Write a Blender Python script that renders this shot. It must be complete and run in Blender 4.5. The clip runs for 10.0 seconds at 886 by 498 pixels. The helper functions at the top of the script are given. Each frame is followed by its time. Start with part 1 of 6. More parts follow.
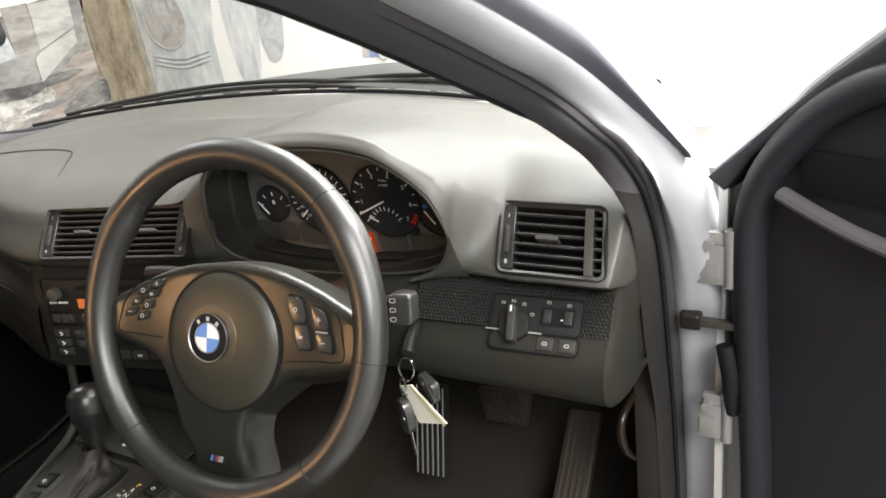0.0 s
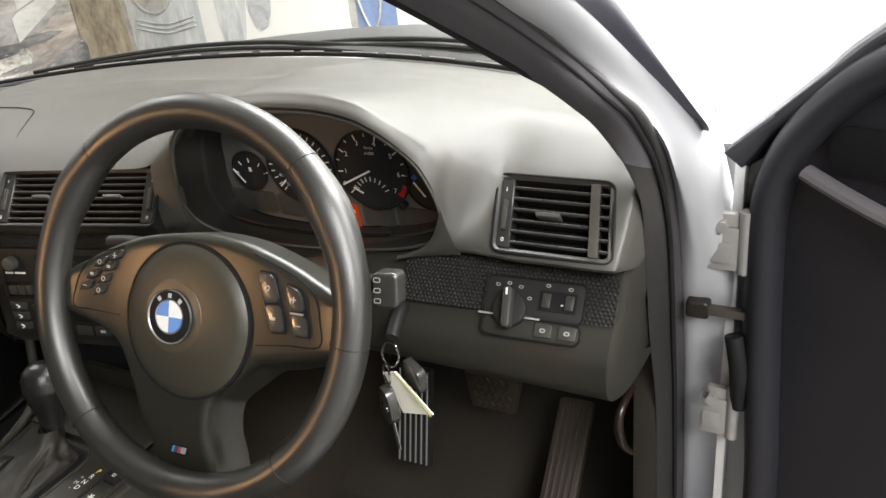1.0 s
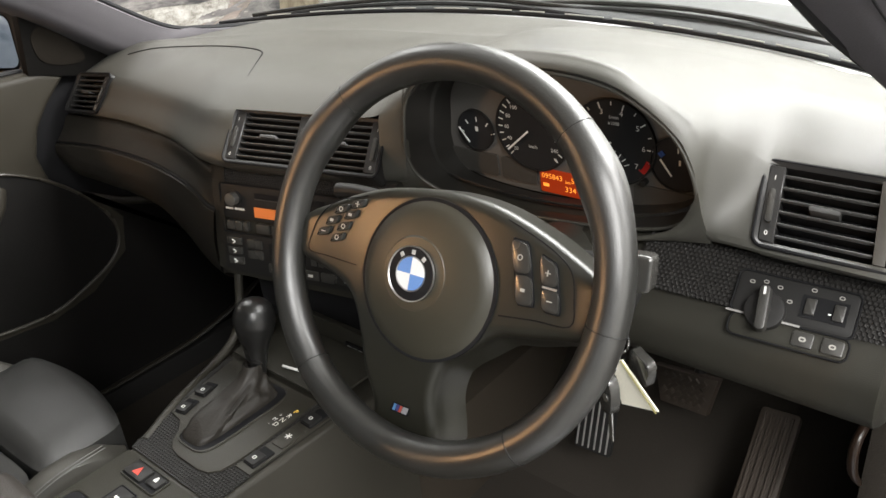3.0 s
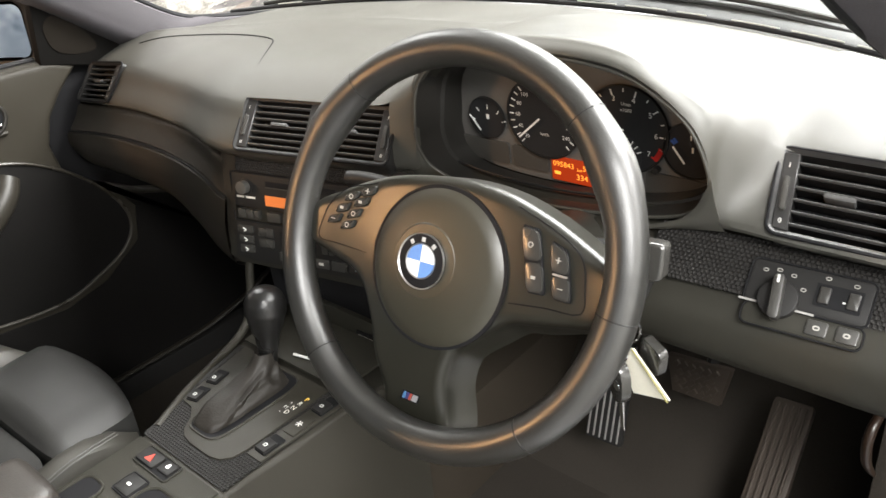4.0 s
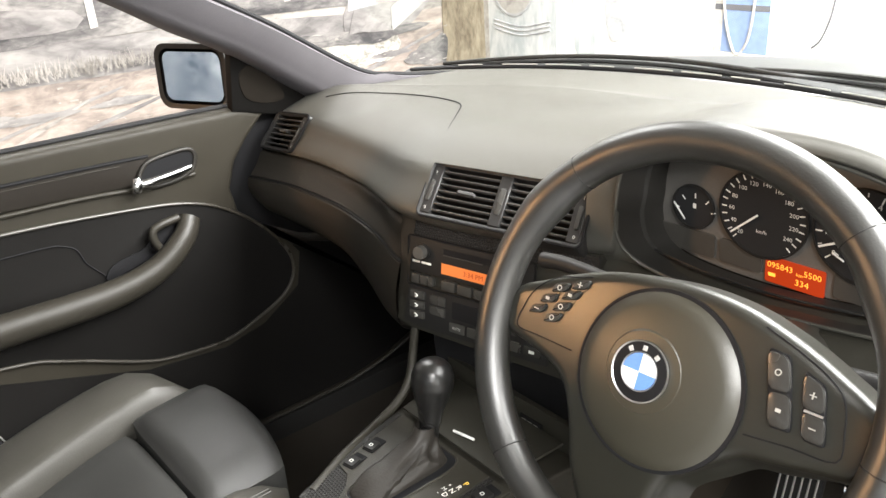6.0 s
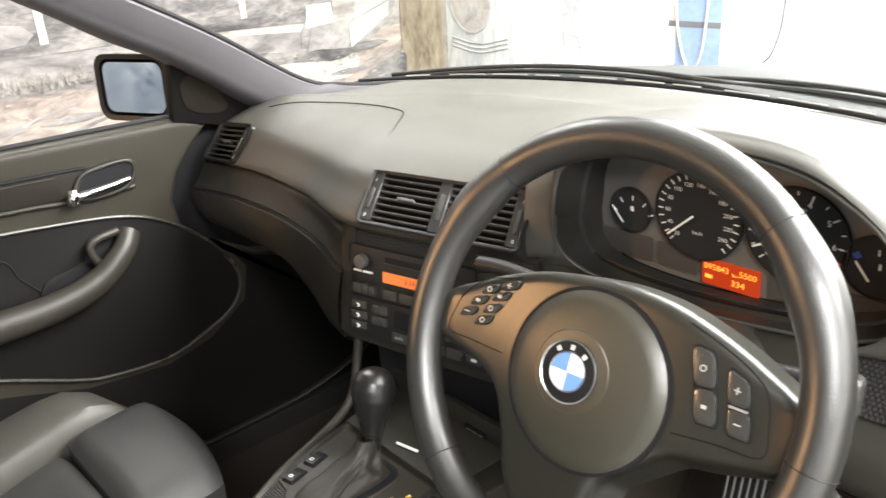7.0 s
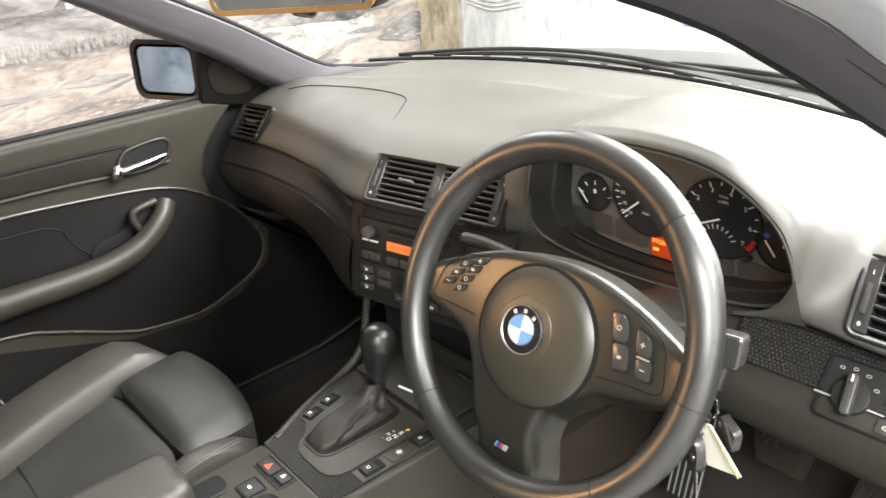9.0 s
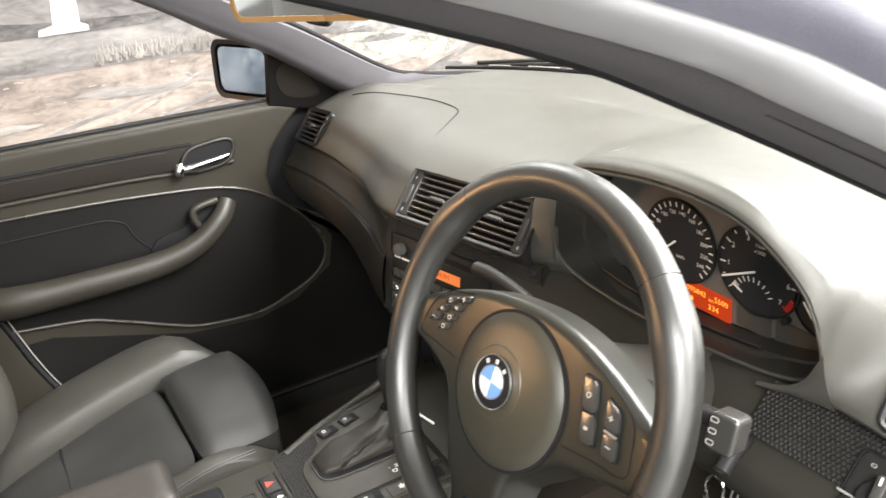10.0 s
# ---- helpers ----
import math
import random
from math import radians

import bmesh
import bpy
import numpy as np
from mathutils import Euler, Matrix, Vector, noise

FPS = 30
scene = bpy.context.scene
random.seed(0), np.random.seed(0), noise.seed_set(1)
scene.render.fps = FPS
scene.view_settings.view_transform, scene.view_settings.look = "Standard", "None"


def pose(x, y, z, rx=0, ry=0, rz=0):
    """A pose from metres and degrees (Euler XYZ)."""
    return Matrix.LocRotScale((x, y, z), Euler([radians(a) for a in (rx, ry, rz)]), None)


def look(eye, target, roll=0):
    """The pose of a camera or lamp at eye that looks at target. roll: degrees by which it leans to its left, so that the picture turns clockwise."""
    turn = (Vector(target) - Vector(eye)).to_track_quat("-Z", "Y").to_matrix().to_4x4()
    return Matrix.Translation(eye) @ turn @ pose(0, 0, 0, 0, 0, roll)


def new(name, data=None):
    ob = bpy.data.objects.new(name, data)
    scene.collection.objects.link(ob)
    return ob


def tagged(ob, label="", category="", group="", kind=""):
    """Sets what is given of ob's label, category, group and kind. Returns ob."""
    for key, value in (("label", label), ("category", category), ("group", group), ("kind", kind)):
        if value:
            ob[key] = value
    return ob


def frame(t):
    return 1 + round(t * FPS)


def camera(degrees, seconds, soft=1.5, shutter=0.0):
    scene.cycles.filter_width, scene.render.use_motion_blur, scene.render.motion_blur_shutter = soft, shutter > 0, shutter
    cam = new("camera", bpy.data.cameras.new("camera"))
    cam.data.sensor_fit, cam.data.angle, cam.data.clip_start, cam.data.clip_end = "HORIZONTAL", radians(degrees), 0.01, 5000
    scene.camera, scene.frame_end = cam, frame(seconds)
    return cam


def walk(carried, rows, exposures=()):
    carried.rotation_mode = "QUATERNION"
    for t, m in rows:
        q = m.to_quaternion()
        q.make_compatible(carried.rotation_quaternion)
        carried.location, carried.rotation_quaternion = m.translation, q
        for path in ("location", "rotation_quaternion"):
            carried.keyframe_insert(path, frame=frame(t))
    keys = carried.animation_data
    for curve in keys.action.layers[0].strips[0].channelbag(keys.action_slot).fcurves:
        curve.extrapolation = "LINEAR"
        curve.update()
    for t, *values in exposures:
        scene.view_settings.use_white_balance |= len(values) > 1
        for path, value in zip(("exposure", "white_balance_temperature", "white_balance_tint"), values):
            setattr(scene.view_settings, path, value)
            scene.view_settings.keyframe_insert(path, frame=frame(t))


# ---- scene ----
cam = camera(59.03, 10.0, shutter=0.3)
PATH = [
    (0, (0.912, -0.464, 1.154), (-0.031, 1.093, 0.326), -8.3),
    (0.5, (0.884, -0.434, 1.13), (-0.077, 1.088, 0.259), -7.5),
    (1, (0.87, -0.406, 1.12), (-0.033, 1.144, 0.236), -6.5),
    (1.5, (0.841, -0.412, 1.119), (-0.136, 1.095, 0.239), -6.3),
    (2, (0.815, -0.412, 1.118), (-0.243, 1.047, 0.25), -6.2),
    (2.5, (0.773, -0.413, 1.118), (-0.365, 0.982, 0.247), -4.3),
    (2.7, (0.76, -0.419, 1.114), (-0.402, 0.934, 0.208), -4.7),
    (3.8, (0.771, -0.427, 1.107), (-0.426, 0.875, 0.174), -5.4),
    (4, (0.762, -0.422, 1.106), (-0.439, 0.872, 0.167), -5.5),
    (4.5, (0.727, -0.431, 1.117), (-0.578, 0.801, 0.235), -4.8),
    (5, (0.691, -0.434, 1.127), (-0.71, 0.733, 0.305), -5.0),
    (5.5, (0.671, -0.434, 1.124), (-0.762, 0.7, 0.312), -4.0),
    (5.7, (0.663, -0.434, 1.126), (-0.782, 0.688, 0.319), -3.9),
    (6.8, (0.667, -0.415, 1.101), (-0.778, 0.738, 0.338), -3.8),
    (7, (0.677, -0.403, 1.1), (-0.729, 0.798, 0.339), -3.5),
    (7.5, (0.704, -0.398, 1.108), (-0.655, 0.864, 0.359), -3.7),
    (8, (0.741, -0.409, 1.13), (-0.594, 0.858, 0.347), -3.5),
    (8.5, (0.781, -0.451, 1.194), (-0.571, 0.74, 0.327), -3.2),
    (9, (0.812, -0.469, 1.194), (-0.591, 0.659, 0.322), -4.1),
    (9.5, (0.814, -0.402, 1.191), (-0.722, 0.536, 0.318), -3.8),
    (10, (0.836, -0.305, 1.184), (-0.759, 0.556, 0.337), -4.3),
]
walk(cam, [(t, look(eye, target, roll)) for t, eye, target, roll in PATH], exposures=((0.0, -0.38), (1.0, -0.48), (2.5, -0.48), (4.0, 0.14), (5.5, 0.38), (7.0, 0.43), (10.0, 0.40)))

from mathutils import bvhtree

# ---------- light ----------
GROUND = -0.10
world = bpy.data.worlds.new("world")
scene.world = world
world.use_nodes = True
sky = world.node_tree.nodes.new("ShaderNodeTexSky")
sky.sky_type, sky.sun_disc = "NISHITA", False
sky.sun_elevation, sky.sun_rotation = radians(40), radians(60)
world.node_tree.links.new(sky.outputs[0], world.node_tree.nodes["Background"].inputs[0])
world.node_tree.nodes["Background"].inputs[1].default_value = 0.10


def area_lamp(name, where, target, size_x, size_y, watts, colour):
    data = bpy.data.lights.new(name, "AREA")
    data.shape, data.size, data.size_y, data.energy, data.color = "RECTANGLE", size_x, size_y, watts, colour
    ob = new(name, data)
    ob.matrix_world = look(where, target)
    return ob


# Unseen overhead lights, added to brighten dash, door pillar, footwell and mural.
for where, watts, width, depth in (((0.4, 2.2, 2.9), 360, 2.4, 1.6), ((2.7, 1.5, 2.9), 620, 2.6, 2.2), ((2.8, -1.7, 2.9), 320, 1.6, 1.4), ((2.0, -2.7, 2.9), 40, 1.4, 1.0), ((-2.2, 0.8, 2.9), 66, 1.4, 1.0)):
    area_lamp("added_fill_light", where, (where[0], where[1], 0), width, depth, watts, (1.0, 0.99, 0.97))
area_lamp("warm_lamp", (-2.6, -3.7, 1.85), (0.3, 0, 0.8), 0.32, 0.28, 66, (1.0, 0.55, 0.24))

# ---------- materials ----------


def mat(name, colour, rough=0.5, metal=0.0, vary=0.15, scale=6.0, grain=900.0, bump=0.08, spec=0.5, coat=0.0, emit=None, power=0.0, stretch=None):
    """A surface with broad stains, fine grain and a fine relief. Scales are per metre."""
    m = bpy.data.materials.new(name)
    m.use_nodes = True
    nt = m.node_tree
    b = nt.nodes["Principled BSDF"]
    b.inputs["Roughness"].default_value = rough
    b.inputs["Metallic"].default_value = metal
    b.inputs["Specular IOR Level"].default_value = spec
    b.inputs["Coat Weight"].default_value = coat
    co = nt.nodes.new("ShaderNodeTexCoord")
    big, fine = nt.nodes.new("ShaderNodeTexNoise"), nt.nodes.new("ShaderNodeTexNoise")
    big.inputs["Scale"].default_value, big.inputs["Detail"].default_value = scale, 5
    fine.inputs["Scale"].default_value, fine.inputs["Detail"].default_value = grain, 2
    source = co.outputs["Object"]
    if stretch:
        mapping = nt.nodes.new("ShaderNodeMapping")
        mapping.inputs["Scale"].default_value = stretch
        nt.links.new(source, mapping.inputs["Vector"])
        source = mapping.outputs[0]
        big.inputs["Distortion"].default_value = 0.6
    for n in (big, fine):
        nt.links.new(source, n.inputs["Vector"])
    add = nt.nodes.new("ShaderNodeMath")
    add.operation = "ADD"
    nt.links.new(big.outputs["Fac"], add.inputs[0])
    nt.links.new(fine.outputs["Fac"], add.inputs[1])
    ramp = nt.nodes.new("ShaderNodeMapRange")
    ramp.inputs["From Min"].default_value, ramp.inputs["From Max"].default_value = 0.6, 1.4
    ramp.inputs["To Min"].default_value, ramp.inputs["To Max"].default_value = 1 - vary, 1 + vary
    nt.links.new(add.outputs[0], ramp.inputs["Value"])
    mul = nt.nodes.new("ShaderNodeVectorMath")
    mul.operation = "SCALE"
    mul.inputs[0].default_value = colour
    nt.links.new(ramp.outputs[0], mul.inputs["Scale"])
    nt.links.new(mul.outputs[0], b.inputs["Base Color"])
    rr = nt.nodes.new("ShaderNodeMapRange")
    rr.inputs["From Min"].default_value, rr.inputs["From Max"].default_value = 0.3, 0.7
    rr.inputs["To Min"].default_value, rr.inputs["To Max"].default_value = max(rough - 0.07, 0.02), min(rough + 0.07, 1)
    nt.links.new(big.outputs["Fac"], rr.inputs["Value"])
    nt.links.new(rr.outputs[0], b.inputs["Roughness"])
    if bump:
        bp = nt.nodes.new("ShaderNodeBump")
        bp.inputs["Strength"].default_value, bp.inputs["Distance"].default_value = bump, 0.001
        nt.links.new(fine.outputs["Fac"], bp.inputs["Height"])
        nt.links.new(bp.outputs[0], b.inputs["Normal"])
    if emit:
        b.inputs["Emission Color"].default_value = (*emit, 1)
        b.inputs["Emission Strength"].default_value = power
    return m


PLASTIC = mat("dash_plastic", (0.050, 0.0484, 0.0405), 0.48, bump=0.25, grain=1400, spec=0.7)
# Darker copies of the dash plastic; shade on low and passenger faces is in the colour.
PLASTIC_LOW = mat("shaded_lower_plastic", (0.028, 0.0268, 0.0215), 0.45, bump=0.25, grain=1400, spec=0.2)
PLASTIC_MID = mat("shaded_passenger_plastic", (0.022, 0.0195, 0.0158), 0.45, bump=0.25, grain=1400, spec=0.22)
SHROUD = mat("shroud_plastic", (0.021, 0.020, 0.018), 0.38, bump=0.15, grain=1400, spec=0.3)
PLASTIC_BLACK = mat("black_plastic", (0.019, 0.0185, 0.018), 0.42, bump=0.1, spec=0.2)
TRIM_LOW = mat("lower_trim", (0.034, 0.032, 0.031), 0.7, bump=0.3, grain=700, spec=0.15)
TRIM = mat("pillar_trim", (0.105, 0.099, 0.107), 0.7, bump=0.3, grain=700, spec=0.25)
LEATHER = mat("wheel_leather", (0.0145, 0.0142, 0.0125), 0.38, bump=0.16, grain=600, scale=14, spec=1.0, coat=0.32)
LEATHER.node_tree.nodes["Principled BSDF"].inputs["Coat Roughness"].default_value = 0.36
COVER = mat("wheel_cover", (0.0135, 0.0132, 0.0092), 0.34, bump=0.12, grain=1500, spec=0.8)
PAD = mat("wheel_pad", (0.033, 0.0305, 0.0210), 0.38, bump=0.15, grain=1500, spec=0.75)
SEAT_LEATHER = mat("seat_leather", (0.044, 0.042, 0.036), 0.40, bump=0.3, grain=450, scale=9, spec=0.45)
SEAT_CLOTH = mat("seat_insert_leather", (0.029, 0.029, 0.0275), 0.42, bump=0.35, grain=800, scale=9, spec=0.4)
CARPET = mat("carpet", (0.033, 0.029, 0.0245), 0.95, bump=0.8, grain=500, spec=0.03)
RUBBER = mat("rubber_seal", (0.014, 0.014, 0.015), 0.6, bump=0.1, spec=0.2)
SILVER = mat("silver_paint", (0.49, 0.495, 0.52), 0.47, metal=0.25, vary=0.05, bump=0.02, coat=0.15)
CHROME = mat("chrome", (0.85, 0.85, 0.86), 0.15, metal=1.0, vary=0.03, bump=0.0)
STEEL = mat("galvanised_steel", (0.36, 0.35, 0.335), 0.5, metal=0.45, vary=0.15, bump=0.1)
GREY_PRINT = mat("grey_print", (0.38, 0.37, 0.34), 0.6, bump=0.0, vary=0.02)
PRINT = mat("white_print", (0.75, 0.75, 0.72), 0.6, bump=0.0, vary=0.02)
WHITE_WALL = mat("white_paint", (0.80, 0.80, 0.78), 0.85, vary=0.05, scale=1.2, grain=120, bump=0.1)
CONCRETE = mat("concrete_floor", (0.17, 0.165, 0.155), 0.75, vary=0.2, scale=1.5, grain=60, bump=0.4)
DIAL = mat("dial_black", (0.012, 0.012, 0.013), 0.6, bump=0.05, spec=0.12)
MIRROR = mat("mirror_glass", (0.9, 0.92, 0.95), 0.02, metal=1.0, vary=0.0, bump=0.0)

# ---------- mesh helpers ----------


def thing(name, where, label, category, group="", kind=""):
    ob = new(name)
    ob.location = where
    ob.empty_display_size = 0.05
    return tagged(ob, label, category, group, kind)


def finish(bm, name, material, smooth=True):
    bmesh.ops.recalc_face_normals(bm, faces=bm.faces)
    me = bpy.data.meshes.new(name)
    bm.to_mesh(me)
    bm.free()
    me.materials.append(material)
    if smooth:
        me.polygons.foreach_set("use_smooth", [True] * len(me.polygons))
        me.set_sharp_from_angle(angle=radians(38))
    return me


def part(name, bm, material, parent=None, label="", smooth=True):
    """Links a bmesh, in world places, as one mesh under a thing or a part."""
    ob = new(name, finish(bm, name, material, smooth))
    if parent is not None:
        ob.parent = parent
        if parent.type == "EMPTY":
            ob.matrix_parent_inverse = Matrix.Translation(parent.location).inverted()
    return tagged(ob, label)


def box(lo, hi, bevel=0.0, m=None, seg=2):
    bm = bmesh.new()
    bmesh.ops.create_cube(bm, size=1)
    size = [hi[n] - lo[n] for n in range(3)]
    bmesh.ops.transform(bm, verts=bm.verts, matrix=Matrix.Translation([(lo[n] + hi[n]) / 2 for n in range(3)]) @ Matrix.Diagonal((*size, 1)))
    if bevel:
        bmesh.ops.bevel(bm, geom=bm.edges[:], offset=bevel, segments=seg, profile=0.7, affect="EDGES")
    if m is not None:
        bmesh.ops.transform(bm, verts=bm.verts, matrix=m)
    return bm


def curve_points(points, per=8, closed=False):
    """Catmull-Rom through points."""
    p = [np.array(q, float) for q in points]
    n = len(p)
    out = []
    for i in range(n if closed else n - 1):
        a, b, c, d = (p[(i + k) % n] if closed else p[min(max(i + k, 0), n - 1)] for k in (-1, 0, 1, 2))
        for t in np.linspace(0, 1, per, endpoint=False):
            out.append(0.5 * (2 * b + (c - a) * t + (2 * a - 5 * b + 4 * c - d) * t**2 + (3 * b - a - 3 * c + d) * t**3))
    if not closed:
        out.append(p[-1])
    return out


def grid_faces(bm, rows, close_u=False, close_v=False):
    vs = [[bm.verts.new(q) for q in r] for r in rows]
    nu, nv = len(vs), len(vs[0])
    for i in range(nu if close_u else nu - 1):
        for j in range(nv if close_v else nv - 1):
            bm.faces.new((vs[i][j], vs[(i + 1) % nu][j], vs[(i + 1) % nu][(j + 1) % nv], vs[i][(j + 1) % nv]))
    return vs


def loft(rails, per_u=6, per_v=6, thick=0.0):
    """A smooth skin through a grid of control points, rail by rail."""
    across = [curve_points(r, per_v) for r in rails]
    cols = [curve_points([across[i][j] for i in range(len(across))], per_u) for j in range(len(across[0]))]
    bm = bmesh.new()
    grid_faces(bm, [[cols[j][i] for j in range(len(cols))] for i in range(len(cols[0]))])
    if thick:
        bmesh.ops.recalc_face_normals(bm, faces=bm.faces)
        bmesh.ops.solidify(bm, geom=bm.faces[:], thickness=thick)
    return bm


def tube(points, radius, per=6, sides=12, closed=False, squash=1.0, caps=True):
    pts = curve_points(points, per, closed) if per > 1 else [np.array(q, float) for q in points]
    n = len(pts)
    rad = radius if callable(radius) else (lambda t: radius)
    bm = bmesh.new()
    rings, side = [], None
    for i, q in enumerate(pts):
        a, b = (pts[(i - 1) % n], pts[(i + 1) % n]) if closed else (pts[max(i - 1, 0)], pts[min(i + 1, n - 1)])
        d = Vector(b - a).normalized()
        if side is None:
            side = d.cross(Vector((0, 0, 1)))
            side = d.cross(Vector((1, 0, 0))) if side.length < 0.1 else side
        side = (side - d * side.dot(d)).normalized()
        up = side.cross(d)
        r = rad(i / max(n - 1, 1))
        rings.append([Vector(q) + side * math.cos(w) * r + up * math.sin(w) * r * squash for w in np.linspace(0, 2 * math.pi, sides, endpoint=False)])
    vs = grid_faces(bm, rings, closed, True)
    if caps and not closed:
        bm.faces.new(vs[0])
        bm.faces.new(vs[-1][::-1])
    return bm


def prism(outline, depth, m=None, bevel=0.0, per=0, seg=2):
    """A flat outline (u, up), closed, made into a slab of that depth along the frame's normal, its face at 0."""
    pts = [(float(q[0]), float(q[1])) for q in (curve_points(outline, per, True) if per else outline)]
    bm = bmesh.new()
    f = bm.faces.new([bm.verts.new((x, y, 0)) for x, y in pts])
    f.normal_update()
    if f.normal.z < 0:
        f.normal_flip()
    got = bmesh.ops.extrude_face_region(bm, geom=[f])
    for v in got["geom"]:
        if isinstance(v, bmesh.types.BMVert):
            v.co.z -= depth
    if bevel:
        top = [e for e in bm.edges if all(abs(v.co.z) < 1e-6 for v in e.verts)]
        bmesh.ops.bevel(bm, geom=top, offset=bevel, segments=seg, profile=0.6, affect="EDGES")
    if m is not None:
        bmesh.ops.transform(bm, verts=bm.verts, matrix=m)
    return bm


def disc(r, depth, m=None, bevel=0.0, sides=40, cx=0.0, cy=0.0, ry=None):
    return prism([(cx + r * math.cos(a), cy + (ry or r) * math.sin(a)) for a in np.linspace(0, 2 * math.pi, sides, endpoint=False)], depth, m, bevel)


def rounded(x0, y0, x1, y1, r, seg=5):
    out = []
    for cx, cy, a in ((x1 - r, y1 - r, 0), (x0 + r, y1 - r, 90), (x0 + r, y0 + r, 180), (x1 - r, y0 + r, 270)):
        out += [(cx + r * math.cos(radians(a + k * 90 / seg)), cy + r * math.sin(radians(a + k * 90 / seg))) for k in range(seg + 1)]
    return out


def ring_prism(outer, inner, depth, m=None, drop=0.0):
    """A frame between two outlines with the same number of points; the inner rim may lie deeper by drop."""
    bm = bmesh.new()
    rows = [[(x, y, -depth) for x, y in outer], [(x, y, 0) for x, y in outer], [(x, y, -drop) for x, y in inner], [(x, y, -depth) for x, y in inner]]
    grid_faces(bm, rows, False, True)
    if m is not None:
        bmesh.ops.transform(bm, verts=bm.verts, matrix=m)
    return bm


def face_frame(o, ux, down):
    """A frame on a face: x along ux, y up the face, z out of it."""
    x = Vector(ux).normalized()
    d = Vector(down)
    d = (d - x * d.dot(x)).normalized()
    n = d.cross(x)
    return Matrix(((x.x, -d.x, n.x, o[0]), (x.y, -d.y, n.y, o[1]), (x.z, -d.z, n.z, o[2]), (0, 0, 0, 1)))


def shift(x, y, z=0.0, turn=0.0):
    return pose(x, y, z, 0, 0, turn)


def lettering(name, text, size, m, material, parent, label=""):
    """Words as a flat mesh, centred on the frame m, with the built-in font."""
    data = bpy.data.curves.new(name, "FONT")
    data.body, data.size, data.align_x, data.align_y, data.resolution_u = text, size, "CENTER", "CENTER", 2
    tmp = bpy.data.objects.new("tmp", data)
    scene.collection.objects.link(tmp)
    me = bpy.data.meshes.new_from_object(tmp.evaluated_get(bpy.context.evaluated_depsgraph_get()))
    bpy.data.objects.remove(tmp)
    bm = bmesh.new()
    bm.from_mesh(me)
    bpy.data.meshes.remove(me)
    bmesh.ops.transform(bm, verts=bm.verts, matrix=m)
    return part(name, bm, material, parent, label, smooth=False)


def cut_hole(bm, m, u0, u1, v0, v1, deep=0.05):
    """Opens a rectangle of a face frame in a skin."""
    inv = m.inverted()

    def near(f):
        c = inv @ f.calc_center_median()
        return u0 - 0.06 < c.x < u1 + 0.06 and -v1 - 0.06 < c.y < -v0 + 0.06 and abs(c.z) < deep

    for p, n in (((u0, 0, 0), (1, 0, 0)), ((u1, 0, 0), (1, 0, 0)), ((0, -v0, 0), (0, 1, 0)), ((0, -v1, 0), (0, 1, 0))):
        faces = [f for f in bm.faces if near(f)]
        geom = faces + list({e for f in faces for e in f.edges}) + list({v for f in faces for v in f.verts})
        bmesh.ops.bisect_plane(bm, geom=geom, plane_co=m @ Vector(p), plane_no=m.to_3x3().inverted().transposed() @ Vector(n), dist=1e-6)
    gone = []
    for f in bm.faces:
        c = inv @ f.calc_center_median()
        if u0 < c.x < u1 and -v1 < c.y < -v0 and abs(c.z) < deep:
            gone.append(f)
    bmesh.ops.delete(bm, geom=gone, context="FACES")


# ---------- the room ----------
WEST, NORTH, EAST, SOUTH, TOP = -3.75, 3.5, 5.0, -6.0, 3.0


def slab(name, lo, hi, material, label, category):
    return tagged(part(name, box(lo, hi), material, smooth=False), label, category, kind="structure")


slab("ground", (-60, -60, GROUND - 0.2), (60, 60, GROUND), CONCRETE, "grey concrete workshop floor under the car", "floor")
slab("wall_north", (WEST - 0.2, NORTH, GROUND), (EAST + 0.2, NORTH + 0.2, TOP), WHITE_WALL, "brightly lit white painted wall ahead of the car", "wall")
slab("wall_west", (WEST - 0.2, SOUTH, GROUND), (WEST, NORTH, TOP), WHITE_WALL, "wall beside the car carrying a faded painted mural", "wall")
slab("wall_east", (EAST, SOUTH, GROUND), (EAST + 0.2, NORTH, TOP), WHITE_WALL, "plain white painted side wall", "wall")
# Out of view; its grey is chosen to hold down light bounced into the car.
slab("ceiling", (WEST - 0.2, SOUTH - 0.2, TOP), (EAST + 0.2, NORTH + 0.2, TOP + 0.2), mat("bounce_cut_grey", (0.34, 0.335, 0.32), 0.9, vary=0.12, scale=1.5, grain=80, bump=0.1), "unseen ceiling, grey to cut bounced light", "ceiling")

# mural: flat painted shapes on the two walls, local x along the wall, y up
WM = face_frame((WEST, 0, 0), (0, 1, 0), (0, 0, -1))
NM = face_frame((0, NORTH, 0), (1, 0, 0), (0, 0, -1))


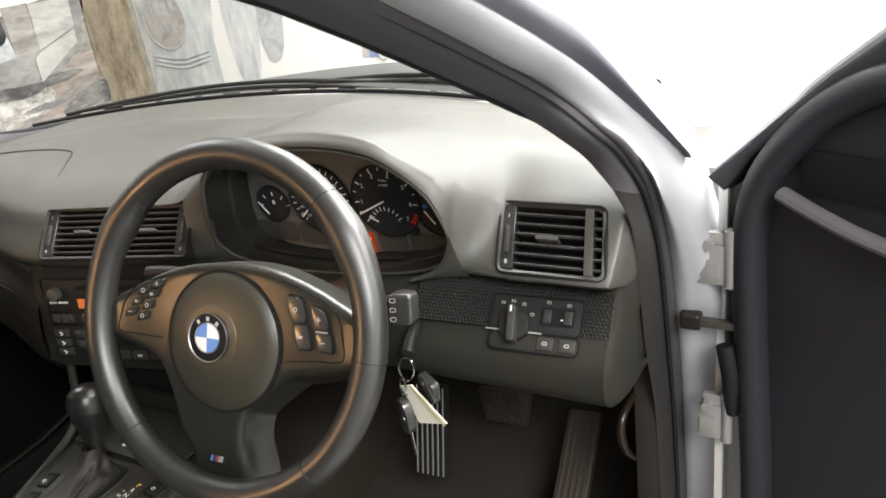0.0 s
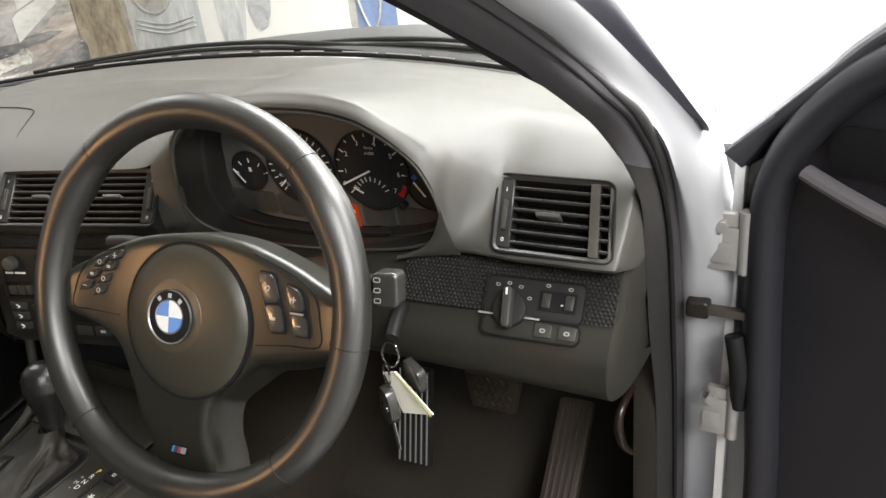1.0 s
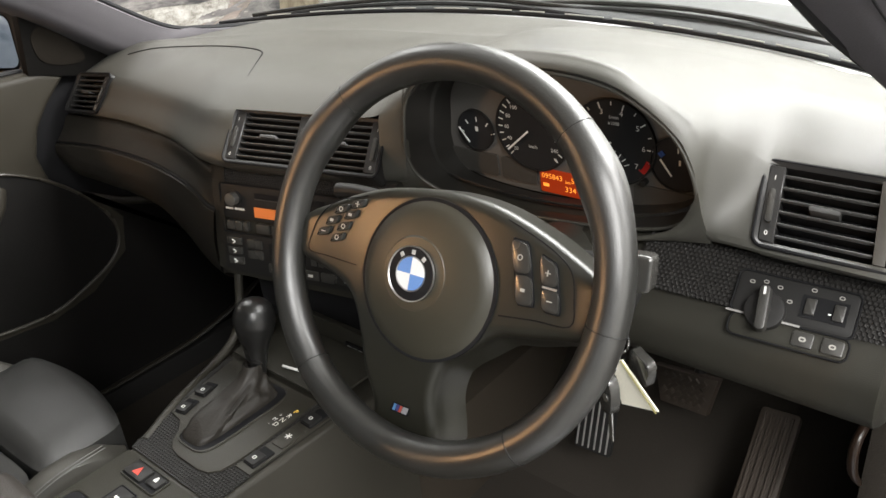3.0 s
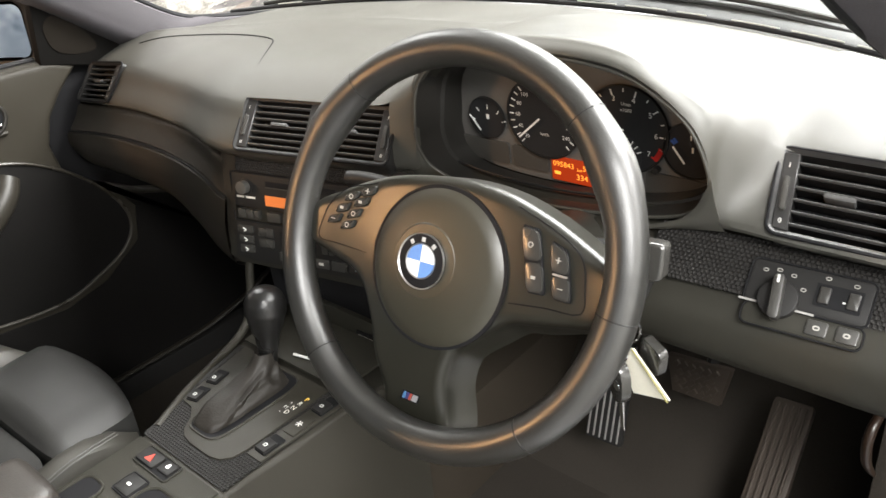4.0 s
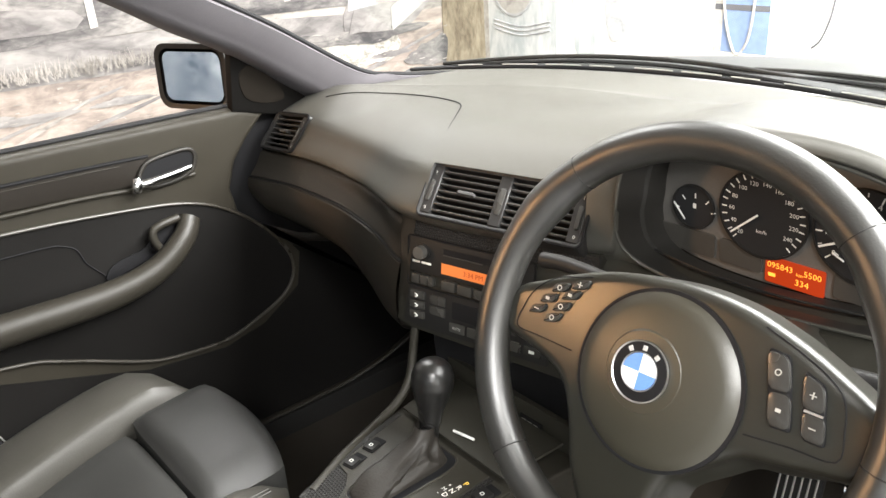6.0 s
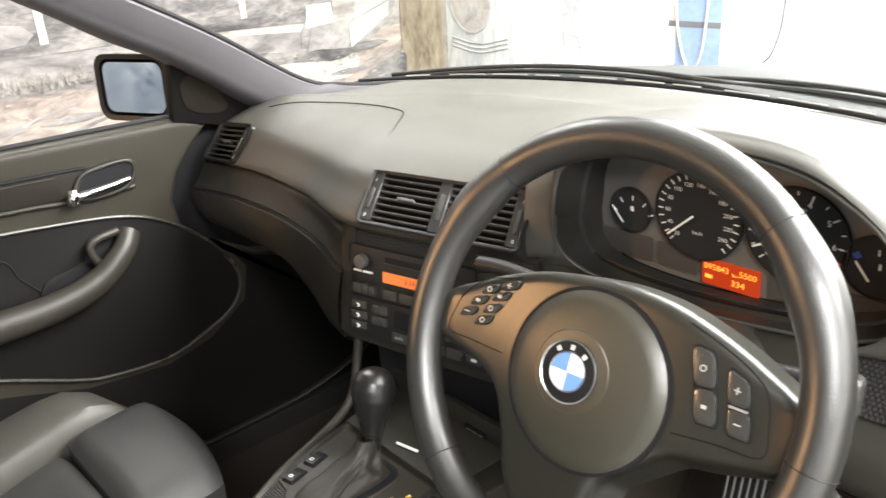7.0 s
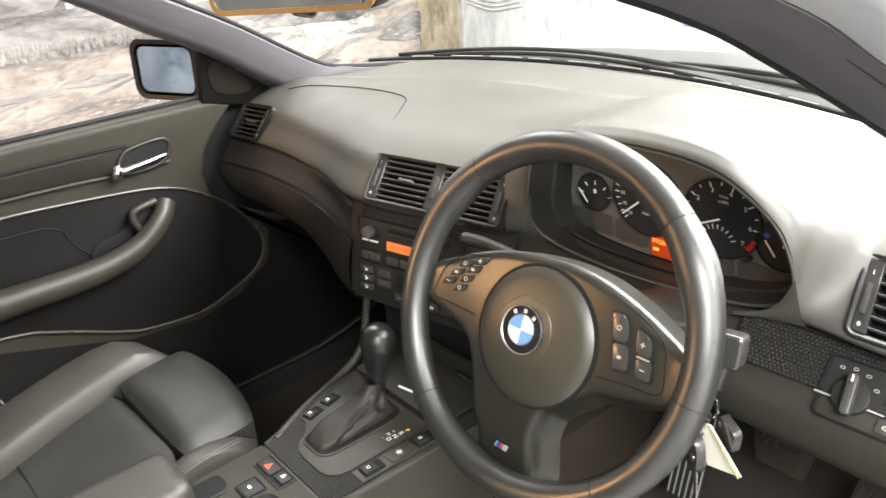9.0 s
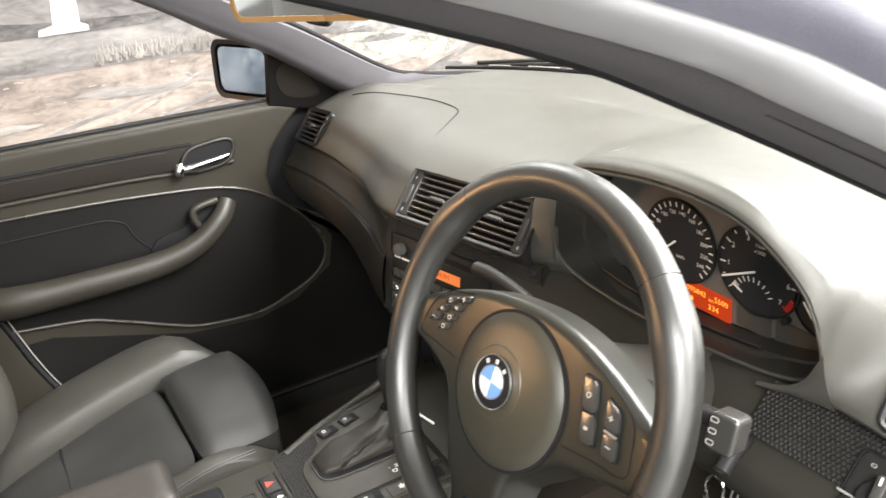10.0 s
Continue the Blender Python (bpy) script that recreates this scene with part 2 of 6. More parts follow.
def mural_paint(name, dark, mid, pale, scale, stretch=(1, 0.35, 1), bias=0.0, flat=0.5):
    """Brushed wall paint: patches of three tones, dry strokes and specks."""
    m = mat(name, mid, 0.9, bump=0.0)
    nt = m.node_tree
    b = nt.nodes["Principled BSDF"]
    co, mapping = nt.nodes.new("ShaderNodeTexCoord"), nt.nodes.new("ShaderNodeMapping")
    mapping.inputs["Scale"].default_value = stretch
    nt.links.new(co.outputs["Object"], mapping.inputs["Vector"])
    patch, stroke = nt.nodes.new("ShaderNodeTexNoise"), nt.nodes.new("ShaderNodeTexNoise")
    for n, sc, dist, detail in ((patch, scale, 1.4, 8), (stroke, scale * 7, 0.8, 5)):
        n.inputs["Scale"].default_value, n.inputs["Distortion"].default_value, n.inputs["Detail"].default_value, n.inputs["Roughness"].default_value = sc, dist, detail, 0.62
        nt.links.new(mapping.outputs[0], n.inputs["Vector"])
    blend = nt.nodes.new("ShaderNodeMath")
    blend.operation, blend.inputs[1].default_value = "MULTIPLY_ADD", flat
    nt.links.new(stroke.outputs["Fac"], blend.inputs[0])
    nt.links.new(patch.outputs["Fac"], blend.inputs[2])
    ramp = nt.nodes.new("ShaderNodeValToRGB")
    e = ramp.color_ramp.elements
    half = 0.5 + 0.5 * flat + bias
    e[0].position, e[0].color = half - 0.17, (*dark, 1)
    e[1].position, e[1].color = half + 0.19, (*pale, 1)
    k = e.new(half - 0.01)
    k.color = (*mid, 1)
    nt.links.new(blend.outputs[0], ramp.inputs[0])
    nt.links.new(ramp.outputs[0], b.inputs["Base Color"])
    return m


# Added wall behind the car; its mottling gives the mirrors a cloudy reflection.
slab("wall_south", (WEST - 0.2, SOUTH - 0.2, GROUND), (EAST + 0.2, SOUTH, TOP), mural_paint("mirror_backdrop_blue_grey", (0.07, 0.10, 0.14), (0.29, 0.335, 0.39), (0.60, 0.64, 0.67), 1.5, (1, 1, 0.8)), "added wall behind the car, mottled blue grey for mirror reflections", "wall")
P_DIRT = mural_paint("mural_dirt", (0.16, 0.135, 0.125), (0.30, 0.255, 0.225), (0.46, 0.40, 0.35), 3.2)
P_LEDGE = mural_paint("mural_grey", (0.12, 0.112, 0.112), (0.215, 0.204, 0.20), (0.34, 0.325, 0.31), 3.0)
P_DARK = mural_paint("mural_dark", (0.055, 0.054, 0.056), (0.135, 0.128, 0.127), (0.30, 0.285, 0.27), 3.0, (1, 0.5, 1.4))
P_PALE = mural_paint("mural_pale", (0.30, 0.285, 0.27), (0.43, 0.415, 0.39), (0.56, 0.545, 0.52), 4.0)
P_SOFT = mural_paint("mural_soft", (0.20, 0.185, 0.17), (0.32, 0.30, 0.275), (0.45, 0.42, 0.39), 4.0)
P_OLIVE = mural_paint("mural_olive", (0.11, 0.085, 0.055), (0.20, 0.165, 0.115), (0.31, 0.265, 0.19), 4.5, (1, 1, 0.4))
# Stone tones lifted; the wash of overexposure is in the colour.
P_STONE = mural_paint("mural_stone", (0.34, 0.35, 0.37), (0.47, 0.48, 0.50), (0.60, 0.61, 0.62), 5.0)
P_RUBBLE = mural_paint("mural_rubble", (0.21, 0.20, 0.175), (0.38, 0.365, 0.33), (0.56, 0.55, 0.52), 9.0, (1, 0.8, 1.2))
P_BLUE = mat("mural_blue", (0.20, 0.28, 0.47), 0.7, vary=0.2, scale=4, grain=30, bump=0.0)
# Ice blue brightened the same way, glare included in the paint.
P_ICE = mural_paint("mural_ice_blue", (0.42, 0.46, 0.48), (0.56, 0.585, 0.595), (0.70, 0.71, 0.71), 5.0, (1, 1, 0.35))
P_INK = mat("mural_ink", (0.12, 0.12, 0.13), 0.9, vary=0.3, bump=0.0)

mural = thing("mural", (WEST, 0, 0.4), "faded painted mural of a dirt yard and old buildings", "mural")
rnd = random.Random(5)


def ragged(pts, wob, per=6, m=WM, lift=0.004):
    out = []
    for q in curve_points(pts, per, True):
        out.append((q[0] + rnd.uniform(-wob, wob), q[1] + rnd.uniform(-wob, wob)))
    return prism(out, 0.002, m @ shift(0, 0, lift))


def painted(name, pts, material, parent, lift, wob=0.01, per=4, m=WM, label=""):
    return part(name, ragged(pts, wob, per, m, lift), material, parent, label, smooth=False)


painted("painted_ground", [(-4, GROUND + 0.01), (3.49, GROUND + 0.01), (3.49, 0.5), (2.4, 0.47), (1, 0.47), (-1, 0.5), (-4, 0.55)], P_DIRT, mural, 0.004, 0.004, 1, label="brown painted dirt ground")
painted("painted_kerb", [(-4, 0.44), (0.3, 0.42), (1.2, 0.40), (2.3, 0.40), (2.6, 0.52), (1.4, 0.60), (0.3, 0.61), (-4, 0.66)], P_LEDGE, mural, 0.007, 0.006, 1, label="grey painted kerb")
painted("painted_building", [(-4, 0.66), (0.3, 0.60), (1.4, 0.61), (2.5, 0.58), (2.6, 1.4), (-4, 1.6)], P_DARK, mural, 0.010, 0.004, 1)
painted("painted_beam", [(-0.5, 0.73), (0.34, 0.66), (0.70, 0.67), (0.70, 0.76), (0.36, 0.80), (-0.5, 0.90)], P_LEDGE, mural, 0.013, 0.006, 2)
for y in (0.77, 1.9):
    painted("painted_post", [(y, 0.66), (y + 0.04, 0.66), (y + 0.035, 1.3), (y - 0.005, 1.3)], P_PALE, mural, 0.016, 0.003, 1)
painted("painted_haze", [(-1.2, 0.42), (2.95, 0.42), (2.95, 0.74), (-1.2, 0.74)], P_SOFT, mural, 0.0025, 0.01, 3)
painted("painted_arch", [(-0.08, 0.61), (0.17, 0.61), (0.17, 0.64), (0.13, 0.66), (0.14, 0.80), (0.02, 0.80), (0.0, 0.66), (-0.07, 0.64)], P_PALE, mural, 0.016, 0.003, 1)
painted("painted_road_line", [(0.05, 0.05), (0.09, 0.05), (0.62, 0.27), (0.60, 0.275)], P_SOFT, mural, 0.0115, 0.004, 5)
for k in range(14):
    y, z = rnd.uniform(-0.9, 2.8), rnd.uniform(0.02, 0.40)
    w = rnd.uniform(0.12, 0.5)
    painted("painted_streak", [(y, z), (y + w * 0.5, z - 0.012), (y + w, z + 0.004), (y + w * 0.6, z + 0.03), (y + w * 0.2, z + 0.022)], (P_LEDGE, P_SOFT, P_LEDGE)[k % 3], mural, 0.0092 + 0.0003 * k, 0.004, 7)
painted("painted_rubble", [(1.45, 0.22), (2.0, 0.17), (2.6, 0.2), (2.7, 0.36), (2.2, 0.44), (1.6, 0.40)], P_RUBBLE, mural, 0.010, 0.025, 6, label="pale painted rubble")
painted("painted_shadow", [(1.5, 0.40), (2.1, 0.36), (2.7, 0.35), (3.0, 0.40), (2.6, 0.42), (2.0, 0.44)], P_DARK, mural, 0.0155, 0.008, 5)
painted("painted_shadow", [(2.75, 0.16), (3.1, 0.12), (3.12, 0.30), (2.9, 0.26)], P_DARK, mural, 0.0155, 0.012, 5)
# Mural ground turns darker olive towards the corner.
painted("painted_corner_band", [(3.14, GROUND + 0.01), (3.49, GROUND + 0.01), (3.49, 1.5), (3.17, 1.5)], P_OLIVE, mural, 0.013, 0.008, 3, label="olive brown band of painted ground at the corner")
painted("painted_step", [(2.3, 0.40), (2.75, 0.37), (3.05, 0.62), (3.1, 0.86), (2.5, 0.80)], P_LEDGE, mural, 0.013, 0.008, 3)
painted("painted_backdrop", [(2.36, 0.69), (2.543, 0.692), (2.56, 0.57), (2.34, 0.55)], P_STONE, mural, 0.0150, 0.003, 1)
painted("painted_pier", [(2.553, 0.86), (2.737, 0.86), (2.728, 0.573), (2.557, 0.57)], P_SOFT, mural, 0.0165, 0.003, 1)
painted("painted_stone", [(2.735, 0.85), (3.035, 0.85), (3.015, 0.665), (2.726, 0.572)], P_PALE, mural, 0.0165, 0.003, 1)
painted("painted_stone", [(2.666, 0.538), (2.725, 0.566), (3.012, 0.657), (2.998, 0.566), (2.665, 0.389)], P_PALE, mural, 0.0190, 0.004, 1)
painted("painted_stone", [(2.379, 0.548), (2.557, 0.568), (2.664, 0.538), (2.663, 0.389), (2.324, 0.411)], P_LEDGE, mural, 0.0190, 0.004, 1)
painted("painted_shadow", [(2.30, 0.405), (2.664, 0.385), (2.60, 0.33), (2.28, 0.353)], P_DARK, mural, 0.0190, 0.008, 3)
for k in range(5):
    a = 0.2 + 0.62 * k
    painted("painted_track", [(-1.0 + a, -0.05), (-0.92 + a, -0.05), (0.55 + a * 0.9, 0.30), (0.5 + a * 0.9, 0.305)], P_LEDGE, mural, 0.0075 + 0.0006 * k, 0.007, 6)
grass = bmesh.new()
for k in range(420):
    y, z = rnd.uniform(0.15, 1.3), 0.45 + rnd.uniform(-0.02, 0.03)
    h, w = rnd.uniform(0.02, 0.08), rnd.uniform(-0.03, 0.03)
    grass.faces.new([grass.verts.new(WM @ Vector(p)) for p in ((y, z, 0.019 + k * 8e-5), (y + 0.007, z, 0.019 + k * 8e-5), (y + w, z + h, 0.019 + k * 8e-5))])
tagged(part("painted_grass", grass, P_SOFT, mural, smooth=False), kind="stuff")
flecks = bmesh.new()
for k in range(320):
    y, z = rnd.uniform(-1.2, 3.1), rnd.uniform(0.0, 0.40)
    w, h = rnd.uniform(0.01, 0.05), rnd.uniform(0.003, 0.012)
    d = 0.014 + k * 8e-5
    flecks.faces.new([flecks.verts.new(WM @ Vector(p)) for p in ((y, z, d), (y + w, z + h * 0.2, d), (y + w * 0.8, z + h, d), (y + w * 0.1, z + h * 0.8, d))])
tagged(part("painted_gravel", flecks, P_SOFT, mural, smooth=False), kind="stuff")

pump = thing("mural_fuel_pumps", (-3.2, NORTH, 0.4), "pale blue painted fuel pumps, colours lightened for glare", "mural")
painted("pump_body", [(-3.74, GROUND + 0.01), (-3.1, GROUND + 0.01), (-3.02, 0.45), (-2.92, 1.4), (-3.74, 1.4)], P_ICE, pump, 0.004, 0.006, 2, NM)
painted("pump_edge", [(-3.745, GROUND + 0.01), (-3.69, GROUND + 0.01), (-3.69, 1.4), (-3.745, 1.4)], P_PALE, pump, 0.007, 0.004, 2, NM)
part("sign_disc", disc(0.20, 0.002, NM @ shift(-3.43, 0.60, 0.010)), P_PALE, pump, "round pale sign with grey lettering shapes", smooth=False)
part("sign_ring", ring_prism([(0.205 * math.cos(a), 0.205 * math.sin(a)) for a in np.linspace(0, 6.283, 40, endpoint=False)], [(0.19 * math.cos(a), 0.19 * math.sin(a)) for a in np.linspace(0, 6.283, 40, endpoint=False)], 0.003, NM @ shift(-3.43, 0.60, 0.0125)), P_STONE, pump, smooth=False)
for k in range(4):
    part("sign_bar", box((-0.13 + 0.07 * k, 0.03, 0), (-0.085 + 0.07 * k, 0.12, 0.002), m=NM @ shift(-3.43, 0.60, 0.0125)), P_STONE, pump, smooth=False)
for k in range(3):
    part("sign_bar", box((-0.06 + 0.05 * k, -0.085, 0), (-0.03 + 0.05 * k, -0.03, 0.002), m=NM @ shift(-3.43, 0.60, 0.0125)), P_STONE, pump, smooth=False)
for k in range(3):
    part("pump_line", tube([NM @ Vector((-3.62, 0.30 + 0.03 * k, 0.008)), NM @ Vector((-3.35, 0.27 + 0.03 * k, 0.008)), NM @ Vector((-3.08, 0.32 + 0.03 * k, 0.008))], 0.006, 6, 5), P_STONE, pump)
painted("second_pump", [(-2.86, 0.22), (-2.66, 0.24), (-2.56, 1.4), (-2.88, 1.4)], P_ICE, pump, 0.004, 0.008, 3, NM)
painted("pump_shadow", [(-2.60, 0.40), (-2.44, 0.40), (-2.36, 1.3), (-2.56, 1.3)], P_STONE, pump, 0.007, 0.012, 4, NM)

blue_pump = thing("mural_blue_pump", (-1.68, NORTH, 0.3), "blue painted fuel pump with looping hose on the white wall", "mural")
part("pump_case", box((-1.80, 0.30, 0.0), (-1.53, 1.7, 0.004), m=NM), P_BLUE, blue_pump, smooth=False)
part("pump_side", box((-1.85, 0.30, 0.0), (-1.80, 1.7, 0.004), m=NM), P_PALE, blue_pump, smooth=False)
part("pump_stripe", box((-1.85, 0.52, 0.004), (-1.53, 0.55, 0.006), m=NM), P_INK, blue_pump, smooth=False)
part("pump_hose", tube([NM @ Vector(p) for p in ((-1.83, 1.2, 0.012), (-1.80, 0.6, 0.012), (-1.73, 0.33, 0.012), (-1.67, 0.31, 0.012), (-1.62, 0.5, 0.012), (-1.60, 1.2, 0.012))], 0.007), P_PALE, blue_pump)
part("second_hose", tube([NM @ Vector(p) for p in ((-1.20, 1.0, 0.008), (-1.20, 0.6, 0.008), (-1.24, 0.42, 0.008), (-1.29, 0.36, 0.008))], 0.005), P_INK, blue_pump)

# ---------- dashboard ----------


def back_edge(x):
    return 0.734 - 0.297 * x * x - 0.123 * x**4, 0.83 - 0.05 * x * x


def top_station(x, mid, shoulder, face, foot, tuck, bulge=0.003):
    """A cut through the dash top from the windscreen to its foot, with a soft ridge across the deck."""
    b = back_edge(x)
    d = float(np.interp(x, [-0.6, -0.365, -0.2, 0.0, 0.37, 0.467, 0.554, 0.62, 0.69], [0.29, 0.234, 0.21, 0.195, 0.19, 0.204, 0.23, 0.265, 0.30]))
    ridge = max(b[0] - d, shoulder[0] + 0.045)
    near = max(min(mid[0], ridge - 0.022), shoulder[0] + 0.015)
    zr = mid[1] + 0.0015
    zn = max(mid[1], shoulder[1] + (zr - shoulder[1]) * (near - shoulder[0]) / (ridge - 0.008 - shoulder[0]) + 0.0004)
    return [(x, b[0] + 0.05, b[1] - 0.05), (x, b[0] + 0.006, b[1] - 0.008), (x, b[0] - 0.02, b[1] + 0.001), (x, ridge + 0.055, max(b[1] + 0.25 * (zr - b[1]), zr - 0.0105)), (x, ridge + 0.012, zr - 0.003), (x, ridge - 0.008, zr), (x, near, zn), (x, *shoulder), (x, *face), (x, (face[0] + foot[0]) / 2 - 0.8 * bulge, (face[1] + foot[1]) / 2 + 0.6 * bulge), (x, *foot), (x, *tuck)]


def sheared(f):
    return Matrix(((1, f, 0, 0), (0, 1, 0, 0), (0, 0, 1, 0), (0, 0, 0, 1)))


VC = face_frame((-0.160, 0.196, 0.802), (0.237, 0.06, 0), (0, -0.055, -0.048)) @ shift(0.004, 0, -0.001) @ sheared(-0.115)
VR = face_frame((0.536, 0.308, 0.809), (0.112, 0.004, 0), (0, -0.062, -0.052)) @ shift(0.002, 0, 0.0082) @ pose(0, 0, 0, 0, 1.2, 0) @ sheared(-0.15)
VL = face_frame((-0.646, 0.224, 0.790), (0.122, -0.003, 0.013), (0, -0.034, -0.058)) @ sheared(0.42) @ shift(0, 0, 0.005)
dash = thing("dashboard", (0, 0.35, 0.8), "dark grey grained plastic dashboard with a curved instrument hood", "dashboard")
HOOD = [(0.1255, 0.795), (0.136, 0.844), (0.175, 0.876), (0.26, 0.892), (0.34, 0.896), (0.40, 0.889), (0.44, 0.872), (0.475, 0.846), (0.495, 0.808)]
HOOD_LOW = [(0.1225, 0.768), (0.131, 0.738), (0.165, 0.718), (0.25, 0.712), (0.34, 0.718), (0.42, 0.731), (0.47, 0.75), (0.493, 0.777)]
stations = [
    top_station(-0.695, (0.40, 0.800), (0.30, 0.790), (0.250, 0.765), (0.215, 0.728), (0.235, 0.715)),
    top_station(-0.685, (0.40, 0.810), (0.30, 0.803), (0.236, 0.780), (0.190, 0.728), (0.215, 0.716)),
    top_station(-0.60, (0.43, 0.826), (0.31, 0.822), (0.230, 0.797), (0.186, 0.735), (0.210, 0.725)),
    top_station(-0.45, (0.46, 0.833), (0.30, 0.830), (0.218, 0.804), (0.180, 0.746), (0.200, 0.735)),
    top_station(-0.30, (0.48, 0.838), (0.30, 0.836), (0.208, 0.805), (0.165, 0.748), (0.185, 0.735)),
    top_station(-0.17, (0.50, 0.840), (0.29, 0.838), (0.195, 0.806), (0.142, 0.745), (0.16, 0.725)),
    top_station(0.0, (0.50, 0.842), (0.32, 0.842), (0.235, 0.808), (0.180, 0.745), (0.20, 0.725)),
    top_station(0.060, (0.500, 0.846), (0.335, 0.848), (0.250, 0.813), (0.203, 0.742), (0.222, 0.722)),
    top_station(0.100, (0.490, 0.855), (0.340, 0.860), (0.250, 0.835), (0.225, 0.742), (0.244, 0.722)),
    top_station(0.1195, (0.484, 0.859), (0.340, 0.866), (0.250, 0.848), (0.235, 0.744), (0.256, 0.730)),
    top_station(0.1232, (0.482, 0.860), (0.340, 0.868), (0.249, 0.853), (0.236, 0.768), (0.245, 0.763)),
    top_station(0.1262, (0.482, 0.860), (0.342, 0.869), (0.250, 0.857), (0.236, 0.806), (0.245, 0.803)),
]
for x, z in HOOD[1:6]:
    stations.append(top_station(x, (0.48, 0.862), (0.36, max(z * 0.35 + 0.575, 0.866)), (0.262, z + 0.016), (0.233, z + 0.004), (0.262, z - 0.004), 0.0075))
stations += [
    top_station(0.440, (0.480, 0.8622), (0.361, 0.8800), (0.263, 0.8862), (0.233, 0.876), (0.262, 0.868), 0.007),
    top_station(0.475, (0.4792, 0.8618), (0.364, 0.8720), (0.266, 0.8695), (0.233, 0.850), (0.262, 0.842), 0.006),
    top_station(0.487, (0.4786, 0.8615), (0.366, 0.8697), (0.268, 0.8622), (0.233, 0.833), (0.262, 0.825), 0.005),
    top_station(0.495, (0.4782, 0.8612), (0.367, 0.8680), (0.270, 0.8570), (0.234, 0.812), (0.262, 0.803), 0.004),
    top_station(0.501, (0.4778, 0.8608), (0.368, 0.8665), (0.270, 0.8538), (0.2365, 0.774), (0.262, 0.758)),
    top_station(0.508, (0.4765, 0.860), (0.369, 0.8648), (0.2735, 0.8482), (0.2385, 0.757), (0.262, 0.744)),
    top_station(0.518, (0.474, 0.8590), (0.370, 0.8622), (0.2850, 0.8395), (0.2395, 0.7545), (0.262, 0.743), 0.0),
    top_station(0.533, (0.470, 0.8565), (0.372, 0.8580), (0.3030, 0.8268), (0.2388, 0.7545), (0.263, 0.744), 0.0),
    top_station(0.552, (0.465, 0.8535), (0.375, 0.8530), (0.3085, 0.8190), (0.2372, 0.7545), (0.264, 0.743), 0.0),
    top_station(0.58, (0.46, 0.8485), (0.38, 0.8470), (0.3102, 0.8168), (0.2365, 0.7540), (0.262, 0.742), 0.0),
    top_station(0.62, (0.45, 0.8435), (0.38, 0.8410), (0.3106, 0.8165), (0.2368, 0.7540), (0.266, 0.742), 0.0),
    top_station(0.672, (0.44, 0.838), (0.378, 0.835), (0.3114, 0.8158), (0.2375, 0.7540), (0.268, 0.742), 0.0),
    top_station(0.684, (0.42, 0.833), (0.368, 0.828), (0.313, 0.811), (0.246, 0.753), (0.272, 0.742), 0.0),
    top_station(0.690, (0.42, 0.825), (0.38, 0.82), (0.335, 0.80), (0.280, 0.745), (0.290, 0.735)),
    top_station(0.691, (0.44, 0.81), (0.42, 0.80), (0.39, 0.785), (0.35, 0.742), (0.36, 0.735)),
]
skin = loft(stations, 5, 5)
soft = [v for v in skin.verts if 0.452 < v.co.x < 0.63 and 0.250 < v.co.y < 0.47 and v.co.z > 0.822]
soft += [v for v in skin.verts if 0.499 < v.co.x < 0.531 and v.co.y > 0.244 and 0.790 < v.co.z <= 0.822]
for k in range(24):
    bmesh.ops.smooth_vert(skin, verts=soft, factor=0.5, use_axis_x=True, use_axis_y=True, use_axis_z=True)
tree = bvhtree.BVHTree.FromBMesh(skin)
cut_hole(skin, VC, 0.003, 0.239, 0.003, 0.077)
cut_hole(skin, VR, 0.003, 0.119, 0.003, 0.083)
cut_hole(skin, VL, 0.003, 0.119, 0.003, 0.065)
part("dash_top", skin, PLASTIC, dash, "grained grey top, pale where the light falls")


def on_dash(x, y, up=0.0005):
    """The place of the dash's top above a point of the plan."""
    hit = tree.ray_cast(Vector((x, y, 1.2)), Vector((0, 0, -1)))[0]
    return Vector((x, y, (hit.z if hit else 0.83) + up))


# seam of the passenger airbag lid
lid = [(-0.585, 0.286), (-0.5656, 0.296), (-0.535, 0.308), (-0.482, 0.3225), (-0.407, 0.340), (-0.345, 0.3465), (-0.300, 0.345), (-0.272, 0.340), (-0.254, 0.330), (-0.240, 0.315), (-0.2158, 0.285), (-0.192, 0.251)]
part("airbag_lid_seam", tube([on_dash(x, y) for x, y, _ in curve_points([(x, y, 0) for x, y in lid], 8)], lambda t: 0.0011 if t < 0.72 else 0.0011 - 0.0034 * (t - 0.72), 1, 6), DIAL, dash)

low = []
for x in (0.03, 0.10, 0.17, 0.30, 0.42, 0.50, 0.60, 0.672, 0.684, 0.690, 0.691):
    zt = float(np.interp(x, [0.03, 0.10, 0.125, 0.165, 0.25, 0.34, 0.42, 0.47, 0.50, 0.56], [0.735, 0.735, 0.735, 0.718, 0.712, 0.718, 0.731, 0.745, 0.748, 0.748]))
    e = 0.10 if x > 0.6905 else 0.03 if x > 0.689 else 0.003 if x > 0.68 else 0.0
    zm = min(zt - 0.006, 0.722)
    low.append([(x, 0.29 + e, zt + 0.003), (x, 0.267 + e, zt - 0.004), (x, 0.248 + e, zm), (x, 0.214 + e, 0.686), (x, 0.200 + e, 0.66), (x, 0.208 + e, 0.625), (x, 0.26 + e, 0.600), (x, 0.42, 0.592)])
part("lower_panel", loft(low, 5, 5), PLASTIC_LOW, dash, "lower panel under the instruments, shade put into its colour")
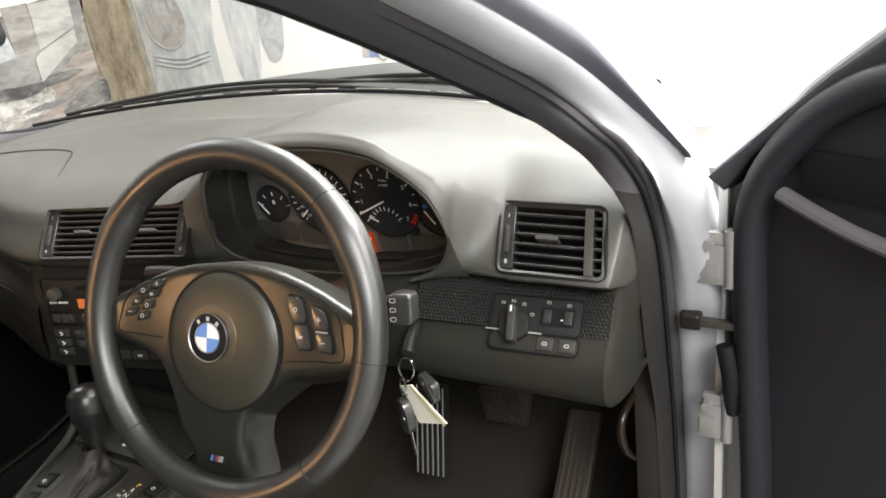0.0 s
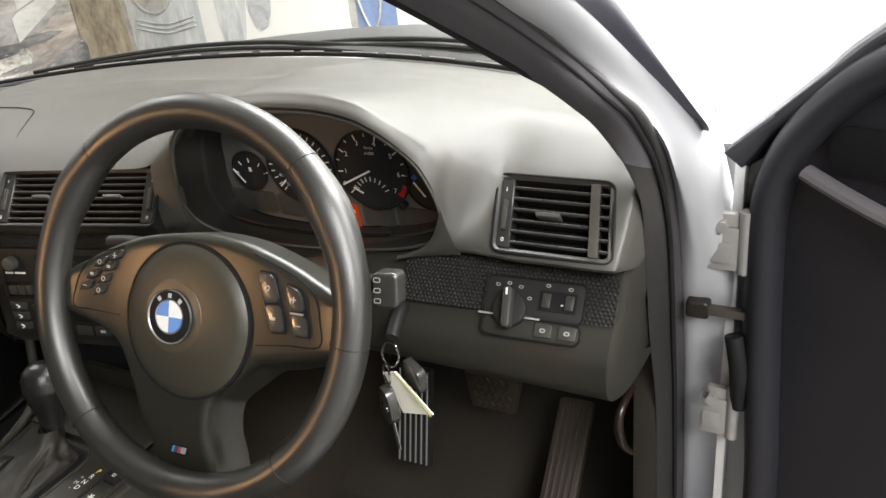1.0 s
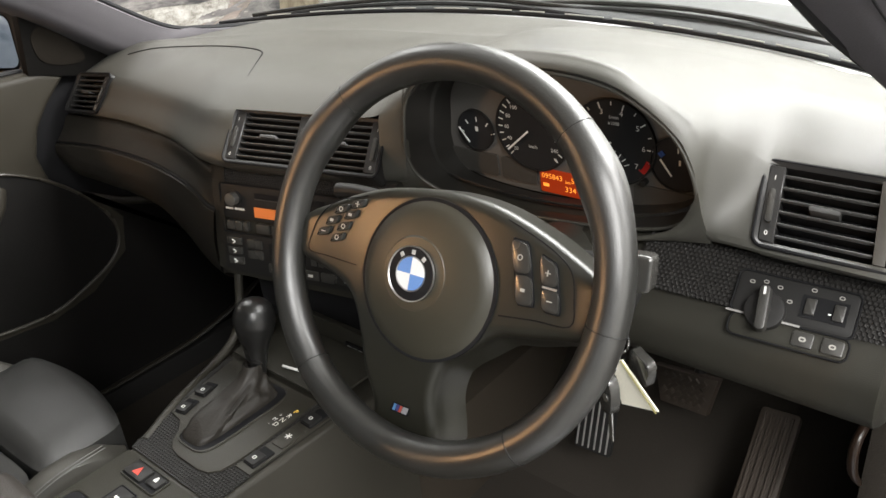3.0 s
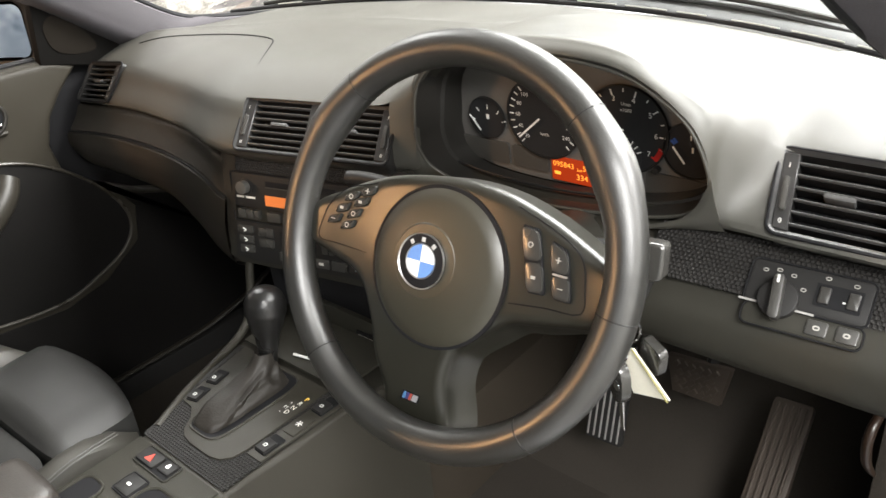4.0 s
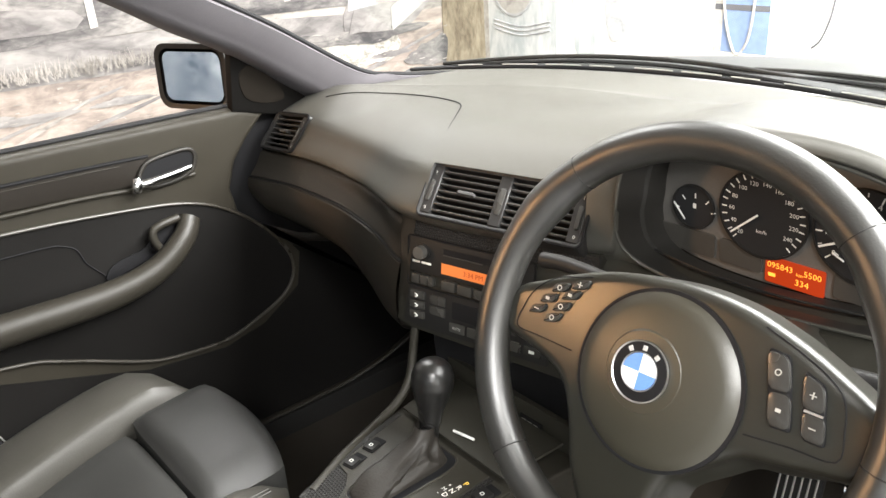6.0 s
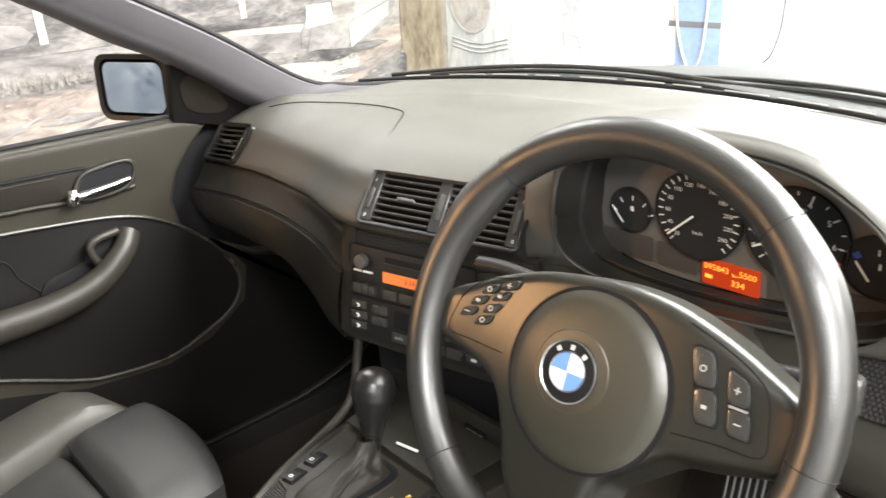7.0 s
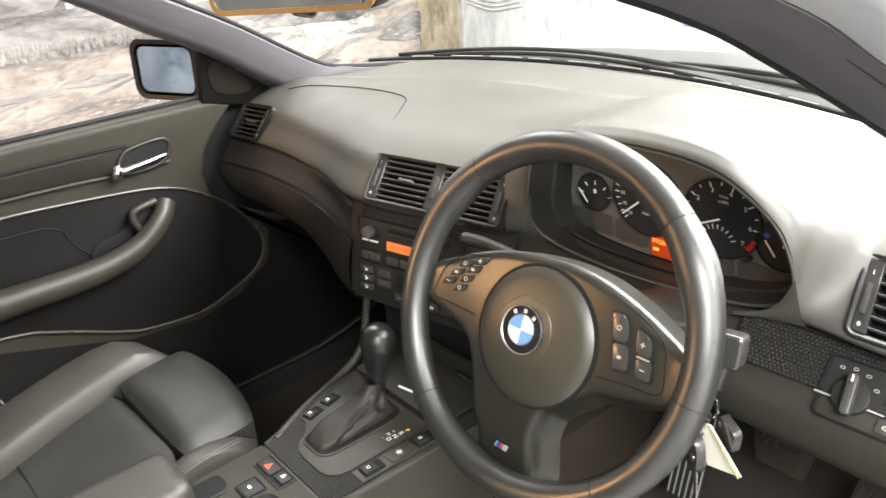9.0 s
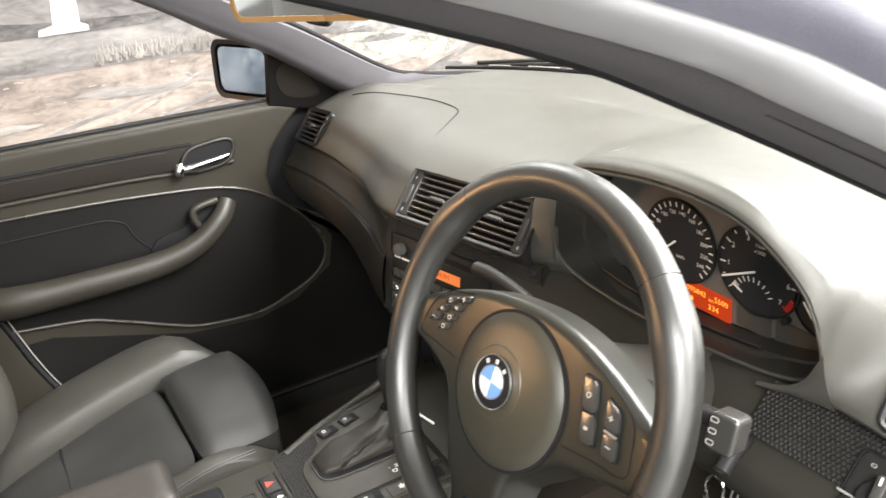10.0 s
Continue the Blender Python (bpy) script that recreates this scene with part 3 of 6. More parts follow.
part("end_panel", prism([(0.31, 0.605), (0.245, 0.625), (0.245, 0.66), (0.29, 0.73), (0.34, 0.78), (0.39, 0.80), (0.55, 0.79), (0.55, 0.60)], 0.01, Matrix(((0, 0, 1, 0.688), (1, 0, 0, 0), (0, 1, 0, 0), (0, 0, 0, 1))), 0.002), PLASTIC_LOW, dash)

LIP = [(-0.685, 0.193, 0.723), (-0.58, 0.191, 0.733), (-0.465, 0.186, 0.742), (-0.365, 0.180, 0.744), (-0.30, 0.172, 0.744), (-0.245, 0.164, 0.738), (-0.185, 0.156, 0.724)]
STEP = [(-0.672, 0.152, 0.680), (-0.575, 0.151, 0.692), (-0.475, 0.150, 0.701), (-0.345, 0.148, 0.702), (-0.245, 0.143, 0.690), (-0.198, 0.141, 0.668), (-0.176, 0.140, 0.664)]
LOW = [(-0.680, 0.165, 0.628), (-0.61, 0.150, 0.630), (-0.533, 0.150, 0.632), (-0.363, 0.150, 0.628), (-0.287, 0.150, 0.592), (-0.245, 0.150, 0.557), (-0.205, 0.148, 0.545)]


def offset_rail(rail, y, z, other=None, f=0.0):
    other = other or rail
    return [(a[0] + (b[0] - a[0]) * f, a[1] + (b[1] - a[1]) * f + y, a[2] + (b[2] - a[2]) * f + z) for a, b in zip(rail, other)]


# Passenger faces use the plastic darkened for shade.
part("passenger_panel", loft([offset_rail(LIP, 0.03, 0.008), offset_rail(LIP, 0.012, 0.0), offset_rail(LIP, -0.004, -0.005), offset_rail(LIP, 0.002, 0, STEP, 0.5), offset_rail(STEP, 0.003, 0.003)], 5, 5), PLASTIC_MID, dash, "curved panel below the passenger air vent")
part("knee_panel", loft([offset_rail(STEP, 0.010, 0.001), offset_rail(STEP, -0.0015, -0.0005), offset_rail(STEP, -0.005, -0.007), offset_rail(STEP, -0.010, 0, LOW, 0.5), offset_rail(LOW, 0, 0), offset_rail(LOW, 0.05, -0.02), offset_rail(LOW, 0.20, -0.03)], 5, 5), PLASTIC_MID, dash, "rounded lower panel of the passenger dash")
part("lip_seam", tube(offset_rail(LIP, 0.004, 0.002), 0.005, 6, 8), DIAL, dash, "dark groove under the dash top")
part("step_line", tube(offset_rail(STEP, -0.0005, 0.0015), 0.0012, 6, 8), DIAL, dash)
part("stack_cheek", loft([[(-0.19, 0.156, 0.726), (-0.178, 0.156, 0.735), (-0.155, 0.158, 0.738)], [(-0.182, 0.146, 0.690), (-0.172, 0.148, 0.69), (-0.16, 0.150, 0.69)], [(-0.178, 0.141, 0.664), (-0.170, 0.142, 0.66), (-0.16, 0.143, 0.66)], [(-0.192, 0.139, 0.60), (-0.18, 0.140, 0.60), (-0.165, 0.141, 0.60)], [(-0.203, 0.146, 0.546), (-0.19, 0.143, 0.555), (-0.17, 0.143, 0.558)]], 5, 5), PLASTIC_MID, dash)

part("hood_cheek", loft([[(0.060, 0.203, 0.744), (0.080, 0.212, 0.743), (0.100, 0.225, 0.743), (0.1195, 0.236, 0.746), (0.1232, 0.239, 0.768)], [(0.060, 0.207, 0.735), (0.080, 0.217, 0.733), (0.100, 0.231, 0.732), (0.119, 0.244, 0.733), (0.132, 0.251, 0.738)], [(0.060, 0.232, 0.720), (0.080, 0.238, 0.717), (0.100, 0.247, 0.715), (0.124, 0.258, 0.714), (0.155, 0.263, 0.721)]], 4, 4), PLASTIC, dash)

# ---------- instruments ----------
cluster = thing("instrument_cluster", (0.30, 0.30, 0.8), "instrument cluster with white on black dials and lit orange display", "instrument cluster")
CL = face_frame((0.30, 0.305, 0.80), (1, 0, 0), (0, 0.1, -1))
LOW_DEPTH = (0.240, 0.250, 0.262, 0.266, 0.266, 0.262, 0.254, 0.243)
tunnel_front = curve_points([(x, 0.236, z) for x, z in HOOD] + [(x, y, z) for (x, z), y in zip(HOOD_LOW[::-1], LOW_DEPTH[::-1])], 5, True)
tunnel_back = [np.array((0.30 + (p[0] - 0.30) * 0.93, 0.316, 0.80 + (p[2] - 0.80) * 0.90)) for p in tunnel_front]
bm = bmesh.new()
rows = [tunnel_front]
for k, push in ((0.12, 0.995), (0.40, 0.980), (0.52, 0.972), (0.56, 0.950), (0.75, 0.940), (1.0, 0.93)):
    rows.append([np.array((0.30 + (a[0] - 0.30) * push, a[1] + (b[1] - a[1]) * k, 0.80 + (a[2] - 0.80) * push)) for a, b in zip(tunnel_front, tunnel_back)])
grid_faces(bm, rows, False, True)
part("bezel", bm, SHROUD, cluster, "dark smooth funnel round the dials")
part("bezel_edge", tube([tuple(p + np.array((0, -0.001, 0))) for p in tunnel_front], 0.0022, 1, 8, True), PLASTIC, cluster, "thin grey rim of the hood")
upper = [(0.435, 0.241, 0.7335), (0.455, 0.240, 0.742), (0.473, 0.239, 0.753), (0.486, 0.238, 0.768), (0.495, 0.237, 0.789), (0.499, 0.237, 0.800)]
lower = [(0.435, 0.246, 0.731), (0.455, 0.246, 0.7355), (0.473, 0.246, 0.739), (0.488, 0.246, 0.742), (0.502, 0.2455, 0.7445), (0.512, 0.2455, 0.746)]
part("hood_corner", loft([[tuple(np.array(a) * (1 - f) + np.array(b) * f + (0, -0.004 * math.sin(math.pi * f), 0)) for a, b in zip(upper, lower)] for f in (0.0, 0.35, 0.7, 1.0)], 4, 4, 0.002), PLASTIC, dash)
part("hood_lip", tube([(x, 0.240, z + 0.001) for x, z in HOOD[1:] + [(0.496, 0.785)]], lambda t: 0.0022 * min(1, 8 * t, 6 * (1 - t)) + 0.0004, 6, 10), PLASTIC, dash)
PLATE = mat("cluster_plate", (0.12, 0.114, 0.105), 0.55, bump=0.1)
WINDOW = mat("smoked_window", (0.066, 0.062, 0.056), 0.35, bump=0.0, spec=0.4)
ORANGE = mat("orange_display", (0.10, 0.012, 0.004), 0.5, bump=0.0, emit=(1.0, 0.075, 0.006), power=0.34)
ORANGE_INK = mat("display_digits", (0.9, 0.4, 0.05), 0.5, bump=0.0, emit=(1.0, 0.30, 0.04), power=1.3)
DIAL_FACE = mat("dial_face", (0.024, 0.024, 0.025), 0.55, bump=0.05, spec=0.15)
NEEDLE = mat("white_needle", (0.8, 0.8, 0.78), 0.5, bump=0.0, vary=0.02)
RED = mat("red_paint", (0.55, 0.02, 0.015), 0.5, bump=0.0)
BLUE = mat("blue_paint", (0.03, 0.09, 0.35), 0.5, bump=0.0)
inv = CL.inverted()
flat = [inv @ Vector(p) for p in rows[-1]]
part("dial_plate", prism([(p.x, p.y) for p in flat], 0.004, CL @ shift(0, 0, -0.006)), PLATE, cluster, smooth=False)


def dial(name, u, v, r, ry=None):
    d = part(name, disc(r, 0.003, CL @ shift(u, -v, -0.003), 0.0, 48, ry=ry), DIAL_FACE, cluster, smooth=False)
    part("rim", ring_prism([(r * 1.03 * math.cos(a), r * 1.03 * math.sin(a)) for a in np.linspace(0, 6.2832, 48, endpoint=False)], [(r * 0.985 * math.cos(a), r * 0.985 * math.sin(a)) for a in np.linspace(0, 6.2832, 48, endpoint=False)], 0.004, CL @ shift(u, -v, -0.001)), PLASTIC_BLACK, d)
    return d


def ticks(d, u, v, r, angles, length, width, material=None):
    for a in angles:
        c, s = math.cos(radians(a)), math.sin(radians(a))
        part("tick", box((r - length, -width / 2, 0), (r, width / 2, 0.0006), m=CL @ shift(u, -v, -0.0024) @ pose(0, 0, 0, 0, 0, a)), material or PRINT, d, smooth=False)


def needle(d, u, v, angle, r, tail, width=0.0022):
    part("needle", box((-tail, -width / 2, 0), (r, width / 2, 0.001), m=CL @ shift(u, -v, 0.002) @ pose(0, 0, 0, 0, 0, angle)), NEEDLE, d, smooth=False)


speed = dial("speedometer", -0.036, 0.0, 0.050)
for k in range(12):
    a = 226 - k * 272 / 11.5
    ticks(speed, -0.036, 0.0, 0.048, [a, a - 12], 0.006, 0.0013)
    lettering("number", str(20 + 20 * k), 0.0070, CL @ shift(-0.036 + 0.036 * math.cos(radians(a)), 0.036 * math.sin(radians(a)), -0.0022), PRINT, speed)
lettering("unit", "km/h", 0.006, CL @ shift(-0.036, -0.020, -0.0022), PRINT, speed)
needle(speed, -0.040, 0.0, 222, 0.040, 0.002)
tach = dial("rev_counter", 0.070, -0.004, 0.050)
for k in range(8):
    a = 222 - k * 262 / 7
    ticks(tach, 0.070, -0.004, 0.048, [a], 0.007, 0.0014, RED if k == 7 else None)
    if k < 7:
        ticks(tach, 0.070, -0.004, 0.048, [a - 19], 0.004, 0.001)
    lettering("number", str(k), 0.0090, CL @ shift(0.070 + 0.037 * math.cos(radians(a)), 0.004 + 0.037 * math.sin(radians(a)), -0.0022), PRINT, tach)
ticks(tach, 0.070, -0.004, 0.049, np.linspace(-22, -38, 9), 0.006, 0.003, RED)
lettering("unit", "1/min", 0.0055, CL @ shift(0.072, 0.034, -0.0022), PRINT, tach)
lettering("unit", "x1000", 0.0055, CL @ shift(0.072, 0.027, -0.0022), PRINT, tach)
needle(tach, 0.068, -0.005, 207, 0.044, 0.003)
econ = part("economy_gauge", disc(0.024, 0.001, CL @ shift(0.066, -0.026, -0.002), 0.0, 32), DIAL_FACE, cluster, smooth=False)
ticks(econ, 0.066, 0.030, 0.026, np.linspace(25, 155, 9), 0.006, 0.0012)
needle(econ, 0.066, 0.030, 152, 0.026, -0.012, 0.0016)
fuel = dial("fuel_gauge", -0.121, 0.012, 0.0265)
ticks(fuel, -0.118, 0.022, 0.028, (165, 128, 90, 52, 20), 0.006, 0.0014)
part("pump_icon", box((-0.002, -0.003, 0), (0.002, 0.003, 0.0006), m=CL @ shift(-0.119, -0.010, -0.0024)), PRINT, fuel, smooth=False)
needle(fuel, -0.130, 0.026, 128, 0.022, 0.002, 0.0018)
temp = dial("temperature_gauge", 0.146, 0.008, 0.031)
ticks(temp, 0.146, 0.020, 0.031, (90, 60), 0.006, 0.0014)
ticks(temp, 0.146, 0.020, 0.031, (128, 135), 0.006, 0.003, BLUE)
ticks(temp, 0.146, 0.020, 0.031, (28, 35), 0.006, 0.003, RED)
part("thermo_icon", box((-0.001, -0.003, 0), (0.001, 0.003, 0.0006), m=CL @ shift(0.148, -0.006, -0.0024)), PRINT, temp, smooth=False)
needle(temp, 0.140, 0.019, 126, 0.020, 0.002, 0.0018)
for x0, x1 in ((-0.168, -0.093), (-0.087, -0.035), (0.045, 0.088), (0.094, 0.165)):
    part("lamp_window", prism(rounded(x0, -0.072, x1, -0.042, 0.004), 0.002, CL @ shift(0, 0, -0.0035)), WINDOW, cluster, smooth=False)
obc = part("trip_display", prism(rounded(-0.030, -0.078, 0.036, -0.047, 0.002), 0.002, CL @ shift(0, 0, -0.0035)), ORANGE, cluster, "glowing orange mileage display", smooth=False)
lettering("digits", "095843", 0.0098, CL @ shift(-0.013, -0.056, -0.003), ORANGE_INK, obc)
lettering("digits", "km", 0.006, CL @ shift(0.009, -0.059, -0.003), ORANGE_INK, obc)
lettering("digits", "5500", 0.0098, CL @ shift(0.023, -0.056, -0.003), ORANGE_INK, obc)
lettering("digits", "334", 0.0105, CL @ shift(0.012, -0.069, -0.003), ORANGE_INK, obc)
part("label_bar", box((-0.026, -0.070, 0), (-0.018, -0.066, 0.0005), m=CL @ shift(0, 0, -0.0034)), ORANGE_INK, obc, smooth=False)
part("trip_knob", disc(0.004, 0.008, CL @ shift(0.108, -0.036, 0.004), 0.001, 16), PLASTIC_BLACK, cluster)
part("clear_lip", tube([(0.125, 0.29, 0.7335), (0.20, 0.285, 0.7265), (0.30, 0.285, 0.7265), (0.40, 0.285, 0.738)], 0.002, 6, 6), PLASTIC_BLACK, cluster)

# ---------- steering wheel ----------
WH = face_frame((0.345, 0.022, 0.783), (1, 0.06, 0), (0, -math.sin(radians(24)), -math.cos(radians(24))))
wheel = thing("steering_wheel", (0.345, 0.03, 0.78), "worn black leather three-spoke steering wheel with buttons", "steering wheel")
bm = bmesh.new()
rows = []
for a in np.linspace(0, 2 * math.pi, 96, endpoint=False):
    grip = 1 + 0.16 * sum(math.exp(-((((a - c + math.pi) % (2 * math.pi)) - math.pi) / 0.16) ** 2) for c in (radians(33), radians(147)))
    rows.append([WH @ Vector(((0.1745 + 0.0165 * grip * math.cos(b)) * math.cos(a), (0.1745 + 0.0165 * grip * math.cos(b)) * math.sin(a), 0.0165 * grip * math.sin(b))) for b in np.linspace(0, 2 * math.pi, 20, endpoint=False)])
grid_faces(bm, rows, True, True)
rim_ob = part("rim", bm, LEATHER, wheel, "shiny worn leather rim")
for a in (48, 132, 228, 312, 355):
    part("seam", tube([WH @ Vector(((0.1745 + 0.0168 * math.cos(b)) * math.cos(radians(a)), (0.1745 + 0.0168 * math.cos(b)) * math.sin(radians(a)), 0.0168 * math.sin(b))) for b in np.linspace(-1.2, 4.2, 12)], 0.0006, 1, 5), PLASTIC_BLACK, rim_ob)
cover = [(0.163, 0.016), (0.147, 0.0265), (0.130, 0.0348), (0.114, 0.0425), (0.091, 0.0515), (0.057, 0.061), (0.016, 0.0645), (-0.0265, 0.0610), (-0.065, 0.0540), (-0.104, 0.0405), (-0.131, 0.028), (-0.158, 0.014), (-0.164, -0.006), (-0.160, -0.028), (-0.130, -0.036), (-0.100, -0.043), (-0.082, -0.056), (-0.068, -0.085), (-0.060, -0.118), (-0.048, -0.145), (-0.044, -0.170), (-0.008, -0.172), (0.028, -0.170), (0.025, -0.123), (0.031, -0.094), (0.041, -0.080), (0.060, -0.064), (0.080, -0.048), (0.100, -0.043), (0.130, -0.037), (0.158, -0.030), (0.165, -0.006)]
def hub_rise(u, v):
    f = min(max((math.hypot(u, v * 0.95) - 0.06) / 0.10, 0), 1)
    sink = min(max((-v - 0.075) / 0.095, 0), 1)
    return 0.003 - 0.012 * sink**1.6 - 0.006 * f * f * (3 - 2 * f) + 0.006 * min(max((abs(u) - 0.14) / 0.03, 0), 1) ** 2


outline = [Vector((q[0], q[1])) for q in curve_points(cover, 4, True)]
centre = Vector((0.0, -0.02))
count = len(outline)
inset = []
for k, q in enumerate(outline):
    tangent = (outline[(k + 1) % count] - outline[k - 1]).normalized()
    normal = Vector((tangent.y, -tangent.x))
    inset.append(normal if normal.dot(centre - q) > 0 else -normal)
rows = []
for s in (0.02, 0.15, 0.3, 0.45, 0.6, 0.72, 0.82, 0.90, 0.96, 1.0):
    row = []
    for q, n in zip(outline, inset):
        p = centre + (q + n * 0.010 - centre) * s
        row.append((p.x, p.y, hub_rise(p.x, p.y)))
    rows.append(row)
for a in (20, 40, 60, 80, 95):
    row = []
    for q, n in zip(outline, inset):
        p = q + n * 0.010 * (1 - math.sin(radians(a)))
        row.append((p.x, p.y, hub_rise(p.x, p.y) - 0.010 * (1 - math.cos(radians(a)))))
    rows.append(row)
base = rows[-1]
for drop, flare in ((0.008, 0.0025), (0.017, 0.0075), (0.028, 0.011)):
    row = []
    for p, n in zip(base, inset):
        w = flare * min(max((-p[1] - 0.022) / 0.02, 0), 1)
        row.append((p[0] - n.x * w, p[1] - n.y * w, p[2] - drop))
    rows.append(row)
hub = bmesh.new()
grid_faces(hub, rows, False, True)
bmesh.ops.transform(hub, verts=hub.verts, matrix=WH)
part("hub_cover", hub, COVER, wheel)


def dome(r, rise, skirt, m, sides=64, rings=10, notch=0.0):
    bm = bmesh.new()
    rows = []
    for k in range(rings + 1):
        f = k / rings
        z = rise * (1 - f**2.2) - (0.004 if k == rings else 0)
        rows.append([(max(r * f, 1e-5) * math.cos(a), max(r * f, 1e-5) * math.sin(a), z) for a in np.linspace(0, 2 * math.pi, sides, endpoint=False)])
    rows.append([(p[0] * 1.005, p[1] * 1.005, -skirt) for p in rows[-1]])
    grid_faces(bm, rows, False, True)
    bmesh.ops.remove_doubles(bm, verts=bm.verts, dist=5e-5)
    bmesh.ops.transform(bm, verts=bm.verts, matrix=m)
    return bm


part("pad_gap", disc(0.0728, 0.004, WH @ shift(0.0035, -0.0162, 0.0044), 0.0, 64), DIAL, wheel)
part("airbag_pad", dome(0.0722, 0.0095, 0.012, WH @ shift(0.003, -0.0165, 0.0065)), PAD, wheel, "domed grained airbag pad")
part("emblem_dish", dome(0.036, 0.0012, 0.004, WH @ shift(-0.003, -0.0118, 0.0150)), PAD, wheel)
EM = WH @ shift(-0.004, -0.0117, 0.0182)
emblem = part("emblem", disc(0.0245, 0.006, EM, 0.001, 48), DIAL, wheel, "round emblem quartered in blue and white")
RING = mat("emblem_ring", (0.55, 0.55, 0.55), 0.4, metal=1.0, vary=0.05, bump=0.0)
ringo = [(0.0248 * math.cos(a), 0.0248 * math.sin(a)) for a in np.linspace(0, 6.2832, 48, endpoint=False)]
part("outer_ring", ring_prism(ringo, [(x * 0.93, y * 0.93) for x, y in ringo], 0.002, EM @ shift(0, 0, 0.0008), 0.0012), RING, emblem)
part("inner_ring", ring_prism([(x * 0.64, y * 0.64) for x, y in ringo], [(x * 0.59, y * 0.59) for x, y in ringo], 0.002, EM @ shift(0, 0, 0.0009), 0.0006), RING, emblem)
E_BLUE, E_WHITE = mat("emblem_blue", (0.12, 0.25, 0.56), 0.5, bump=0.0, spec=0.3), mat("emblem_white", (0.75, 0.76, 0.77), 0.5, bump=0.0, spec=0.3)
for q in range(4):
    arc = [(0.0146 * math.cos(radians(90 * q + b)), 0.0146 * math.sin(radians(90 * q + b))) for b in np.linspace(0, 90, 9)]
    part("quarter", prism([(0, 0)] + arc, 0.001, EM @ shift(0, 0, 0.0010)), E_WHITE if q % 2 == 0 else E_BLUE, emblem, smooth=False)
for a in (128, 90, 52):
    part("emblem_mark", box((-0.0018, -0.0020, 0), (0.0018, 0.0020, 0.0006), m=EM @ shift(0.0192 * math.cos(radians(a)), 0.0192 * math.sin(radians(a)), 0.0003, a - 90)), mat("emblem_mark_grey", (0.45, 0.45, 0.44), 0.6, bump=0.0, spec=0.1), emblem, smooth=False)
GLOSS = mat("button_plastic", (0.036, 0.035, 0.032), 0.26, bump=0.03, spec=0.8)


def quad_outline(corners, r):
    """A four-cornered outline with rounded corners, about its own middle."""
    (ax, ay), (bx, by), (cx, cy), (dx, dy) = corners
    mu, mv = (ax + bx + cx + dx) / 4, (ay + by + cy + dy) / 4
    out = []
    for s, t in rounded(0, 0, 1, 1, r):
        out.append((dx * (1 - s) * (1 - t) + cx * s * (1 - t) + ax * (1 - s) * t + bx * s * t - mu, dy * (1 - s) * (1 - t) + cy * s * (1 - t) + ay * (1 - s) * t + by * s * t - mv))
    return out


def wheel_button(corners, icon, r=0.22):
    """A low button on a four-cornered outline, top left first, clockwise, with a small mark."""
    (ax, ay), (bx, by), (cx, cy), (dx, dy) = corners
    mu, mv = (ax + bx + cx + dx) / 4, (ay + by + cy + dy) / 4
    out = quad_outline(corners, r)
    m = WH @ shift(mu, mv, hub_rise(mu, mv) + 0.0042)
    b = part("button", prism(out, 0.008, m, 0.0016), GLOSS, wheel)
    m = m @ shift(0, 0, 0.0003)
    if icon in "+-":
        part("mark", box((-0.0025, -0.0004, 0), (0.0025, 0.0004, 0.0004), m=m), GREY_PRINT, b, smooth=False)
        if icon == "+":
            part("mark", box((-0.0005, -0.0025, 0), (0.0005, 0.0025, 0.0004), m=m), GREY_PRINT, b, smooth=False)
    elif icon == "o":
        part("mark", ring_prism([(0.0025 * math.cos(a), 0.0025 * math.sin(a)) for a in np.linspace(0, 5.2, 14)], [(0.0017 * math.cos(a), 0.0017 * math.sin(a)) for a in np.linspace(0, 5.2, 14)], 0.0005, m), GREY_PRINT, b, smooth=False)
    else:
        part("mark", box((-0.0020, -0.0013, 0), (0.0020, 0.0013, 0.0004), m=m), GREY_PRINT, b, smooth=False)
    return b


def grown(corners, f):
    mu, mv = sum(c[0] for c in corners) / 4, sum(c[1] for c in corners) / 4
    return tuple((mu + (u - mu) * f, mv + (v - mv) * f) for u, v in corners)


for column in ((((0.080, 0.0375), (0.0965, 0.0365), (0.1040, 0.0125), (0.0880, 0.0110)), ((0.0885, 0.0100), (0.1043, 0.0115), (0.1105, -0.0125), (0.0945, -0.0140)), "ob"), (((0.1075, 0.0305), (0.1235, 0.0247), (0.1285, 0.0070), (0.1130, 0.0065)), ((0.1137, 0.0040), (0.1292, 0.0045), (0.1335, -0.0140), (0.1178, -0.0140)), "+-")):
    upper, lower, icons = column
    pocket = grown((upper[0], upper[1], lower[2], lower[3]), 1.06)
    mu, mv = sum(c[0] for c in pocket) / 4, sum(c[1] for c in pocket) / 4
    part("button_pocket", prism(quad_outline(pocket, 0.16), 0.006, WH @ shift(mu, mv, hub_rise(mu, mv) + 0.0016), 0.001), DIAL, wheel)
    wheel_button(upper, icons[0], 0.26)
    wheel_button(lower, icons[1], 0.26)
part("button_bar", box((-0.006, -0.0008, 0), (0.007, 0.0008, 0.0016), m=WH @ shift(0.1208, 0.0053, hub_rise(0.12, 0.005) + 0.0026)), STEEL, wheel)
part("panel_seam", tube([WH @ Vector((u, v, hub_rise(u, v) + 0.0004)) for u, v in ((0.074, 0.052), (0.100, 0.0430), (0.122, 0.0330), (0.136, 0.021), (0.142, 0.0), (0.1425, -0.021), (0.112, -0.024), (0.080, -0.028))], 0.0006, 4, 5), DIAL, wheel)
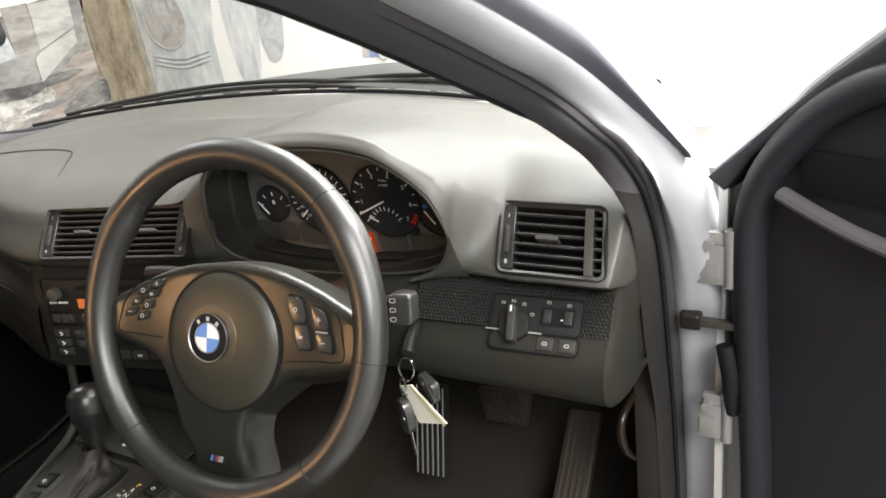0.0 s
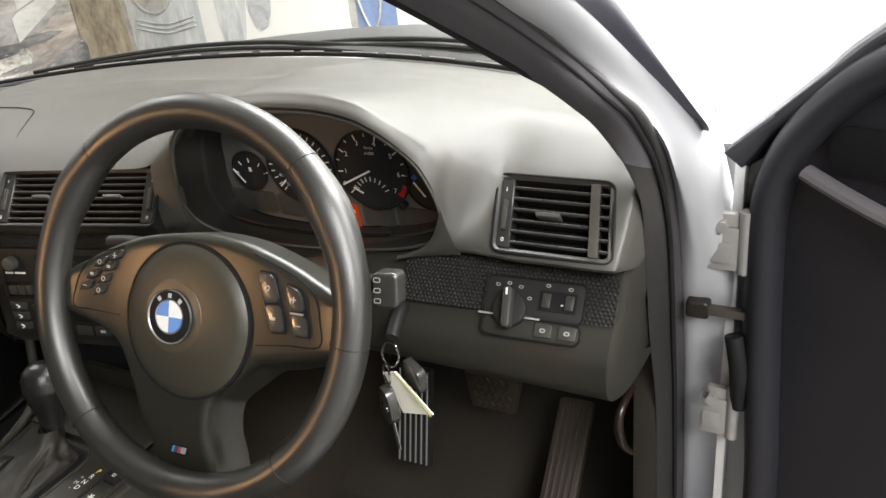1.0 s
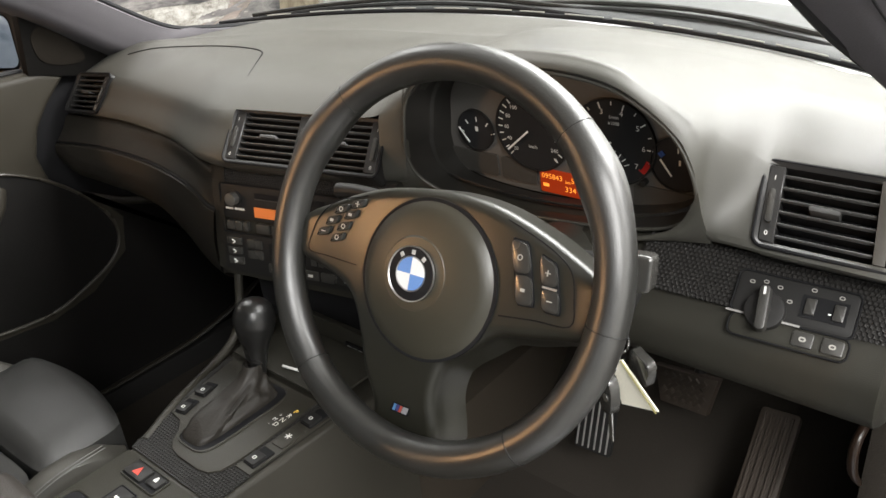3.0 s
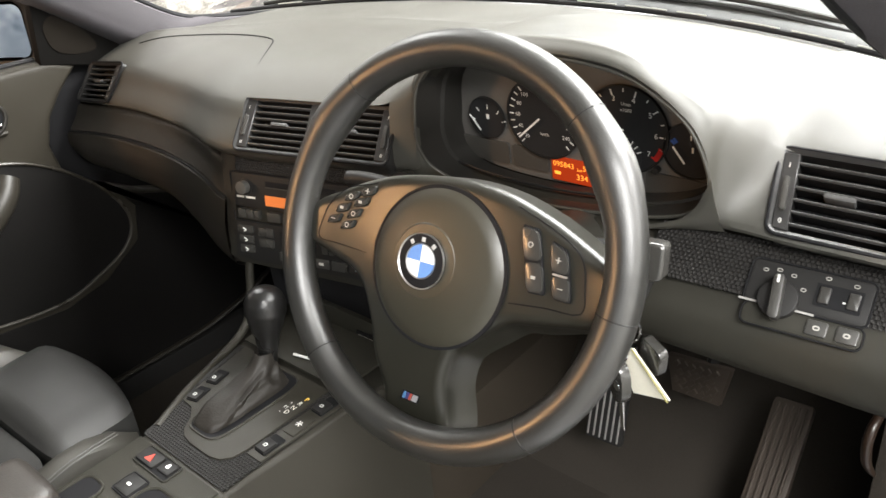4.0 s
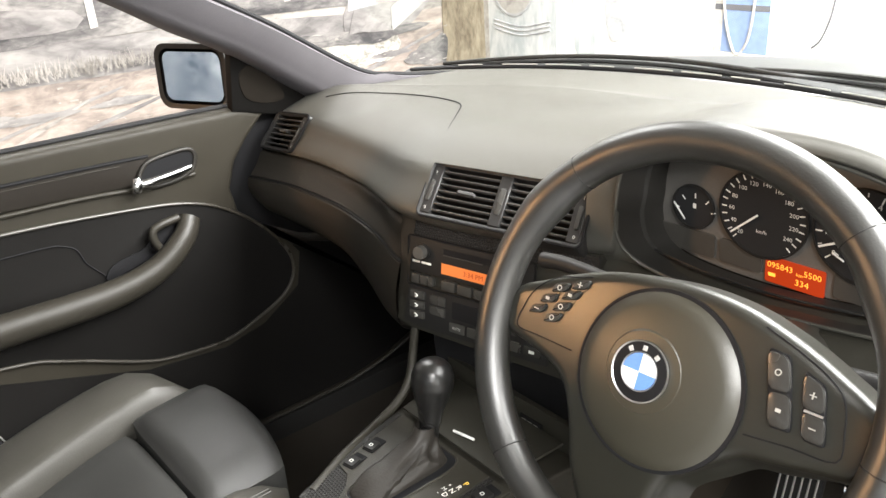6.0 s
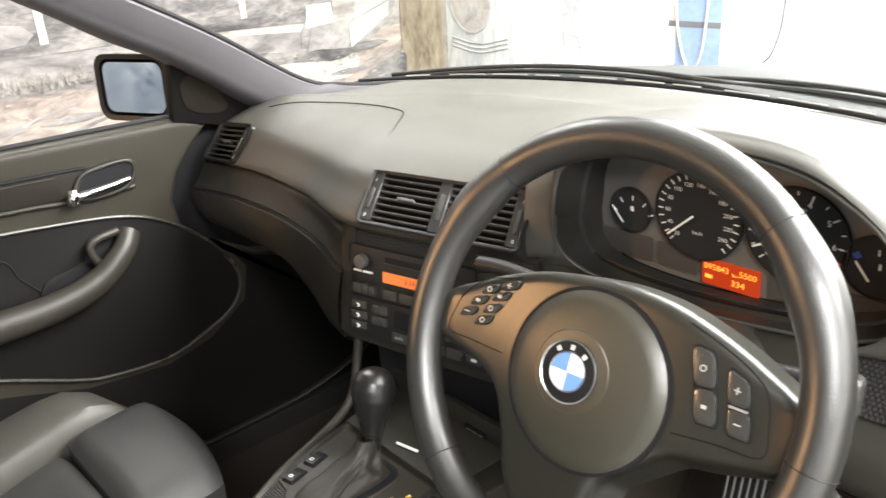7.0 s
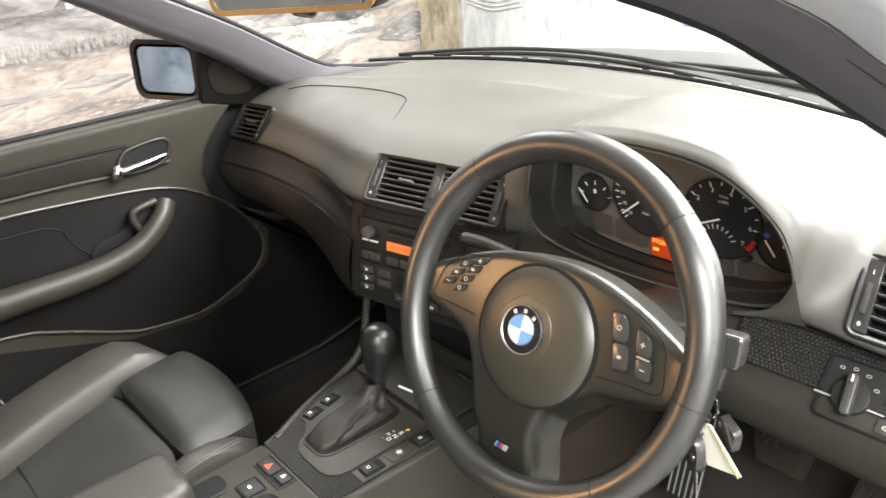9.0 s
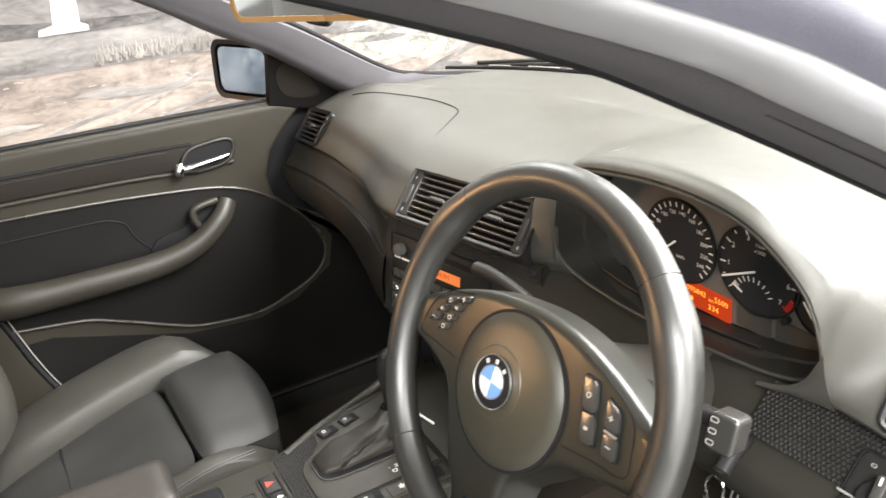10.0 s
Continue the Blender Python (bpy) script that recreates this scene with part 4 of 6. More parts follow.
part("panel_seam", tube([WH @ Vector((u, v, hub_rise(u, v) + 0.0004)) for u, v in ((-0.078, 0.0445), (-0.089, 0.0411), (-0.110, 0.0355), (-0.1262, 0.0262), (-0.138, 0.014), (-0.1438, 0.0005), (-0.1467, -0.0210), (-0.120, -0.022), (-0.080, -0.022))], 0.0006, 4, 5), DIAL, wheel)
for k, (u, v) in enumerate(((-0.107, 0.0265), (-0.117, 0.0140), (-0.1265, 0.0015), (-0.086, 0.0350), (-0.0935, 0.0235), (-0.1005, 0.0110), (-0.107, -0.0010))):
    wheel_button([(u + a * 0.0072 + b * 0.0015, v + b * 0.0046 + a * 0.0022) for a, b in ((-1, 1), (1, 1), (1, -1), (-1, -1))], "ob-+boo"[k])
badge = part("badge", prism([(-0.012, -0.1475), (0.008, -0.1475), (0.010, -0.1385), (-0.010, -0.1385)], 0.002, WH @ shift(-0.009, 0.0, hub_rise(0, -0.143) + 0.0012)), DIAL, wheel, "small badge with slanted colour stripes", smooth=False)
for k, c in enumerate(((0.07, 0.17, 0.34), (0.04, 0.04, 0.13), (0.30, 0.05, 0.04), (0.22, 0.22, 0.23))):
    u = -0.0095 + 0.0035 * k if k < 3 else 0.001
    w = 0.0028 if k < 3 else 0.006
    part("stripe", prism([(u, -0.1462), (u + w, -0.1462), (u + w + 0.0016, -0.1398), (u + 0.0016, -0.1398)], 0.0005, WH @ shift(-0.009, 0, hub_rise(0, -0.143) + 0.0016)), mat("stripe_colour", c, 0.4, bump=0.0), badge, smooth=False)
# column and stalks
part("column_shroud", tube([(0.345, 0.055, 0.760), (0.345, 0.10, 0.735), (0.345, 0.20, 0.690), (0.345, 0.30, 0.665)], 0.056, 5, 24, squash=0.8), PLASTIC, wheel, "grey plastic column shroud")
stalk = thing("wiper_stalk", (0.42, 0.13, 0.76), "black wiper stalk with white symbols behind the wheel", "stalk")
part("arm", tube([(0.38, 0.12, 0.755), (0.44, 0.128, 0.762), (0.495, 0.134, 0.767)], 0.009, 4, 12), PLASTIC_BLACK, stalk)
SK = face_frame((0.498, 0.118, 0.768), (1, 0.2, 0), (0, -0.3, -1))
tip = part("tip", prism(rounded(-0.014, -0.017, 0.012, 0.017, 0.006), 0.022, SK, 0.004, seg=3), GLOSS, stalk)
for k, v in enumerate((0.010, 0.0, -0.010)):
    part("symbol", ring_prism(rounded(-0.004, -0.0024, 0.003, 0.0024, 0.0015, 2), rounded(-0.0033, -0.0017, 0.0023, 0.0017, 0.001, 2), 0.0006, SK @ shift(-0.008, v, 0.0004)), GREY_PRINT, tip, smooth=False)
stalk2 = thing("indicator_stalk", (0.28, 0.13, 0.76), "grey indicator stalk behind the wheel", "stalk")
part("arm", tube([(0.30, 0.11, 0.765), (0.22, 0.125, 0.768), (0.15, 0.13, 0.766), (0.115, 0.128, 0.762)], lambda t: 0.0065 + 0.0025 * t, 4, 12), PLASTIC_BLACK, stalk2)

# ---------- air vents ----------


# Paler copy of the slat plastic for the highlight on front edges.
SLAT = mat("lit_slat_plastic", (0.060, 0.060, 0.058), 0.3, bump=0.05, spec=0.9)


def slat_pack(v, m, u0, u1, v0, v1, count, depth=0.020):
    part("shaft", box((u0, -v1, -0.05), (u1, -v0, -0.022), m=m), DIAL, v, smooth=False)
    step = (v1 - v0) / count
    for k in range(count):
        c = v0 + (k + 0.5) * step
        part("slat", box((u0, -0.0011, -depth / 2), (u1, 0.0011, depth / 2), 0.0006, m @ shift(0, -c, -0.0105) @ pose(0, 0, 0, 8, 0, 0), 1), PLASTIC_BLACK, v)
        # Thin pale tube draws the highlight along each slat.
        part("slat_edge_highlight", tube([m @ Vector((u0, -c, -0.0003)), m @ Vector(((u0 + u1) / 2, -c, -0.0003)), m @ Vector((u1, -c, -0.0003))], 0.0009, 1, 6), SLAT, v)
    for k in range(max(int((u1 - u0) / 0.011), 1)):
        u = u0 + 0.0055 + 0.011 * k
        part("vane", box((u - 0.0007, -v1, -0.040), (u + 0.0007, -v0, -0.0215), m=m), PLASTIC_BLACK, v, smooth=False)


VENT = mat("vent_frame", (0.021, 0.0205, 0.020), 0.36, bump=0.1, spec=0.4)


def vent(name, label, m, u1, v1, packs, wheels, knobs):
    v = thing(name, m.translation, label, "air vent", group="dashboard air vents")
    outer = rounded(0, -v1, u1, 0, 0.008)
    part("frame", ring_prism(outer, rounded(0.004, -v1 + 0.004, u1 - 0.004, -0.004, 0.006), 0.03, m @ shift(0, 0, 0.003), 0.003), VENT, v)
    part("seam", tube([m @ Vector((x, y, 0.0018)) for x, y in rounded(-0.0015, -v1 - 0.0015, u1 + 0.0015, 0.0015, 0.010)], 0.0016, 1, 6, True), DIAL, v)
    edges = sorted([(0.003, 0.003)] + [(a, b) for a, b, _ in packs] + [(u1 - 0.003, u1 - 0.003)])
    for (_, a), (b, _) in zip(edges, edges[1:]):
        if b - a > 0.002:
            part("bar", box((a, -v1 + 0.004, -0.02), (b, -0.004, 0.0018), 0.001, m, 1), VENT, v)
    for a, b, n in packs:
        slat_pack(v, m, a, b, 0.006, v1 - 0.006, n)
    for u in wheels:
        part("thumbwheel", prism(rounded(u - 0.003, -v1 * 0.74, u + 0.003, -v1 * 0.34, 0.0028), 0.012, m @ shift(0, 0, 0.0045), 0.0012), GLOSS, v)
        lettering("mark", "1", 0.007, m @ shift(u, -v1 * 0.2, 0.0022), PRINT, v)
        lettering("mark", "0", 0.007, m @ shift(u, -v1 * 0.86, 0.0022), PRINT, v)
    for u in knobs:
        part("slider", prism(rounded(u - 0.0135, -v1 * 0.515, u + 0.0135, -v1 * 0.455, 0.002), 0.012, m @ shift(0, 0, 0.004), 0.0015), mat("slider_grey", (0.10, 0.10, 0.10), 0.25, metal=0.3, bump=0.05), v)
    return v


vent("centre_air_vents", "twin black centre air vents with horizontal slats", VC, 0.242, 0.080, ((0.020, 0.111, 7), (0.129, 0.222, 7)), (0.010, 0.232), (0.066, 0.176))
part("vent_dial", prism(rounded(0.1155, -0.060, 0.1245, -0.022, 0.004), 0.01, VC @ shift(0, 0, 0.003), 0.001), GLOSS, [o for o in scene.objects if o.name == "centre_air_vents"][0])
vent("driver_air_vent", "black driver air vent with angled slats and slider", VR, 0.122, 0.086, ((0.0175, 0.099, 6), (0.109, 0.118, 6)), (0.0095,), (0.056,))
vent("passenger_air_vent", "small black passenger air vent in the dash end", VL, 0.122, 0.068, ((0.008, 0.104, 6),), (0.113,), (0.055,))

part("light_bar", box((0.099, -0.083, -0.012), (0.109, -0.003, 0.0045), 0.002, VR, 2), mat("vent_bar_grey", (0.050, 0.046, 0.040), 0.35), [o for o in scene.objects if o.name == "driver_air_vent"][0], "pale upright bar")

# ---------- honeycomb trim, light switch ----------
HONEY = mat("honeycomb_trim", (0.018, 0.017, 0.016), 0.45, bump=0.1, spec=0.2)


def honeycomb(u0, v0, u1, v1, m, pitch=0.0046, inside=None):
    bm = bmesh.new()
    j = 0
    v = v0
    while v < v1:
        u = u0 + (pitch / 2 if j % 2 else 0)
        while u < u1:
            if inside is None or inside(u, v):
                base = [bm.verts.new((u + pitch * 0.56 * math.cos(radians(60 * k + 30)), v + pitch * 0.56 * math.sin(radians(60 * k + 30)), 0)) for k in range(6)]
                top = [bm.verts.new((u + pitch * 0.30 * math.cos(radians(60 * k + 30)), v + pitch * 0.30 * math.sin(radians(60 * k + 30)), -0.0009)) for k in range(6)]
                for k in range(6):
                    bm.faces.new((base[k], base[(k + 1) % 6], top[(k + 1) % 6], top[k]))
                bm.faces.new(top)
            u += pitch
        v += pitch * 0.87
        j += 1
    bmesh.ops.transform(bm, verts=bm.verts, matrix=m)
    return bm


LS = face_frame((0.545, 0.248, 0.722), (0.104, 0.006, 0), (0, -0.043, -0.046)) @ shift(0, 0, 0.004)
strip = thing("trim_strip", (0.58, 0.25, 0.73), "black honeycomb textured trim strip across the dash", "trim strip")
part("backing", prism([(-0.10, -0.034), (-0.10, 0.016), (0.0, 0.020), (0.139, 0.022), (0.139, -0.030), (0.132, -0.040), (0.0, -0.038)], 0.012, LS @ shift(0, 0, 0.0015), 0.001), HONEY, strip)
tagged(part("cells", honeycomb(-0.096, -0.036, 0.136, 0.020, LS @ shift(0, 0, 0.0034), inside=lambda u, v: not (-0.004 < u < 0.106 and v < 0.002)), HONEY, strip), kind="stuff")
lsw = thing("light_switch_panel", LS.translation, "black headlight switch panel with rotary knob", "switch panel")
part("plate", prism(rounded(0.0, -0.040, 0.104, 0.0, 0.006), 0.008, LS @ shift(0, 0, 0.0045), 0.001), PLASTIC_BLACK, lsw)
part("lower_plate", prism(rounded(0.002, -0.061, 0.104, -0.041, 0.007), 0.010, LS @ shift(0, 0, 0.0030), 0.001), PLASTIC_LOW, lsw)
part("plate_seam", tube([LS @ Vector((x, y, 0.0046)) for x, y in rounded(-0.001, -0.041, 0.105, 0.001, 0.006)], 0.0009, 1, 5, True), DIAL, lsw)
part("plate_seam", tube([LS @ Vector((x, y, 0.0032)) for x, y in rounded(0.001, -0.062, 0.105, -0.041, 0.007)], 0.0009, 1, 5, True), DIAL, lsw)
part("bright_line", box((-0.004, -0.0415, 0), (0.062, -0.0395, 0.001), m=LS @ shift(0, 0, 0.0045)), STEEL, lsw, smooth=False)
knob = part("knob", disc(0.0180, 0.012, LS @ shift(0.030, -0.034, 0.012), 0.003, 40), PLASTIC_BLACK, lsw, "round ribbed headlight knob")
part("grip", prism(rounded(-0.0048, -0.021, 0.0048, 0.021, 0.004), 0.012, LS @ shift(0.030, -0.034, 0.022, 6), 0.0025), GLOSS, knob)
part("pointer", box((-0.001, 0.012, 0), (0.001, 0.019, 0.0006), m=LS @ shift(0.030, -0.034, 0.0222, 6)), PRINT, knob, smooth=False)
for u, v in ((0.012, -0.009), (0.024, -0.0065), (0.037, -0.009), (0.048, -0.020), (0.0655, -0.0045), (0.089, -0.006)):
    part("symbol", ring_prism(rounded(-0.0024, -0.0017, 0.0024, 0.0017, 0.0016, 3), rounded(-0.0016, -0.0010, 0.0016, 0.0010, 0.0008, 3), 0.0006, LS @ shift(u, v, 0.0052)), GREY_PRINT, lsw, smooth=False)
part("dimmer_recess", box((0.058, -0.031, 0), (0.097, -0.010, 0.0008), m=LS @ shift(0, 0, 0.0045)), DIAL, lsw, smooth=False)
for u in (0.066, 0.090):
    part("thumbwheel", prism(rounded(u - 0.0045, -0.028, u + 0.0045, -0.013, 0.001), 0.006, LS @ shift(0, 0, 0.0075), 0.001), GLOSS, lsw)
part("number", box((0.0815, -0.024, 0), (0.084, -0.0225, 0.0005), m=LS @ shift(0, 0, 0.0055)), PRINT, lsw, smooth=False)
for u in (0.058, 0.083):
    b = part("button", prism(rounded(u, -0.058, u + 0.018, -0.044, 0.002), 0.006, LS @ shift(0, 0, 0.0050), 0.001), GLOSS, lsw)
    part("symbol", ring_prism(rounded(-0.003, -0.0022, 0.003, 0.0022, 0.002, 3), rounded(-0.0016, -0.0010, 0.0016, 0.0010, 0.0008, 3), 0.0006, LS @ shift(u + 0.009, -0.051, 0.0056)), GREY_PRINT, b, smooth=False)

# ---------- centre stack ----------
ST = face_frame((-0.165, 0.156, 0.72), (1, 0.25, 0), (0, -0.14, -1))
stack = thing("centre_stack", (-0.07, 0.2, 0.6), "black centre stack housing under the dashboard", "centre stack")
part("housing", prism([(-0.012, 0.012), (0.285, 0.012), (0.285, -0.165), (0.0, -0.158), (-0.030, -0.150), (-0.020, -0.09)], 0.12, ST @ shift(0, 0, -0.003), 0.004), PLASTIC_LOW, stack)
# Black sheet stands in for the shade in the opening below the stack.
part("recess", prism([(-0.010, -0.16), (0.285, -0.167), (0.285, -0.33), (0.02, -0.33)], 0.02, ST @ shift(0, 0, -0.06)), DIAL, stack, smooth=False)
strip2 = thing("centre_trim_strip", (-0.05, 0.19, 0.73), "thin honeycomb trim strip under the centre vents", "trim strip")
part("backing", prism(rounded(-0.005, -0.014, 0.285, 0.010, 0.002), 0.01, ST @ shift(0, 0, 0.0)), HONEY, strip2)
tagged(part("cells", honeycomb(0.0, -0.011, 0.28, 0.008, ST @ shift(0, 0, 0.0013)), HONEY, strip2), kind="stuff")
radio = thing("car_radio", ST.translation, "black car radio with knob and orange lit display", "radio")
part("face", prism(rounded(-0.002, -0.066, 0.200, -0.016, 0.003), 0.03, ST @ shift(0, 0, 0.003), 0.001), PLASTIC_BLACK, radio)
k2 = part("knob", disc(0.0095, 0.014, ST @ shift(0.022, -0.035, 0.015), 0.002, 32), mat("knob_grey", (0.075, 0.073, 0.068), 0.4, bump=0.1), radio, "grey ribbed volume knob")
part("face_seam", tube([ST @ Vector((x, y, 0.0032)) for x, y in rounded(-0.004, -0.088, 0.202, -0.0145, 0.004)], 0.0011, 1, 6, True), DIAL, radio)
part("knob_base", disc(0.012, 0.004, ST @ shift(0.022, -0.035, 0.005), 0.001, 32), PLASTIC_BLACK, radio)
part("slot", box((0.058, -0.032, 0), (0.175, -0.024, 0.0008), m=ST @ shift(0, 0, 0.003)), DIAL, radio, smooth=False)
part("slot_lip", box((0.058, -0.0335, 0), (0.175, -0.032, 0.0018), m=ST @ shift(0, 0, 0.003)), GLOSS, radio, smooth=False)
AMBER = mat("amber_display", (0.4, 0.12, 0.03), 0.5, bump=0.0, emit=(1.0, 0.24, 0.05), power=0.40)
disp = part("display", box((0.055, -0.060, 0), (0.145, -0.045, 0.001), m=ST @ shift(0, 0, 0.003)), AMBER, radio, "glowing amber display", smooth=False)
lettering("digits", "3:34 PM", 0.010, ST @ shift(0.108, -0.0525, 0.0045), ORANGE, disp)
for k in range(2):
    part("name_bar", box((0.004 + 0.016 * k, -0.0525, 0), (0.017 + 0.020 * k, -0.0495, 0.0006), m=ST @ shift(0, 0, 0.003)), PRINT, radio, smooth=False)
for k, (a, b) in enumerate(((0.002, 0.016), (0.017, 0.030), (0.031, 0.040), (0.055, 0.078), (0.082, 0.105), (0.109, 0.132), (0.136, 0.159), (0.163, 0.19))):
    part("button", prism(rounded(a, -0.084, b, -0.070, 0.002), 0.008, ST @ shift(0, 0, 0.004), 0.001), GLOSS, radio)
climate = thing("climate_control", ST @ Vector((0.1, -0.12, 0)), "black climate control panel with small buttons", "climate control")
part("face", prism([(-0.004, -0.089), (0.225, -0.089), (0.225, -0.150), (0.02, -0.150), (-0.012, -0.146)], 0.03, ST @ shift(0, 0, 0.002), 0.001), PLASTIC_BLACK, climate)
for k in range(3):
    b = part("button", prism(rounded(0.0, -0.1065 - 0.0152 * k, 0.026, -0.0945 - 0.0152 * k, 0.002), 0.008, ST @ shift(0, 0, 0.005), 0.001), GLOSS, climate)
    part("symbol", tube([ST @ Vector((0.010, -0.0985 - 0.0152 * k, 0.0054)), ST @ Vector((0.015, -0.1015 - 0.0152 * k, 0.0054)), ST @ Vector((0.011, -0.1035 - 0.0152 * k, 0.0054))], 0.0011, 4, 5), PRINT, b)
    if k < 2:
        part("button", prism(rounded(0.036, -0.108 - 0.0165 * k, 0.062, -0.095 - 0.0165 * k, 0.002), 0.008, ST @ shift(0, 0, 0.005), 0.001), GLOSS, climate)
part("window", prism(rounded(0.074, -0.122, 0.135, -0.097, 0.002), 0.004, ST @ shift(0, 0, 0.003)), DIAL, climate, smooth=False)
for k in range(5):
    b = part("button", prism(rounded(0.070 + 0.030 * k, -0.142, 0.096 + 0.030 * k, -0.128, 0.002), 0.006, ST @ shift(0, 0, 0.004), 0.001), GLOSS, climate)
    if k == 0:
        lettering("mark", "AUTO", 0.005, ST @ shift(0.083, -0.135, 0.0045), PRINT, b)
    elif k in (2, 4):
        part("mark", box((0.079 + 0.030 * k, -0.137, 0), (0.087 + 0.030 * k, -0.133, 0.0004), m=ST @ shift(0, 0, 0.0042)), PRINT, b, smooth=False)
for k in range(6):
    part("button", prism(rounded(0.145 + 0.012 * k, -0.120, 0.154 + 0.012 * k, -0.098, 0.002), 0.006, ST @ shift(0, 0, 0.004), 0.001), GLOSS, climate)

# ---------- centre console ----------
CONSOLE = mat("console_plastic", (0.032, 0.0297, 0.0235), 0.42, bump=0.25, grain=1400, spec=0.35)
Z0 = 0.452
console = thing("centre_console", (0, 0, 0.3), "dark plastic centre console with honeycomb trim", "console")
side = [(-0.164, 0.20), (-0.150, 0.10), (-0.134, 0.04), (-0.112, -0.025), (-0.084, -0.09), (-0.078, -0.16), (-0.075, -0.62), (0.105, -0.62), (0.10, -0.16), (0.102, -0.02), (0.112, 0.12), (0.115, 0.20)]
part("body", prism(side, 0.36, shift(0, 0, Z0), 0.008, seg=3), CONSOLE, console)
RAIL = [(-0.172, 0.152, Z0 + 0.108), (-0.172, 0.148, Z0 + 0.090), (-0.170, 0.140, Z0 + 0.058), (-0.164, 0.125, Z0 + 0.026), (-0.153, 0.095, Z0 + 0.008), (-0.137, 0.04, Z0), (-0.112, -0.030, Z0 - 0.001), (-0.080, -0.095, Z0 - 0.002)]
part("left_rail", tube(RAIL, 0.0065, 6, 12), CONSOLE, console)
tray = [(-0.130, 0.088), (0.080, 0.088), (0.092, 0.185), (-0.142, 0.185)]
part("ashtray_lid", prism(tray, 0.004, shift(0, 0, Z0 + 0.005) @ pose(0, 0, 0, 5, 0, 0), 0.001), PLASTIC_LOW, console, "brownish flat ashtray lid")
# Ashtray lip in plain white, painting the reflection along it.
part("ashtray_lip_glint", box((-0.018, -0.0018, 0), (0.018, 0.0018, 0.003), 0.0008, shift(-0.0145, 0.105, Z0 + 0.0165, 12) @ pose(0, 0, 0, 30, 0, 0), 1), PRINT, console)
part("tray_front", box((-0.15, 0.19, Z0 - 0.02), (0.12, 0.20, Z0 + 0.045), 0.002), PLASTIC_LOW, console)
part("lighter_plate", box((0.009, 0.1865, Z0 + 0.0115), (0.050, 0.19, Z0 + 0.0245), 0.0008), DIAL, console)
for k in range(3):
    part("lighter_mark", box((0.014 + 0.011 * k, 0.1855, Z0 + 0.016), (0.022 + 0.011 * k, 0.1865, Z0 + 0.020), 0.0003), STEEL, console)


def console_trim(u, v):
    t = max((v + 0.115) / 0.205, 0)
    return -0.075 - 0.058 * t**0.9 < u < 0.094


tagged(part("trim_mesh", honeycomb(-0.14, -0.112, 0.096, 0.082, shift(0, 0, Z0 + 0.0026), 0.0046, console_trim), HONEY, console), kind="stuff")
part("trim_base", prism([(-0.140, 0.084), (-0.115, -0.02), (-0.082, -0.113), (0.092, -0.113), (0.096, 0.084)], 0.004, shift(0, 0, Z0 + 0.0012)), HONEY, console)
gate = [(-0.126, 0.084), (-0.112, 0.02), (-0.096, -0.044), (-0.072, -0.047), (-0.054, -0.060), (-0.043, -0.077), (-0.030, -0.086), (-0.012, -0.0895), (0.030, -0.0895), (0.046, -0.085), (0.056, -0.074), (0.060, -0.055), (0.0605, -0.02), (0.058, 0.084)]
part("selector_plate", prism(gate, 0.004, shift(0, 0, Z0 + 0.0045), 0.0012), CONSOLE, console)
part("switch_plate", prism([(0.064, -0.058), (0.092, -0.058), (0.096, 0.084), (0.068, 0.084)], 0.004, shift(0, 0, Z0 + 0.0040), 0.0008), CONSOLE, console)
LIT_WHITE = mat("lit_white_mark", (0.8, 0.8, 0.74), 0.5, bump=0.0, emit=(1.0, 0.95, 0.78), power=0.22)
for k, ch in enumerate("PRND"):
    lettering("mark", ch, 0.0105, shift(0.050 - 0.0012 * k, 0.052 - 0.0105 * k, Z0 + 0.0052), mat("lit_mark", (0.9, 0.6, 0.1), 0.5, bump=0, emit=(1, 0.6, 0.1), power=0.5) if ch == "P" else LIT_WHITE, console)
for k, ch in enumerate("+M-"):
    lettering("mark", ch, 0.0085, shift(0.0375, 0.036 - 0.0095 * k, Z0 + 0.0052), PRINT, console)


def rocker(name, x, y, w, l, turn, mark):
    b = part(name, prism(rounded(-w / 2, -l / 2, w / 2, l / 2, 0.002), 0.006, shift(x, y, Z0 + 0.0060, turn), 0.001), DIAL, console)
    part("cap", prism(rounded(-w / 2 + 0.001, -l / 2 + 0.001, w / 2 - 0.001, l * 0.15, 0.002), 0.006, shift(x, y, Z0 + 0.0095, turn), 0.0012), PLASTIC_BLACK, b)
    if mark:
        part("mark", ring_prism(rounded(-0.0026, -0.0085, 0.0026, -0.0035, 0.001, 2), rounded(-0.0017, -0.0076, 0.0017, -0.0044, 0.0006, 2), 0.0005, shift(x, y, Z0 + 0.0099, turn)), PRINT, b, smooth=False)
    return b


rocker("window_switch", -0.096, 0.013, 0.019, 0.030, 14, True)
rocker("window_switch", -0.0865, -0.025, 0.019, 0.030, 14, True)
rocker("window_switch", 0.081, 0.058, 0.021, 0.034, -2, True)
rocker("window_switch", 0.078, -0.032, 0.021, 0.034, -2, True)
part("snow_button", prism(rounded(0.069, -0.006, 0.091, 0.034, 0.002), 0.005, shift(0, 0, Z0 + 0.0060), 0.001), CONSOLE, console)
for a in (0, 60, 120):
    part("snow_mark", box((-0.005, -0.0006, 0), (0.005, 0.0006, 0.0005), m=shift(0.080, 0.014, Z0 + 0.0062, a)), PRINT, console, smooth=False)
